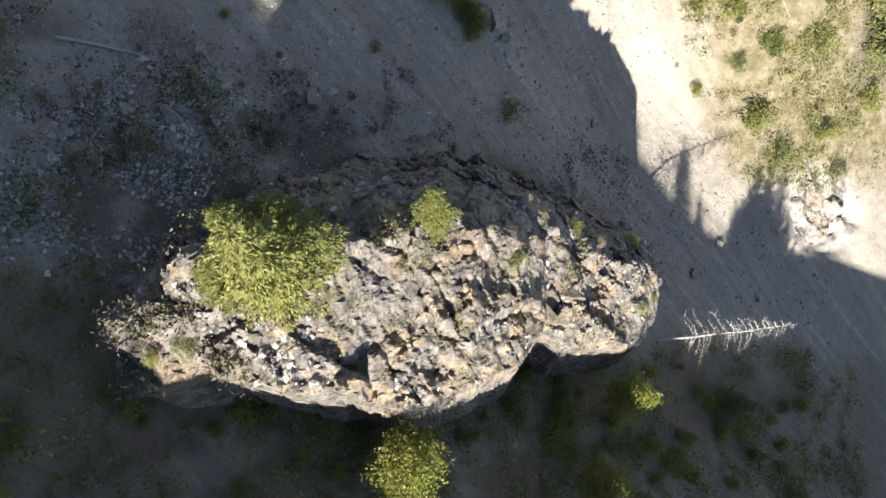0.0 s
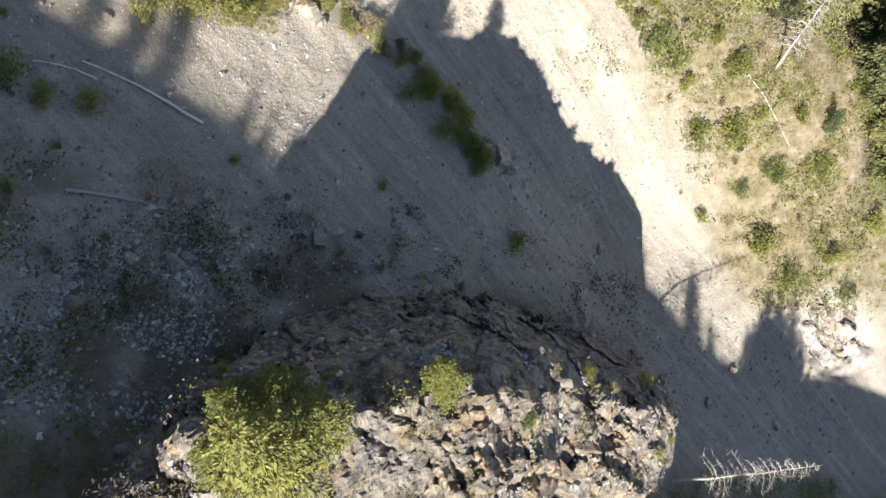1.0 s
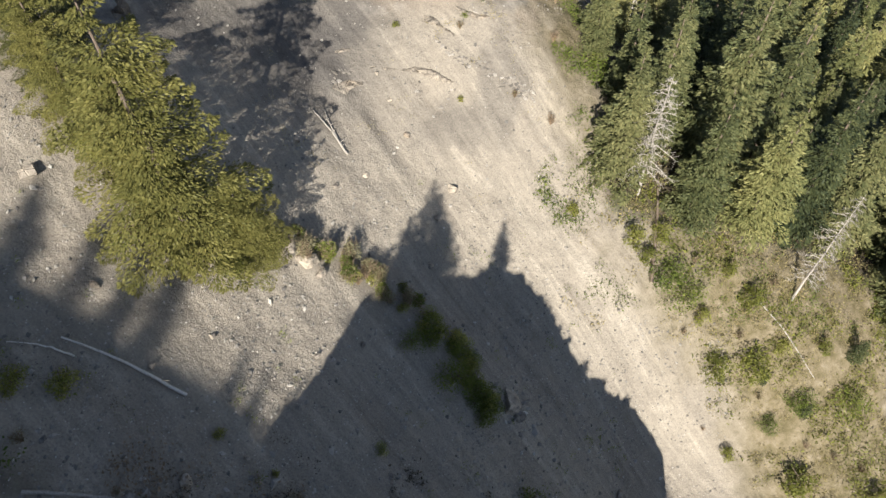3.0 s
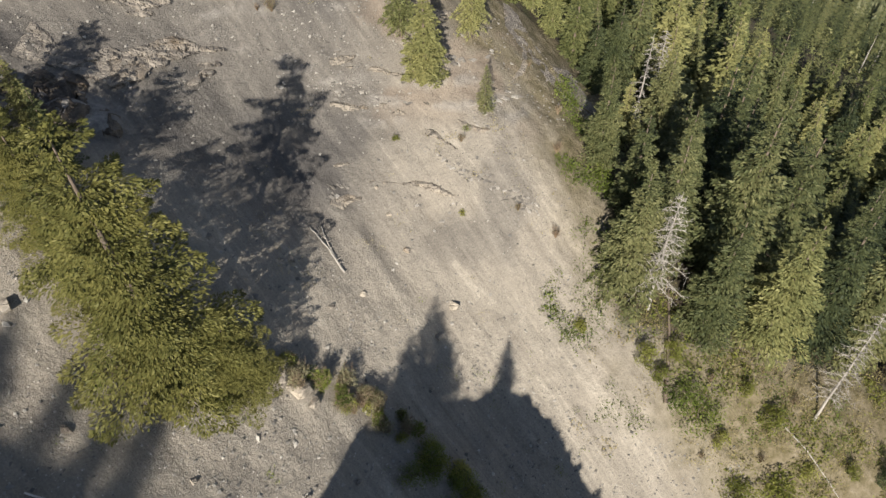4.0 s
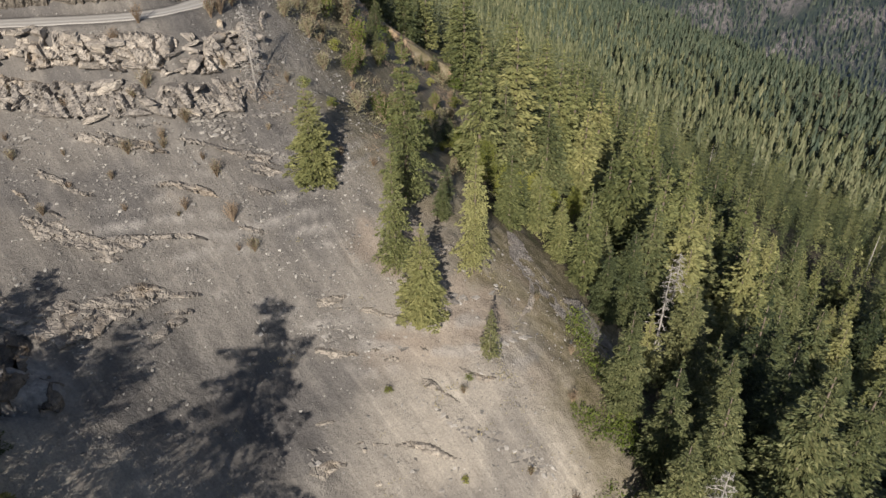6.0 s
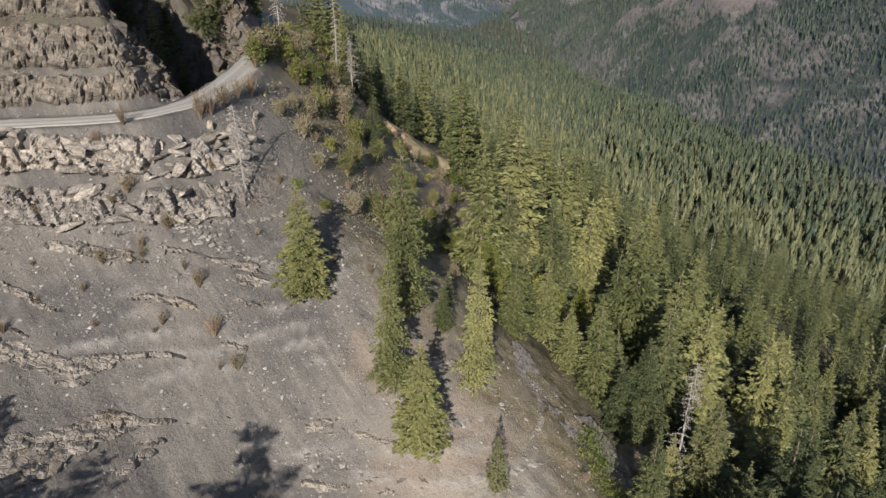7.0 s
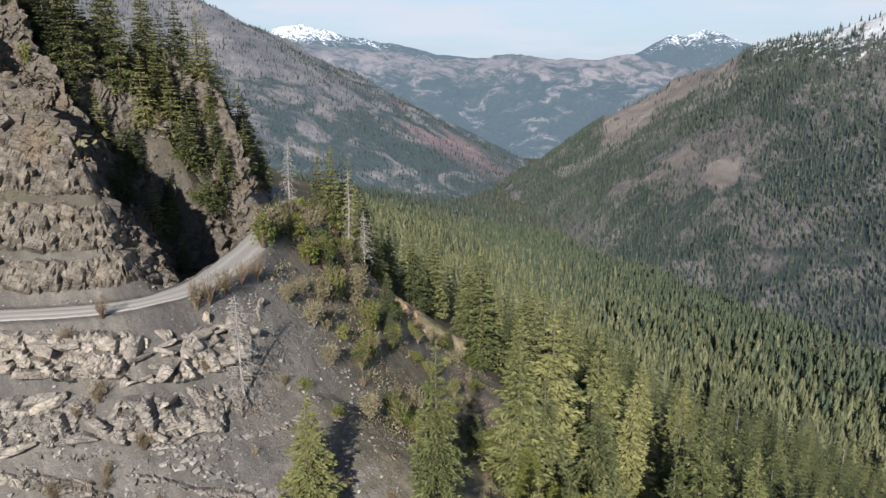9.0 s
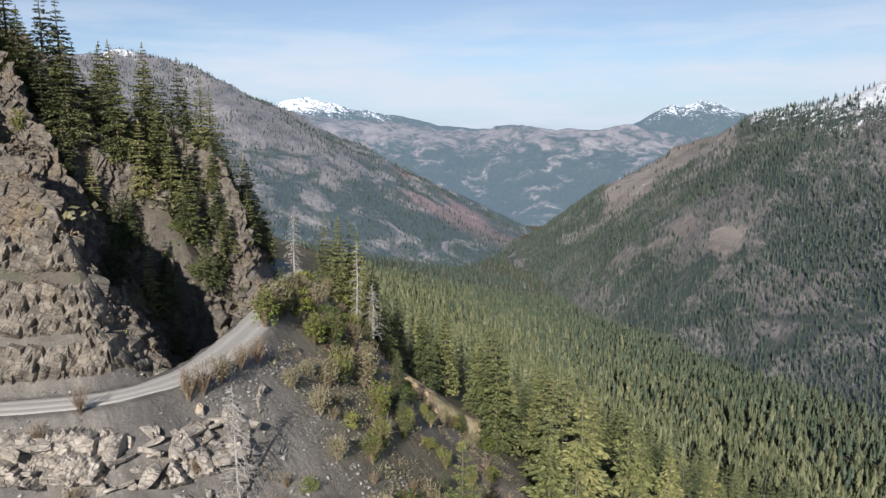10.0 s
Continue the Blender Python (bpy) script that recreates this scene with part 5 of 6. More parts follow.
for i, x, y, h in [(0, 18.3, 88.4, 14.5), (3, 28.0, 98.0, 17.5), (2, 38.2, 103.9, 16.5), (3, 33.3, 78.8, 26.0), (0, 24.5, 78.0, 20.0), (3, 20.0, 73.5, 19.0), (1, 37.5, 70.5, 22.0), (0, 29.5, 70.0, 20.0), (2, 44.5, 72.5, 24.0),
                   (3, 51.0, 74.0, 24.0), (4, 21.5, 82.5, 16.0), (0, 42.0, 110.0, 22.0), (3, 57.5, 118.0, 22.0), (2, 29.0, 91.5, 15.0), (5, 22.5, 95.0, 11.0)]:
    FIRS.set(i, x, y, h / 16, wide=1.0)
for i, (x, y, s) in enumerate([(19.5, 104.5, 0.7), (14.5, 112.0, 0.6), (20.5, 112, 0.7), (9.6, 117, 0.5)]):
    FIRS.set(i, x, y, s, wide=1.1)
for i, (x, y, s) in enumerate([(8.0, 116.5, 0.95), (11.5, 119.0, 1.0), (5.0, 121.5, 0.9), (14.0, 123.0, 0.9), (2.0, 127.5, 0.8), (20, 131, 0.9), (8, 136, 0.8)]):
    SPRING.set(i, x, y, s, wide=0.85)
YOUNG.set(0, 3.8, 88.4, 1.15, wide=0.8)
YOUNG.set(1, -0.4, 108.0, 0.8)
YOUNG.set(2, -3.0, 119.0, 0.9)
for i, (x, y, s) in enumerate([(3.4, 88.6, 0.5), (1.0, 84.5, 0.5), (13.2, 92.5, 0.7), (12.6, 86.5, 0.8), (9.8, 98.0, 0.5), (7.5, 79, 0.6), (12, 77.5, 0.8), (-4.4, 90.8, 0.5), (-24.0, 97.8, 0.9), (-22.1, 95.1, 0.7), (-27.2, 101.2, 0.75),
                              (-33.0, 94.3, 0.5), (-21.4, 92.4, 0.4), (-29.0, 98.4, 0.5), (-12.2, 104.8, 0.6), (-8.8, 105.6, 0.6)]):
    TWIGS.set(i, x, y, s * 0.8)
SNAGS.set(1, -21.4, 108.4, 0.82, wide=1.1)
def nearer(x, y):
    return -4 + 0.93 * (x + 4), 50 + 0.93 * (y - 50)


# shrubs under the road
for i, (x, y, s) in enumerate([(-34.6, 112.2, 0.75), (-33.5, 107.4, 0.7), (-28.0, 117.2, 1.0), (-27.2, 118.6, 1.0), (-26.4, 121.0, 0.9), (-25.6, 124.6, 0.9), (-24.9, 128.2, 1.0)]):
    TWIGS.set(i, *nearer(x, y), s)
for i, (x, y, s) in enumerate([(-24.8, 131.5, 1.0), (-25.2, 135.2, 1.05), (-24.6, 138.6, 0.9), (-18.4, 132.1, 0.8), (-17.6, 136.4, 1.0), (-15.7, 141.5, 1.1), (-13.5, 137.6, 1.1), (-18.2, 125.2, 0.7), (-12.8, 131.0, 0.9),
                              (-16.0, 121.0, 0.6), (-19.6, 142.6, 1.0), (-22.4, 147.5, 1.0), (-13.3, 126.5, 0.8), (-17.8, 149.5, 0.9), (-9.6, 121.5, 0.8), (-11.5, 116.0, 0.7), (-21.0, 138.5, 0.9), (-7.5, 127.0, 0.9), (-10.6, 143.0, 0.8)]):
    WILLOW.set(i, x, y, s * 1.15, wide=1.2)
for i, (x, y, s) in enumerate([(-23.4, 141.0, 2.2), (-21.2, 145.2, 2.1), (-24.2, 150.5, 2.0), (-19.4, 152.2, 1.8), (-15.2, 146.2, 1.5), (-3.0, 138.0, 1.6), (0.5, 133.5, 1.8), (-12.0, 150.5, 1.6), (2.0, 124.0, 1.6), (-14, 112.5, 0.9), (-17.5, 114.5, 0.8)]):
    BUSH.set(i, x, y, s)
for i, (x, y, s) in enumerate([(-25.6, 142.2, 0.9), (-23.0, 155.0, 1.1), (-16.6, 156.5, 0.9), (-6.0, 134.5, 0.8), (-2.0, 128.0, 1.0), (-12.5, 158.0, 1.0)]):
    YOUNG.set(i, x, y, s)
q = np.random.RandomState(73)
for i in range(46):
    x, y = q.uniform(-54, -17), q.uniform(90, 118)
    if -22 < road_gap(np.array([x]), np.array([y]))[0] < -3.2:
        TWIGS.set(i, x, y, 0.22 + 0.4 * q.rand())
for i in range(9):
    WILLOW.set(i, -24.2 - 0.25 * (i % 3), 136.0 + 1.5 * i, 0.7 + 0.2 * (i % 2), wide=1.2)
q = np.random.RandomState(75)
for i in range(70):
    x, y = q.uniform(-24, 3), q.uniform(116, 178)
    if road_gap(np.array([x]), np.array([y]))[0] < -4.5:
        (WILLOW, TWIGS, WILLOW, BUSH, YOUNG)[i % 5].set(i, x, y, (0.45 + 0.5 * q.rand()) * (1.8 if i % 5 == 3 else 1.0), wide=1.15)
# the dark clump at the bend, and its dead trees
for i, (x, y, s) in enumerate([(-23.6, 168.5, 0.95), (-21.0, 170.5, 1.05), (-26.2, 171.0, 0.85), (-18.8, 172.5, 0.9), (-22.6, 174.5, 1.1), (-25.0, 176.0, 1.0), (-17.0, 177.0, 0.8), (-19.8, 167.4, 0.75)]):
    FIRS.set(i, x + 1.5, y, s * 0.98, wide=0.85)
SNAGS.set(0, -27.2, 158.5, 0.85)
SNAGS.set(2, -18.6, 160.5, 1.15)
SNAGS.set(1, -16.4, 163.0, 0.85)

# ---- the slope above the road
for i, (x, y, s) in enumerate([(-66, 160.5, 0.85), (-62.5, 157, 0.75), (-58.5, 155.5, 0.7), (-54.5, 152.5, 0.9), (-52.4, 158, 0.85), (-50.6, 149.6, 0.6), (-43.2, 147.4, 0.62), (-45.0, 157.5, 0.8), (-41.6, 158.5, 0.8),
                              (-47.5, 161, 0.85), (-44.0, 163.5, 0.85), (-39.8, 164.5, 0.8), (-41.5, 169.5, 0.9), (-37.4, 170.5, 0.75), (-45.5, 171, 0.9), (-38.0, 176.0, 0.85), (-35.0, 176.5, 0.7), (-42.0, 179.0, 0.9),
                              (-50.0, 166.5, 0.9), (-55.0, 163.0, 0.9), (-60.0, 166, 0.9), (-48, 177, 0.9), (-36.0, 183.5, 0.8), (-40.0, 187.0, 0.9), (-70.5, 163.0, 0.9), (-57.5, 172, 1.0), (-65, 172, 1.0), (-53.0, 181, 1.0), (-46.0, 186, 1.0)]):
    x, y = nearer(x, y)
    if road_gap(np.array([x]), np.array([y]))[0] > 4.5:
        FIRS.set(i, x, y, s * 0.88, wide=1.0)
for i, (x, y, s) in enumerate([(-36.0, 153.5, 0.5), (-37.6, 157.5, 0.55), (-40.4, 153.0, 0.6), (-40.2, 161.5, 0.7), (-45.5, 152.6, 0.7), (-49.0, 154.5, 0.85), (-57.0, 151.5, 0.8), (-60.5, 153.0, 0.9), (-63.5, 151.0, 0.85), (-66.5, 155.0, 1.0),
                              (-38.5, 159.5, 0.5), (-42.8, 155.5, 0.75), (-53.0, 148.0, 0.6), (-47.6, 148.4, 0.5), (-62.0, 162.0, 1.0), (-44.4, 159.0, 0.75), (-69.0, 158.0, 1.0), (-72.0, 152.0, 0.9), (-42.0, 150.0, 0.45), (-39.0, 166.0, 0.7)]):
    x, y = nearer(x, y)
    if road_gap(np.array([x]), np.array([y]))[0] > 4.5:
        FIRS.set(i + 2, x, y, s * 0.85, wide=1.0)
q = np.random.RandomState(71)
for i in range(70):
    x, y = q.uniform(-62, -33), q.uniform(112, 146)
    if road_gap(np.array([x]), np.array([y]))[0] > 9:
        (TWIGS if i % 3 else BUSH).set(i, x, y, 0.35 + 0.5 * q.rand())
for i, (x, y, s) in enumerate([(-41.0, 134.9, 0.9), (-45.4, 131.5, 1.0), (-37.3, 138.5, 0.7), (-44.0, 123.5, 0.7), (-47.0, 138.0, 0.9), (-50.0, 133.0, 0.8), (-39.5, 141.5, 0.8), (-43.0, 140.5, 0.9), (-52.0, 142.0, 0.9), (-55.0, 138.0, 0.8),
                              (-49.0, 127.5, 0.7), (-36.0, 146.0, 0.6), (-57.5, 146.5, 0.9), (-46.4, 146.0, 0.8), (-59.5, 134.0, 0.9), (-41.2, 129.5, 0.6)]):
    (TWIGS if i % 4 else WILLOW).set(i, *nearer(x, y), s)
for i, (x, y, s) in enumerate([(-53.5, 134.5, 1.1), (-51.0, 129.0, 0.9), (-57.0, 140.5, 1.2), (-46.5, 120.5, 0.7), (-48.8, 141.6, 1.0), (-61.0, 148.5, 1.2), (-38.4, 150.5, 1.0), (-41.0, 152.5, 1.1)]):
    BUSH.set(1, *nearer(x, y), s)
for i, (x, y, s) in enumerate([(-36.5, 138, 0.5), (-39, 142, 0.55), (-34.5, 143.5, 0.5), (-37.5, 147, 0.6), (-33.5, 148.5, 0.5), (-42.5, 137, 0.5), (-31.8, 152.5, 0.55), (-35, 153.5, 0.6), (-31.2, 158, 0.55), (-33.8, 161, 0.6), (-32.6, 165.5, 0.6), (-44, 143, 0.6)]):
    FIRS.set((0, 2, 3)[i % 3], x, y, s * 0.9, wide=1.1)
SNAGS.set(2, -68.0, 152.0, 0.8)
SNAGS.set(0, -71.5, 156.0, 0.7)

# ---- the woods: single trees near, one mass of trees farther down
rng = np.random.RandomState(77)
SPOTS = []
for gx in np.arange(-30, 125, 6.6):
    for gy in np.arange(46, 235, 6.6):
        x, y = gx + rng.uniform(-2.9, 2.9), gy + rng.uniform(-2.9, 2.9)
        if rng.rand() < float(forest(np.array([x]), np.array([y]))[0]) * (0.76 if y > 140 or x > 75 else 0.52) - 0.03 and not (x < 14 and y < 112) and (road_gap(np.array([x]), np.array([y]))[0] < -6 or x > 9) and not (x < 3 and 130 < y < 190):
            SPOTS.append((x, y, rng.rand(), rng.randint(6)))
PLACED = [(o.matrix_basis.translation.x, o.matrix_basis.translation.y) for o in bpy.data.objects if o.name.startswith("fir_tree") and o.parent is None]
SPOTS = [p for p in SPOTS if min(math.hypot(p[0] - a, p[1] - b) for a, b in PLACED) > 4.6]
SPOTS.sort(key=lambda s: math.hypot(s[0] - 10, s[1] - 85))
for x, y, r, w in SPOTS[:230]:
    FIRS.set((1, 5, 0, 3)[w % 4] if y > 108 and w < 5 and x < 24 else (0, 2, 3, 4, 0, 1)[w], x, y, 0.8 + 0.75 * r, wide=0.9 + 0.25 * ((r * 7.3) % 1))
# trees on the ridge behind, which shade the foot of the fin
for i in range(26):
    x, y = -62 + 3.9 * i + rng.uniform(-1.5, 1.5), -73 + rng.uniform(-4, 4)
    FIRS.set(i, x, y, (0.5 + 0.4 * rng.rand()) * (0.66 if x < -36 else 0.3 if x < 16 else 0.1 + 0.75 * ((i * 0.618) % 1) ** 2))


def simple_fir(seed, tiers, sides, h=16.0, r=2.9):
    """A fir for the distance: ragged tiers of hanging boughs."""
    q = np.random.RandomState(seed)
    tri = []
    for i in range(tiers):
        u = 0.05 + 0.95 * i / tiers
        reach = r * (1 - u) ** 0.8
        top = np.array([0, 0, h * min(1.0, u + 1.7 / tiers)])
        for j in range(sides):
            a, b = (2 * math.pi * (j + s + 0.3 * q.rand()) / sides + i * 1.3 for s in (0, 0.95))
            ra, rb = reach * (0.65 + 0.55 * q.rand()), reach * (0.65 + 0.55 * q.rand())
            zz = h * u - reach * 0.35 * q.rand()
            tri.append((top, np.array([ra * math.cos(a), ra * math.sin(a), zz]), np.array([rb * math.cos(b), rb * math.sin(b), zz - 0.3 * q.rand()])))
    v = np.array(tri).reshape(-1, 3)
    return v, np.arange(len(v)).reshape(-1, 3)


def woods(name, label, spots, kinds, material):
    """All trees of a far wood in one mesh. spots: x, y, z, size."""
    spots = np.asarray(spots)
    vs, fs, tones, n = [], [], [], 0
    q = np.random.RandomState(5)
    which = q.randint(len(kinds), size=len(spots))
    for k, (v, f) in enumerate(kinds):
        s = spots[which == k]
        if not len(s):
            continue
        a = q.rand(len(s)) * 6.28
        wide = s[:, 3] * (0.8 + 0.4 * q.rand(len(s)))
        c, d = np.cos(a), np.sin(a)
        out = np.stack([(v[None, :, 0] * c[:, None] - v[None, :, 1] * d[:, None]) * wide[:, None] + s[:, 0:1],
                        (v[None, :, 0] * d[:, None] + v[None, :, 1] * c[:, None]) * wide[:, None] + s[:, 1:2],
                        v[None, :, 2] * s[:, 3:4] + s[:, 2:3]], -1)
        vs.append(out.reshape(-1, 3))
        fs.append((f[None] + (np.arange(len(s)) * len(v))[:, None, None]).reshape(-1, 3) + n)
        n += len(vs[-1])
        tones.append(np.repeat(q.rand(len(s)), len(v)))
    me = mesh_of(name, np.vstack(vs), np.vstack(fs), material)
    tones = np.concatenate(tones)
    paint(me, "tone", tones, tones, tones)
    ob = new(name, me)
    return tagged(ob, label, "forest", kind="stuff")


def scatter(x0, x1, y0, y1, step, chance, seed):
    q = np.random.RandomState(seed)
    gx, gy = (a.ravel() for a in np.meshgrid(np.arange(x0, x1, step), np.arange(y0, y1, step)))
    gx, gy = gx + q.uniform(-0.45, 0.45, len(gx)) * step, gy + q.uniform(-0.45, 0.45, len(gy)) * step
    keep = q.rand(len(gx)) < chance(gx, gy)
    return gx[keep], gy[keep], 0.35 + 0.95 * q.rand(keep.sum()) ** 1.3


rest = np.array([(x, y, 0.8 + 0.45 * r) for x, y, r, w in SPOTS[230:]]).reshape(-1, 3)
MID = [simple_fir(300 + i, 14, 9, r=2.6 + 0.25 * i) for i in range(5)]
mx, my, ms = scatter(-40, 330, 150, 420, 7.2, lambda x, y: np.where((y > 235) | (x > 125), 0.96 - 0.5 * smooth(0.05, 0.35, wob(x, y, 22, 88, 3)), 0) * (x > -0.1 * (y - 170) - 14) * (x < 0.75 * y), 78)
spots = np.vstack([np.stack([rest[:, 0], rest[:, 1], ground_z(rest[:, 0], rest[:, 1]) - 0.3, rest[:, 2]], 1), np.stack([mx, my, ground_z(mx, my) - 0.3, 0.4 + 0.85 * ms], 1)])
close = (spots[:, 1] < 330) & (spots[:, 0] < 0.68 * spots[:, 1])
NEAR = [fir_crown(np.random.RandomState(310 + i), 16, 2.7 + 0.25 * i, 13, 6, 3, thin=0.04, droop=0.4) for i in range(4)]
woods("fir_forest", "dense green fir forest on the slope below the spur", spots[close], NEAR, M_NEEDLE_WOOD)
woods("fir_forest", "dense green fir forest covering the valley side", spots[~close], MID, M_NEEDLE_MID)

# pale leafy growth in the gaps between the firs
LEAFY = [leaf_cloud(np.random.RandomState(330 + i), [(0, 0, 3.2, 1.9, 1.9, 3.0), (0.9, 0.6, 2.0, 1.6, 1.5, 1.8)], 150, 0.75) for i in range(4)]
mx, my, ms = scatter(-20, 420, 118, 640, 8.0, lambda x, y: (0.22 + 0.5 * smooth(0.0, 0.3, wob(x, y, 22, 88, 3))) * (x > -0.1 * (y - 170) + 4) * (x < 0.75 * y) * (forest(x, y) > 0.5), 94)
woods("leafy_wood", "pale green leafy trees scattered through the fir forest", np.stack([mx, my, stand_many(mx, my) - 0.3, 0.5 + 0.8 * ms], 1), LEAFY, M_LEAF_WOOD)

LOW = [simple_fir(320 + i, 6, 6, r=3.4 + 0.2 * i) for i in range(5)]
mx, my, ms = scatter(-160, 1150, 400, 1650, 8.4, lambda x, y: (0.97 - 0.55 * smooth(0.1, 0.35, wob(x, y, 70, 89, 3))) * (x > -0.16 * y + 20) * (x < 0.72 * y) * (mountain_z(x, y, RIGHT_CREST, 0.68, 30, 81) < land(x, y) + 3), 79)
spots = np.stack([mx, my, ground_z(mx, my) - 0.3, 0.35 + 0.75 * ms], 1)
shelf = mx + 30 + 0.5 * (my - 152) + 120 * wob(mx, my, 120, 96, 3) + np.random.RandomState(97).uniform(-170, 170, len(mx)) < 640
woods("fir_forest", "light green fir forest on the lower valley side", spots[shelf], LOW, M_NEEDLE_MID)
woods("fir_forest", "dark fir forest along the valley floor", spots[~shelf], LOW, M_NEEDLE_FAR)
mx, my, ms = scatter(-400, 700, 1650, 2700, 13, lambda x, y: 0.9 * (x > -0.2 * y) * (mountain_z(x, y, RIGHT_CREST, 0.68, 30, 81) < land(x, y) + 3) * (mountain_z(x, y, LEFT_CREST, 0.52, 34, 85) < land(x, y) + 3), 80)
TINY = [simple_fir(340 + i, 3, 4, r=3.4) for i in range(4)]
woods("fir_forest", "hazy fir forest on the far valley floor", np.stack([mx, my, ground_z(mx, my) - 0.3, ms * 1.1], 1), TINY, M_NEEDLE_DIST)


def cover_right(x, y):
    z = mountain_z(x, y, RIGHT_CREST, 0.68, 30, 81)
    thick = 1.0 - 0.55 * smooth(0.1, 0.35, wob(x, y, 150, 83, 4)) - 0.35 * smooth(60, 260, z) - 0.9 * scar(x, y, z)
    return thick * (z > land(x, y)) * (x < 0.75 * y + 40) * (z < 330)


mx, my, ms = scatter(250, 1500, 700, 2650, 7.6, cover_right, 82)
mz = mountain_z(mx, my, RIGHT_CREST, 0.68, 30, 81)
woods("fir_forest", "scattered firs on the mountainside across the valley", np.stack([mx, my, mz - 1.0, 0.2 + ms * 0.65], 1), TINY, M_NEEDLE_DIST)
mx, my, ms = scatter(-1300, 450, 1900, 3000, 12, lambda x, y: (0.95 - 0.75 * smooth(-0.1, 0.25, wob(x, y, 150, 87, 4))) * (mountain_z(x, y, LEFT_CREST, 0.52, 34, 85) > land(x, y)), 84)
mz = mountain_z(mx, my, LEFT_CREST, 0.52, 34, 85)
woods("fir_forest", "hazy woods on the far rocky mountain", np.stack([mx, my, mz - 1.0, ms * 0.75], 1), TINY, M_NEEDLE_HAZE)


# grey standing dead trunks among the far trees
mx, my, ms = scatter(-30, 520, 150, 900, 30, lambda x, y: smooth(0.0, 0.3, wob(x, y, 90, 90, 3)) * (x > -0.1 * (y - 170)) * (x < 0.72 * y) * (y > 170), 91)
POLES = [(np.array([(0.22, 0, 0), (-0.11, 0.19, 0), (-0.11, -0.19, 0), (0.1 * i, 0.1, 15), (0.9, 0.2, 9.5), (-0.8, 0.3, 11.5), (0.1, -0.9, 7.5)]),
          np.array([(0, 1, 3), (1, 2, 3), (2, 0, 3), (0, 1, 4), (1, 2, 5), (2, 0, 6)])) for i in range(2)]
woods("dead_trunks", "grey dead trunks standing among the firs", np.stack([mx, my, stand_many(mx, my) - 0.3, ms], 1), POLES, M_DEAD)

# ---------------------------------------------------------------- stones, logs and rubble
def rock_mesh(name, seed, material, cuts=9, flat=0.7):
    """An angular block: a ball cut by planes."""
    q = np.random.RandomState(seed)
    bm = bmesh.new()
    bmesh.ops.create_cube(bm, size=2.0)
    for _ in range(cuts):
        n = unit(q.randn(3))
        geom = bm.verts[:] + bm.edges[:] + bm.faces[:]
        cut = bmesh.ops.bisect_plane(bm, geom=geom, plane_co=Vector(n * (0.72 + 0.3 * q.rand())), plane_no=Vector(n), clear_outer=True)
        edges = [e for e in cut["geom_cut"] if isinstance(e, bmesh.types.BMEdge)]
        if edges:
            bmesh.ops.edgenet_fill(bm, edges=edges)
    bmesh.ops.scale(bm, vec=(1.0, 0.8, flat), verts=bm.verts)
    bmesh.ops.recalc_face_normals(bm, faces=bm.faces)
    bmesh.ops.bevel(bm, geom=bm.edges[:], offset=0.05, segments=1, affect="EDGES")
    me = bpy.data.meshes.new(name)
    bm.to_mesh(me)
    bm.free()
    me.materials.append(material)
    return me


BLOCKS = [rock_mesh("block", 400 + i, M_PALE, 7 + i % 4, 0.6 + 0.1 * (i % 4)) for i in range(8)]


def boulder(x, y, size, which=0, turn=0.0, label="pale angular boulder lying on the scree", tip=0.0, sink=0.35):
    ob = tagged(new("boulder", BLOCKS[which % 8]), label, "boulder", "boulders on the slope")
    ob.matrix_basis = Matrix.LocRotScale((x, y, stand(x, y) + size * (0.6 - sink)), Euler((tip, 0.3 * tip, turn)), (size, size, size))
    return ob


for i, (x, y, s) in enumerate([(-13.9, 32.1, 1.3), (-12.6, 31.2, 0.9), (-13.2, 33.3, 0.6), (-21.3, 32.7, 0.7), (20.7, 41.5, 0.9), (-22.7, 25.6, 1.0), (-21.6, 26.4, 0.6), (-25.5, 25.3, 0.7), (16.7, 30.2, 1.0), (15.6, 28.8, 0.9),
                              (17.6, 28.2, 0.8), (14.6, 30.0, 0.6), (-19.1, 29.8, 0.7), (-28.0, 20.9, 1.0), (6.5, 47.4, 1.5), (7.4, 46.2, 1.0), (-33.6, 60.0, 0.9), (-34.6, 53.5, 0.8), (-29.6, 46.5, 0.5), (-26.2, 53.8, 0.5), (-0.1, 69.2, 0.75),
                              (-1.6, 66.0, 0.6), (-5.2, 73.5, 0.45), (-9.6, 67.5, 0.45), (-12.6, 64.8, 0.4), (-16.2, 56.2, 1.6), (-14.6, 55.4, 1.3), (-17.8, 57.0, 1.0), (-13.4, 54.6, 0.8), (21.8, 33.4, 0.5), (25.4, 30.6, 0.5), (28.0, 24.5, 0.8),
                              (35, 22, 0.9), (40.0, 27.0, 0.6), (47, 20, 0.9), (24.2, 27.6, 0.7), (-6.0, 36.5, 0.4), (-17.5, 35.5, 0.35), (12.2, 42.6, 0.3), (-2.5, 60.5, 0.35), (1.4, 61.5, 0.3), (-7.2, 76.5, 0.35), (-8.6, 79.0, 0.3),
                              (9.4, 58.0, 0.3), (-21.4, 45.4, 0.4), (-13.2, 46.4, 0.35), (-25.0, 41.2, 0.4), (-9.2, 49.0, 0.4), (-23.2, 66.5, 0.4), (-16.4, 68.0, 0.4), (-20.2, 62.5, 0.45)]):
    boulder(x, y, s * 0.8, i, i * 1.7, tip=0.5 * math.sin(i * 2.1))


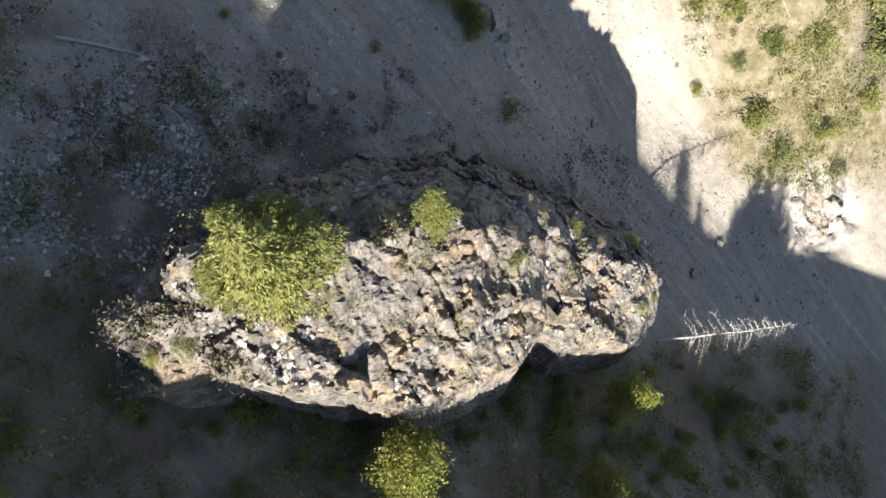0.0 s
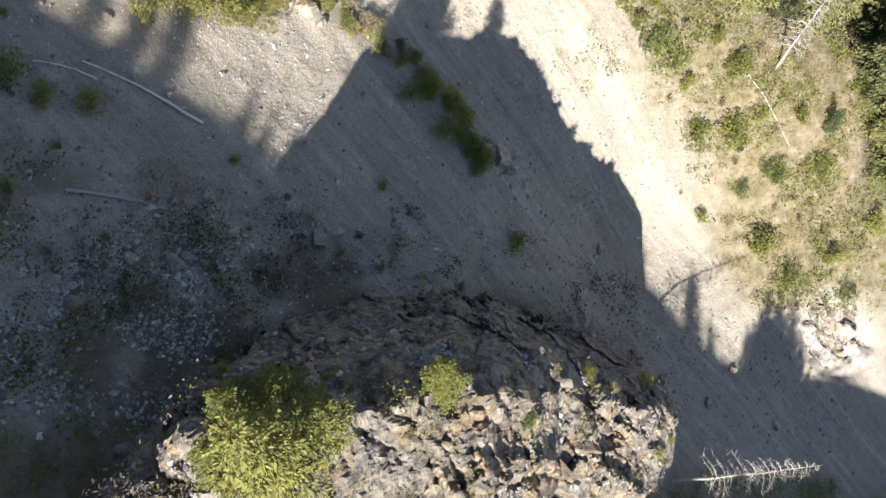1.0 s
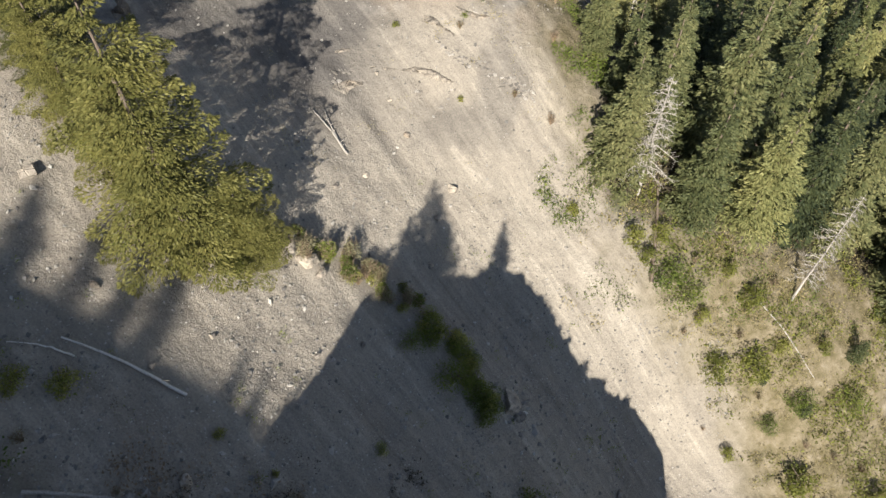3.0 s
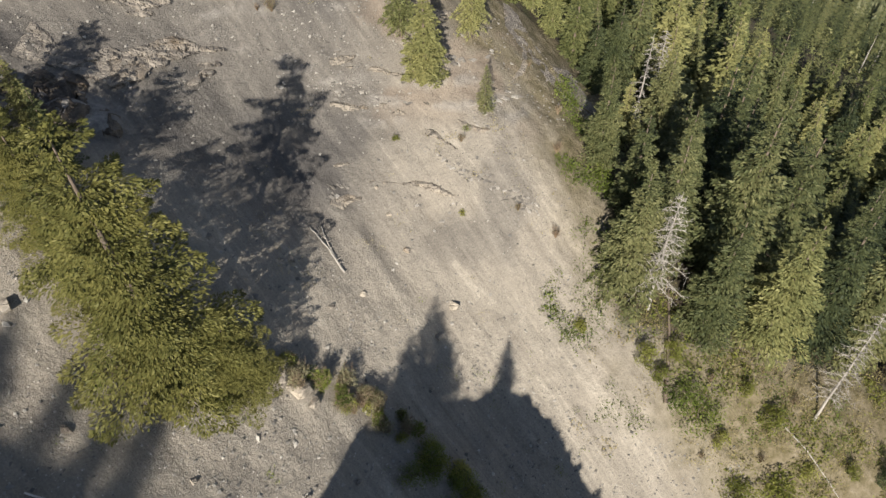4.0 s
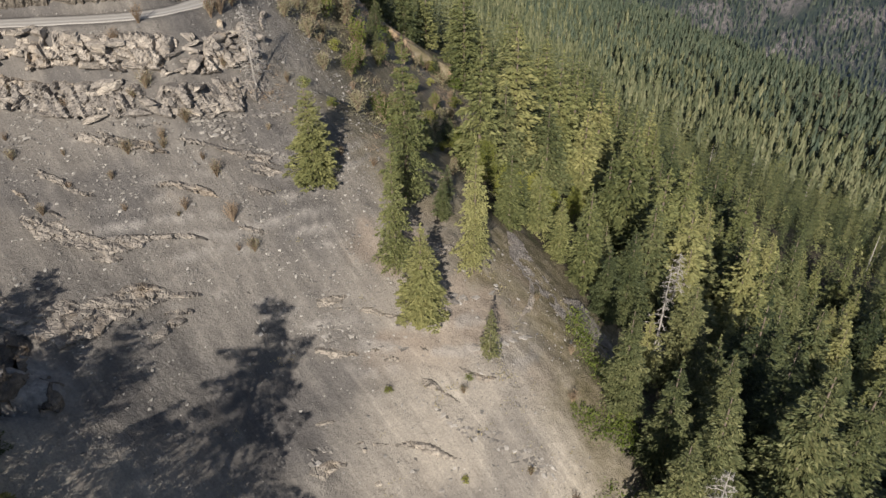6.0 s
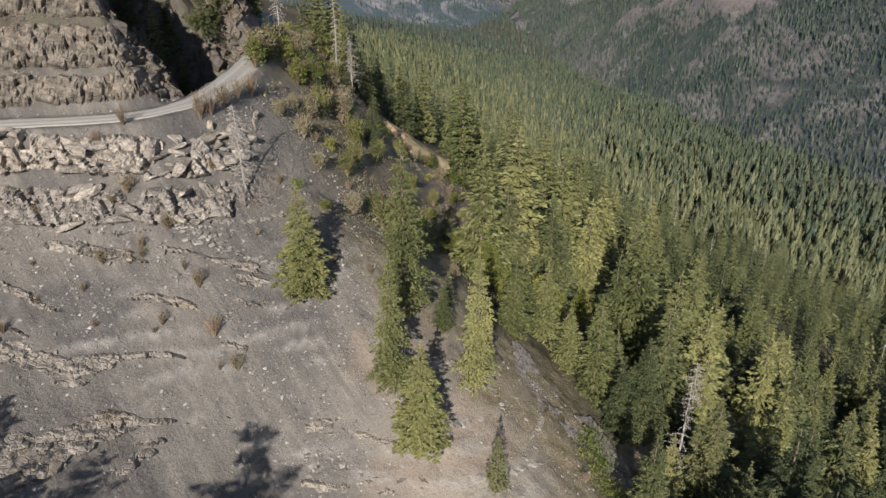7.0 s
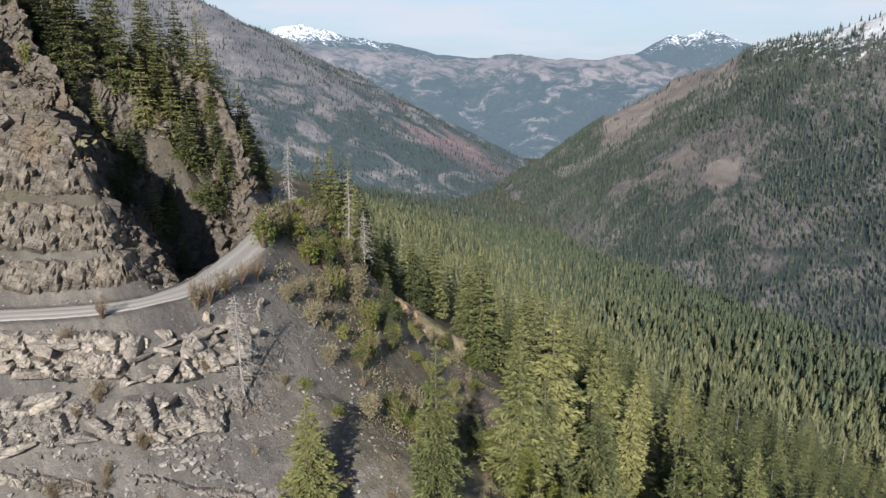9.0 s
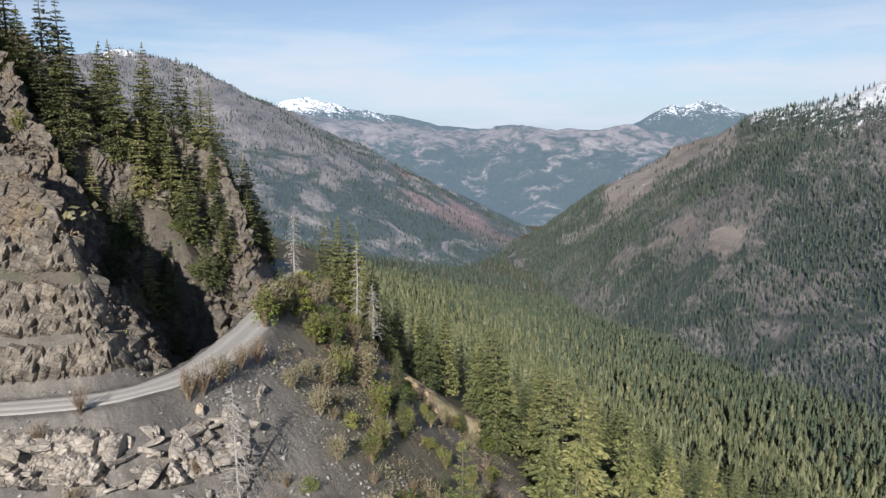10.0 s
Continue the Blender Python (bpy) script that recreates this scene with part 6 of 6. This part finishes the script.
def logpole(name, label, a, b, radius, bend=0.2, seed=0, wood=M_DEAD):
    q = np.random.RandomState(seed)
    s = np.linspace(0, 1, 14)
    p = np.array([a[0] + (b[0] - a[0]) * s, a[1] + (b[1] - a[1]) * s]).T + bend * np.sin(s * 3.1)[:, None] * np.array([[0.4, 0.9]]) + 0.03 * q.randn(14, 2)
    z = ground_z(p[:, 0], p[:, 1])
    z = 0.5 * z + 0.5 * np.interp(s, [0, 0.5, 1], [z[0], z[7], z[-1]]) + radius * 0.8 + 0.12
    ob = tagged(new(name), label, "log")
    part("trunk", mesh_of("trunk", *tube(np.column_stack([p, z]), radius * np.linspace(1.0, 0.45, 14), 7), wood, flat=False), ob)
    for i in range(6):
        k = q.randint(2, 12)
        o = np.append(p[k], z[k])
        part("branch_stub", mesh_of("branch_stub", *tube([o, o + np.array([0.3 * q.randn(), 0.3 * q.randn(), 0.35])], np.array([0.05, 0.02]), 4), M_DEAD), ob)
    return ob


logpole("fallen_log", "bleached white fallen log lying on the scree", (-22.4, 39.6), (-30.6, 41.6), 0.16, 0.25, 1, M_BLEACHED)
logpole("fallen_log", "thin bleached pole beside the white log", (-29.6, 40.4), (-33.4, 40.2), 0.09, 0.3, 2, M_BLEACHED)
logpole("fallen_log", "grey fallen pole lying down the chute", (-11.6, 69.0), (-15.3, 72.6), 0.13, 0.2, 3)
logpole("fallen_log", "thin grey pole beside another in the chute", (-11.9, 69.4), (-14.2, 73.2), 0.10, -0.2, 4)
logpole("fallen_log", "weathered brown log half buried in rubble", (-30.1, 30.0), (-23.2, 30.4), 0.17, 0.3, 5)
logpole("fallen_log", "dead pole lying among shrubs on the dry bank", (39.0, 62.0), (47.0, 55.0), 0.12, 0.4, 6)
logpole("fallen_log", "dark fallen trunk at the edge of the wood", (24.4, 62.5), (25.8, 74.0), 0.28, 0.2, 7, M_BARK)
logpole("fallen_log", "bleached log on the cut bank below the road", (1.5, 141.0), (4.5, 147.5), 0.22, 0.4, 8)


def rubble(name, label, xs, ys, sizes, seed, material=None, base_z=None):
    """Loose angular stones, half sunk."""
    q = np.random.RandomState(seed)
    base = np.array([(1, 0, -.3), (-.5, .85, -.3), (-.5, -.85, -.3), (.45, .6, .45), (.4, -.65, .5), (-.75, .05, .42)])
    tri = np.array([(0, 3, 4), (0, 1, 3), (1, 5, 3), (1, 2, 5), (2, 4, 5), (2, 0, 4), (3, 5, 4)])
    n = len(xs)
    a = q.rand(n) * 6.28
    p = base[None] * (1 + 0.35 * q.randn(n, 6, 1)) * sizes[:, None, None] * np.array([1, 1, 0.8])
    v = np.stack([p[..., 0] * np.cos(a)[:, None] - p[..., 1] * np.sin(a)[:, None] + xs[:, None],
                  p[..., 0] * np.sin(a)[:, None] + p[..., 1] * np.cos(a)[:, None] + ys[:, None],
                  p[..., 2] + ((stand_many(xs, ys) if base_z is None else base_z) + 0.1 * sizes)[:, None]], -1)
    f = tri[None] + (np.arange(n) * 6)[:, None, None]
    return tagged(new(name, mesh_of(name, v.reshape(-1, 3), f.reshape(-1, 3), material or M_STONE)), label, "stones", kind="stuff")


q = np.random.RandomState(91)
sx, sy = q.uniform(-48, 36, 30000), q.uniform(18, 104, 30000)
ok = (forest(sx, sy) < 0.2) & (q.rand(30000) < 1 - 0.55 * smooth(62, 74, sy)) & ~((sx > 14) & (sy > 60))
thick = 0.25 + 0.75 * smooth(-0.1, 0.3, wob(sx, sy, 7, 92, 3))
ok &= q.rand(30000) < thick
sx, sy = sx[ok], sy[ok]
rubble("scree_stones", "loose grey stones strewn over the scree slope", sx, sy, 0.05 + 0.16 * q.rand(len(sx)) ** 4 + 0.05 * q.rand(len(sx)), 93)
sx, sy = q.uniform(-58, -17, 30000), q.uniform(11, 32, 30000)
ok = q.rand(30000) < smooth(32, 25, sy) * smooth(11, 15, sy) * smooth(-0.25, 0.2, wob(sx, sy, 5, 94, 3)) * smooth(-18, -22, sx - 0.3 * (sy - 20))
sx, sy = sx[ok], sy[ok]
rubble("coarse_rubble", "field of coarse grey rubble below the fin", sx, sy, 0.07 + 0.19 * q.rand(len(sx)) ** 2, 95, M_RUBBLE)
sx, sy = q.uniform(22, 62, 2500), q.uniform(14, 40, 2500)
rubble("scree_stones", "loose stones on the shaded chute floor", sx, sy, 0.06 + 0.25 * q.rand(len(sx)) ** 5, 96)

# small stones over the shaded scree
q = np.random.RandomState(391)
sx, sy = q.uniform(-60, 34, 16000), q.uniform(13, 52, 16000)
ok = q.rand(16000) < 0.3 + 0.7 * smooth(-0.15, 0.25, wob(sx, sy, 5, 392, 3))
sx, sy = sx[ok], sy[ok]
rubble("small_stones", "small pale stones over the shaded scree", sx, sy, 0.045 + 0.07 * q.rand(len(sx)) ** 2, 393, M_WHITE)
# white stones scattered through the grey scree
q = np.random.RandomState(191)
sx, sy = q.uniform(-60, 34, 10600), q.uniform(16, 80, 10600)
ok = (forest(sx, sy) < 0.2) & ~((sx > 16) & (sy > 46)) & (q.rand(10600) < 0.25 + 0.75 * smooth(-0.1, 0.3, wob(sx, sy, 6, 192, 3)) * smooth(52, 30, sy) - 0.2 * smooth(50, 60, sy))
sx, sy = sx[ok], sy[ok]
rubble("white_stones", "pale stones strewn through the grey scree", sx, sy, 0.05 + 0.05 * q.rand(len(sx)) + 0.26 * q.rand(len(sx)) ** 7, 193, M_WHITE)
cx, cy, cs = [], [], []
for x, y, n, r in [(-13.6, 32.0, 26, 1.3), (-22.7, 25.8, 24, 1.4), (-26.0, 25.0, 14, 1.0), (-24.5, 30.5, 12, 1.6), (-29.5, 23.0, 30, 2.2), (16.2, 29.4, 22, 1.5), (6.6, 46.8, 50, 1.6), (3.0, 27.0, 16, 1.2), (20.0, 27.5, 18, 1.6), (-33, 26, 26, 2.0)]:
    cx.append(x + r * q.randn(n))
    cy.append(y + 0.7 * r * q.randn(n))
    cs.append(0.12 + 0.5 * q.rand(n) ** 3)
rubble("white_stones", "clusters of broken white rock on the scree", np.concatenate(cx), np.concatenate(cy), np.concatenate(cs), 194, M_WHITE)
# loose pieces on the fin
sx, sy = q.uniform(-24, 23, 14000), q.uniform(2, 22, 14000)
sz = fin_height(sx, sy)
dz = np.abs(fin_height(sx + 0.4, sy) - sz) + np.abs(fin_height(sx, sy + 0.4) - sz)
ok = (sz > land(sx, sy) + 1.0) & (dz < 0.75) & (wob(sx, sy, 4, 195, 3) > -0.1)
rubble("loose_stones", "broken grey stones lying on the rock fin", sx[ok], sy[ok], (0.06 + 0.22 * q.rand(14000) ** 3)[ok], 196, M_RUBBLE, sz[ok] - 0.03)
ok = (sz > land(sx, sy) + 1.0) & (dz < 0.7) & (wob(sx, sy, 3, 197, 3) > 0.1) & (np.arange(14000) < 5600)
FIN_TUFTS = sx[ok], sy[ok], sz[ok]


# thin strata of pale bedrock that follow the contours of the bare face
def strata(name, label, x0, x1, levels, dip, seed, cover, chop=0.3):
    """Broken rows of flat blocks along the contours, one row to a stratum."""
    q = np.random.RandomState(seed)
    ys = np.arange(72, 116, 0.16)
    base = np.array([(-1, -1, -1), (1, -1, -1), (1, 1, -1), (-1, 1, -1), (-1, -1, 1), (1, -1, 1), (1, 1, 1), (-1, 1, 1)]) * 0.5
    box = np.array([(4, 5, 6, 7), (0, 1, 5, 4), (1, 2, 6, 5), (3, 0, 4, 7)])
    rows = []
    xs = np.arange(x0, x1, 0.2)
    gx, gy = np.meshgrid(xs, ys)
    height = ground_z(gx.ravel(), gy.ravel()).reshape(gx.shape)
    for z0, thick in levels:
        here = wob(xs, np.full(len(xs), z0 * 3.7), 4.5, seed + 1, 3)
        x = x0
        while x < x1 - 0.6:
            size = 0.14 + 0.5 * q.rand() ** 2
            k = min(int((x - x0) / 0.2), len(xs) - 1)
            if here[k] > cover(x, z0) and q.rand() > chop:
                zc = z0 - dip * x + 0.45 * math.sin(0.35 * x + z0) + 0.05 * q.randn()
                j = int(np.argmax(height[:, k] > zc))
                if j > 5 and road_gap(np.array([x]), ys[j:j + 1])[0] < -5:
                    k2 = min(k + 4, len(xs) - 1)
                    j2 = int(np.argmax(height[:, k2] > zc))
                    turn = math.atan2(ys[j2] - ys[j], 0.8) if abs(j2 - j) < 40 else 0.0
                    rows.append((x, ys[j], zc, size, thick * q.uniform(0.6, 1.1), turn + 0.06 * q.randn()))
            x += 0.75 * size * (0.8 + 0.4 * q.rand())
    r = np.array(rows)
    n = len(r)
    p = base[None] * (1 + 0.3 * q.randn(n, 8, 3)) * np.stack([r[:, 3] * 1.1, np.full(n, 1.1), r[:, 4]], 1)[:, None]
    c, s = np.cos(r[:, 5])[:, None], np.sin(r[:, 5])[:, None]
    v = np.stack([p[..., 0] * c - p[..., 1] * s + r[:, 0:1], p[..., 0] * s + p[..., 1] * c + r[:, 1:2] + 0.36, p[..., 2] + r[:, 2:3] + 0.1 * p[..., 1]], -1)
    f = box[None] + (np.arange(n) * 8)[:, None, None]
    return tagged(new(name, mesh_of(name, v.reshape(-1, 3), f.reshape(-1, 4), M_STRATA)), label, "rock strata", kind="stuff")


q = np.random.RandomState(98)
levels = [(z, 0.10 + 0.12 * q.rand() ** 2) for z in np.arange(49.0, 75.0, 0.42) + 0.12 * q.randn(62)]
strata("rock_strata", "thin broken strata of pale bedrock across the grey face", -47, -12, [(z - 8.6, t) for z, t in levels], 0.33, 301, lambda x, z: 0.2 + 0.2 * smooth(-26, -16, x) + 0.25 * smooth(62, 56, z + 0.33 * x + 8.6))
strata("rock_strata", "thin ribs of pale bedrock across the bare spur", -14, 12, [(z, 0.08 + 0.08 * q.rand()) for z in np.arange(44.5, 58.5, 0.5)], 0.2, 321, lambda x, z: 0.3 + 0.15 * (z > 54))
# rubble on the benches below and above the road
sx, sy = q.uniform(-60, -8, 24000), q.uniform(88, 130, 24000)
gap = road_gap(sx, sy)
ok = ((gap < -2.6) | ((gap > 2.4) & (gap < 5))) & (q.rand(24000) < 0.25 + 0.75 * smooth(-0.1, 0.25, wob(sx, sy, 4, 198, 3)))
sx, sy = sx[ok], sy[ok]
rubble("bench_rubble", "angular pale rubble on the benches beside the road", sx, sy, 0.04 + 0.2 * q.rand(len(sx)) ** 4, 199, M_STONE)

# pale blocks of the ledge below the road, each one a piece
ledge = tagged(new("block_ledge"), "band of big pale jointed rock blocks below the road", "rock ledge")
q = np.random.RandomState(97)
for row, (zc, size) in enumerate([(77.4, 0.85), (74.6, 0.6)]):
    for k in range(24):
        x = -58 + 1.42 * k + q.uniform(-0.4, 0.4)
        if q.rand() < 0.14 or x > -24 - 2 * row:
            continue
        ys = np.arange(94, 118, 0.25)
        zs = ground_z(np.full(len(ys), x), ys)
        if not (zs < zc).any() or not (zs > zc).any():
            continue
        y = float(ys[np.argmax(zs > zc)]) + q.uniform(0.0, 0.3)
        s = size * q.uniform(0.5, 1.05)
        b = part("block", BLOCKS[q.randint(8)], ledge)
        b.matrix_basis = Matrix.LocRotScale((x, y - 0.2, zc + q.uniform(-0.3, 0.3)), Euler((q.uniform(-0.4, 0.4), q.uniform(-0.4, 0.4), q.uniform(-0.6, 0.6))), (s * q.uniform(0.6, 1.0), s * 0.8, s * q.uniform(0.8, 1.35)))


# broken blocks that stand out of the larger outcrops
def blocks_on(rock, material, spots, seed, low, high, sink, tilt=0.5, flat=1.0):
    """Angular blocks as pieces of an outcrop. spots: x, y, z."""
    q = np.random.RandomState(seed)
    kinds = [rock_mesh("block", seed + i, material, 7 + i % 4, 0.55 + 0.12 * i) for i in range(5)]
    for x, y, z in spots:
        b = part("block", kinds[q.randint(5)], rock)
        s = low + (high - low) * q.rand() ** 2
        b.matrix_basis = Matrix.LocRotScale((x, y, z - sink * s), Euler((q.uniform(-tilt, tilt), q.uniform(-tilt, tilt), q.uniform(0, 6.28))), (s * q.uniform(0.8, 1.5) / flat, s * q.uniform(0.6, 1.0), s * flat * q.uniform(0.7, 1.2)))


q = np.random.RandomState(611)
sx, sy = q.uniform(-23, 22, 420), q.uniform(3, 20, 420)
sz = fin_height(sx, sy)
ok = (sz > land(sx, sy) + 3.0) & (wob(sx, sy, 4, 612, 3) > -0.15)
blocks_on(FIN, M_FIN, list(zip(sx[ok], sy[ok], sz[ok]))[:70], 620, 0.25, 0.8, 0.3, 0.3, 0.7)
sx, sy = q.uniform(-62, -29, 700), q.uniform(108, 128, 700)
sz, rock, gap = ground_parts(sx, sy)
ok = (gap > 3.4) & (gap < 15) & (wob(sx, sy, 4, 613, 3) > -0.1)
blocks_on(CLIFF, M_CLIFF, list(zip(sx[ok], sy[ok] - 0.4, sz[ok] + 0.4))[:140], 630, 0.3, 1.0, 0.0)
sx, sy = q.uniform(-60, -28, 600), q.uniform(118, 160, 600)
sz, rock, gap = ground_parts(sx, sy)
ok = (gap > 3.6) & (gap < 26)
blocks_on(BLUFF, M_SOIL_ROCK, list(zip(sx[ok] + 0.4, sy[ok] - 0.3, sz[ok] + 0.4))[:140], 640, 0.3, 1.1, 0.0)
for rock_band, low_z, high_z, seed in ((LEDGE_HIGH, 76.0, 79.0, 650), (LEDGE_LOW, 72.9, 75.2, 660)):
    sx, sy = q.uniform(-56, -22, 2400), q.uniform(94, 116, 2400)
    sz, rock, gap = ground_parts(sx, sy)
    level = sz + 0.12 * (sx + 40)
    ok = (gap < -2.0) & (level > low_z) & (level < high_z)
    blocks_on(rock_band, M_PALE, list(zip(sx[ok], sy[ok] - 0.5, sz[ok] + 0.2))[:60], seed, 0.3, 0.9, 0.0, 0.25, 0.6)


# ---------------------------------------------------------------- low growth
def undergrowth(name, label, xs, ys, sizes, leaves, material, seed, spread=0.8, base=None):
    """Low tufts: a few blades or leaves each."""
    q = np.random.RandomState(seed)
    n = len(xs)
    base = stand_many(xs, ys) if base is None else base
    d = q.randn(n, leaves, 3) * np.array([spread, spread, 0.35]) * sizes[:, None, None]
    d[..., 2] = np.abs(d[..., 2]) + 0.05
    c = d + np.stack([xs, ys, base], 1)[:, None]
    a = unit(q.randn(n, leaves, 3) + np.array([0, 0, 0.6])) * (0.20 * sizes[:, None, None] * (0.5 + q.rand(n, leaves, 1)))
    b = unit(q.randn(n, leaves, 3)) * (0.11 * sizes[:, None, None] * (0.5 + q.rand(n, leaves, 1)))
    v = np.stack([c - a, c + b, c + a, c - b], 2).reshape(-1, 3)
    ob = new(name, mesh_of(name, v, np.arange(len(v)).reshape(-1, 4), material))
    return tagged(ob, label, "undergrowth", kind="stuff")


def patchy(n, x0, x1, y0, y1, seed, scale, level, extra=None):
    q = np.random.RandomState(seed)
    xs, ys = q.uniform(x0, x1, n), q.uniform(y0, y1, n)
    ok = q.rand(n) < smooth(level, level + 0.3, wob(xs, ys, scale, seed + 1, 3))
    if extra is not None:
        ok &= extra(xs, ys)
    return xs[ok], ys[ok], 0.25 + 0.5 * q.rand(ok.sum())


undergrowth("dry_grass", "tufts of dry grass and moss on the rock fin", FIN_TUFTS[0], FIN_TUFTS[1], np.full(len(FIN_TUFTS[0]), 0.34), 14, M_GRASS, 533, base=FIN_TUFTS[2] - 0.04)
west = FIN_TUFTS[0] < -9
undergrowth("undergrowth", "dark leafless scrub on the west end of the fin", FIN_TUFTS[0][west], FIN_TUFTS[1][west], np.full(west.sum(), 0.8), 16, M_BRUSH, 535, base=FIN_TUFTS[2][west] - 0.04)
undergrowth("undergrowth", "small green plants on the rock fin", FIN_TUFTS[0][::3], FIN_TUFTS[1][::3], np.full(len(FIN_TUFTS[0][::3]), 0.5), 14, M_LEAF, 534, base=FIN_TUFTS[2][::3] - 0.04)
xs, ys, sz = patchy(3600, -34, 66, -9, 13, 501, 5, -0.25)
undergrowth("undergrowth", "green undergrowth in the shade below the fin", xs, ys, sz * 1.5, 24, M_LEAF_DARK, 502)
xs, ys, sz = patchy(2600, -34, 66, -11, 13, 503, 4, 0.0)
undergrowth("undergrowth", "bright leafy sprigs in the shade below the fin", xs, ys, sz * 1.6, 20, M_LEAF, 504)
xs, ys, sz = patchy(3600, -42, 25, 14, 34, 505, 4, -0.08, lambda x, y: y < 31 - 0.12 * (x + 20))
undergrowth("undergrowth", "dark low scrub along the foot of the fin", xs, ys, sz * 1.4, 20, M_LEAF_DARK, 506)
xs, ys, sz = patchy(2600, -42, 25, 14, 38, 531, 4.5, -0.02, lambda x, y: y < 35 - 0.12 * (x + 20))
undergrowth("undergrowth", "brown leafless scrub along the foot of the fin", xs, ys, sz * 1.2, 18, M_TWIG, 532)
xs, ys, sz = patchy(2600, 22, 66, 36, 72, 507, 3.5, -0.15, lambda x, y: (x - 22) * 0.8 + (y - 66) * 0.55 > 1)
undergrowth("dry_grass", "dry grass and low plants on the sunny bank", xs, ys, sz, 20, M_GRASS, 508)
xs, ys, sz = patchy(4200, 22, 68, 36, 74, 509, 5, -0.05, lambda x, y: (x - 22) * 0.8 + (y - 66) * 0.55 > 2)
undergrowth("undergrowth", "yellow-green low shrubs on the sunny bank", xs, ys, sz * 1.5, 22, M_LEAF, 510)
xs, ys, sz = patchy(2600, 8, 20, 68, 100, 511, 4, 0.05, lambda x, y: x > 12.5 + 4 * wob(x, y, 7, 530, 3))
undergrowth("undergrowth", "green brush along the edge of the wood", xs, ys, sz * 1.2, 20, M_LEAF_DARK, 512)
xs, ys, sz = patchy(2200, -26, 6, 112, 172, 513, 5, 0.0, lambda x, y: (road_gap(x, y) < -3.5) & ((x > -12) | (y > 124)))
undergrowth("undergrowth", "mixed green brush below the bend of the road", xs, ys, sz * 1.1, 24, M_LEAF_GREY, 514)
xs, ys, sz = patchy(2200, -26, 6, 106, 172, 515, 4, 0.05, lambda x, y: road_gap(x, y) < -3.5)
undergrowth("undergrowth", "brown twiggy brush below the bend of the road", xs, ys, sz * 0.9, 24, M_TWIG, 516)
xs, ys, sz = patchy(3600, -75, -30, 114, 160, 517, 5, -0.2, lambda x, y: road_gap(x, y) > 5)
undergrowth("undergrowth", "brown brush on the slope above the road", xs, ys, sz * 1.0, 20, M_TWIG, 518)
xs, ys, sz = patchy(2200, -75, -30, 118, 190, 519, 6, 0.1, lambda x, y: road_gap(x, y) > 5)
undergrowth("undergrowth", "green brush on the slope above the road", xs, ys, sz * 1.5, 20, M_LEAF_DARK, 520)
xs, ys, sz = patchy(900, -20, 14, 66, 104, 521, 4, 0.2)
undergrowth("dry_grass", "sparse dry tufts on the bare face", xs, ys, sz * 0.8, 16, M_GRASS, 522)
xs, ys, sz = patchy(1500, -46, 26, 16, 38, 551, 3.5, 0.08)
undergrowth("undergrowth", "dark brown leafless mats on the shaded scree", xs, ys, sz * 1.3, 30, M_BRUSH, 552, 0.7)
xs, ys, sz = patchy(900, -46, 22, 24, 58, 553, 3.0, 0.12)
undergrowth("undergrowth", "low green plants on the shaded scree", xs, ys, sz * 0.9, 26, M_LEAF_DARK, 554, 0.6)
xs, ys, sz = patchy(700, -40, 20, 30, 70, 523, 4, 0.25)
undergrowth("undergrowth", "sparse green plants on the scree", xs, ys, sz * 0.8, 16, M_LEAF_DARK, 524)
xs, ys, sz = patchy(3200, 14, 66, 60, 80, 525, 4, -0.15)
undergrowth("undergrowth", "low green growth under the edge of the wood", xs, ys, sz * 1.1, 16, M_LEAF_DARK, 526)
xs, ys, sz = patchy(2600, 14, 66, 58, 78, 527, 3, -0.05)
undergrowth("dry_grass", "dry grass under the edge of the wood", xs, ys, sz, 16, M_GRASS, 528)

xs, ys, sz = patchy(420, -75, -34, 114, 190, 541, 6, -0.1, lambda x, y: road_gap(x, y) > 6)
undergrowth("undergrowth", "tangled leafless brush on the slope above the road", xs, ys, sz * 3.0, 46, M_BRUSH, 542, 0.5)
xs, ys, sz = patchy(160, -75, -34, 114, 190, 543, 7, 0.05, lambda x, y: road_gap(x, y) > 6)
undergrowth("undergrowth", "grey-green budding brush on the slope above the road", xs, ys, sz * 3.0, 46, M_LEAF_GREY, 544, 0.5)
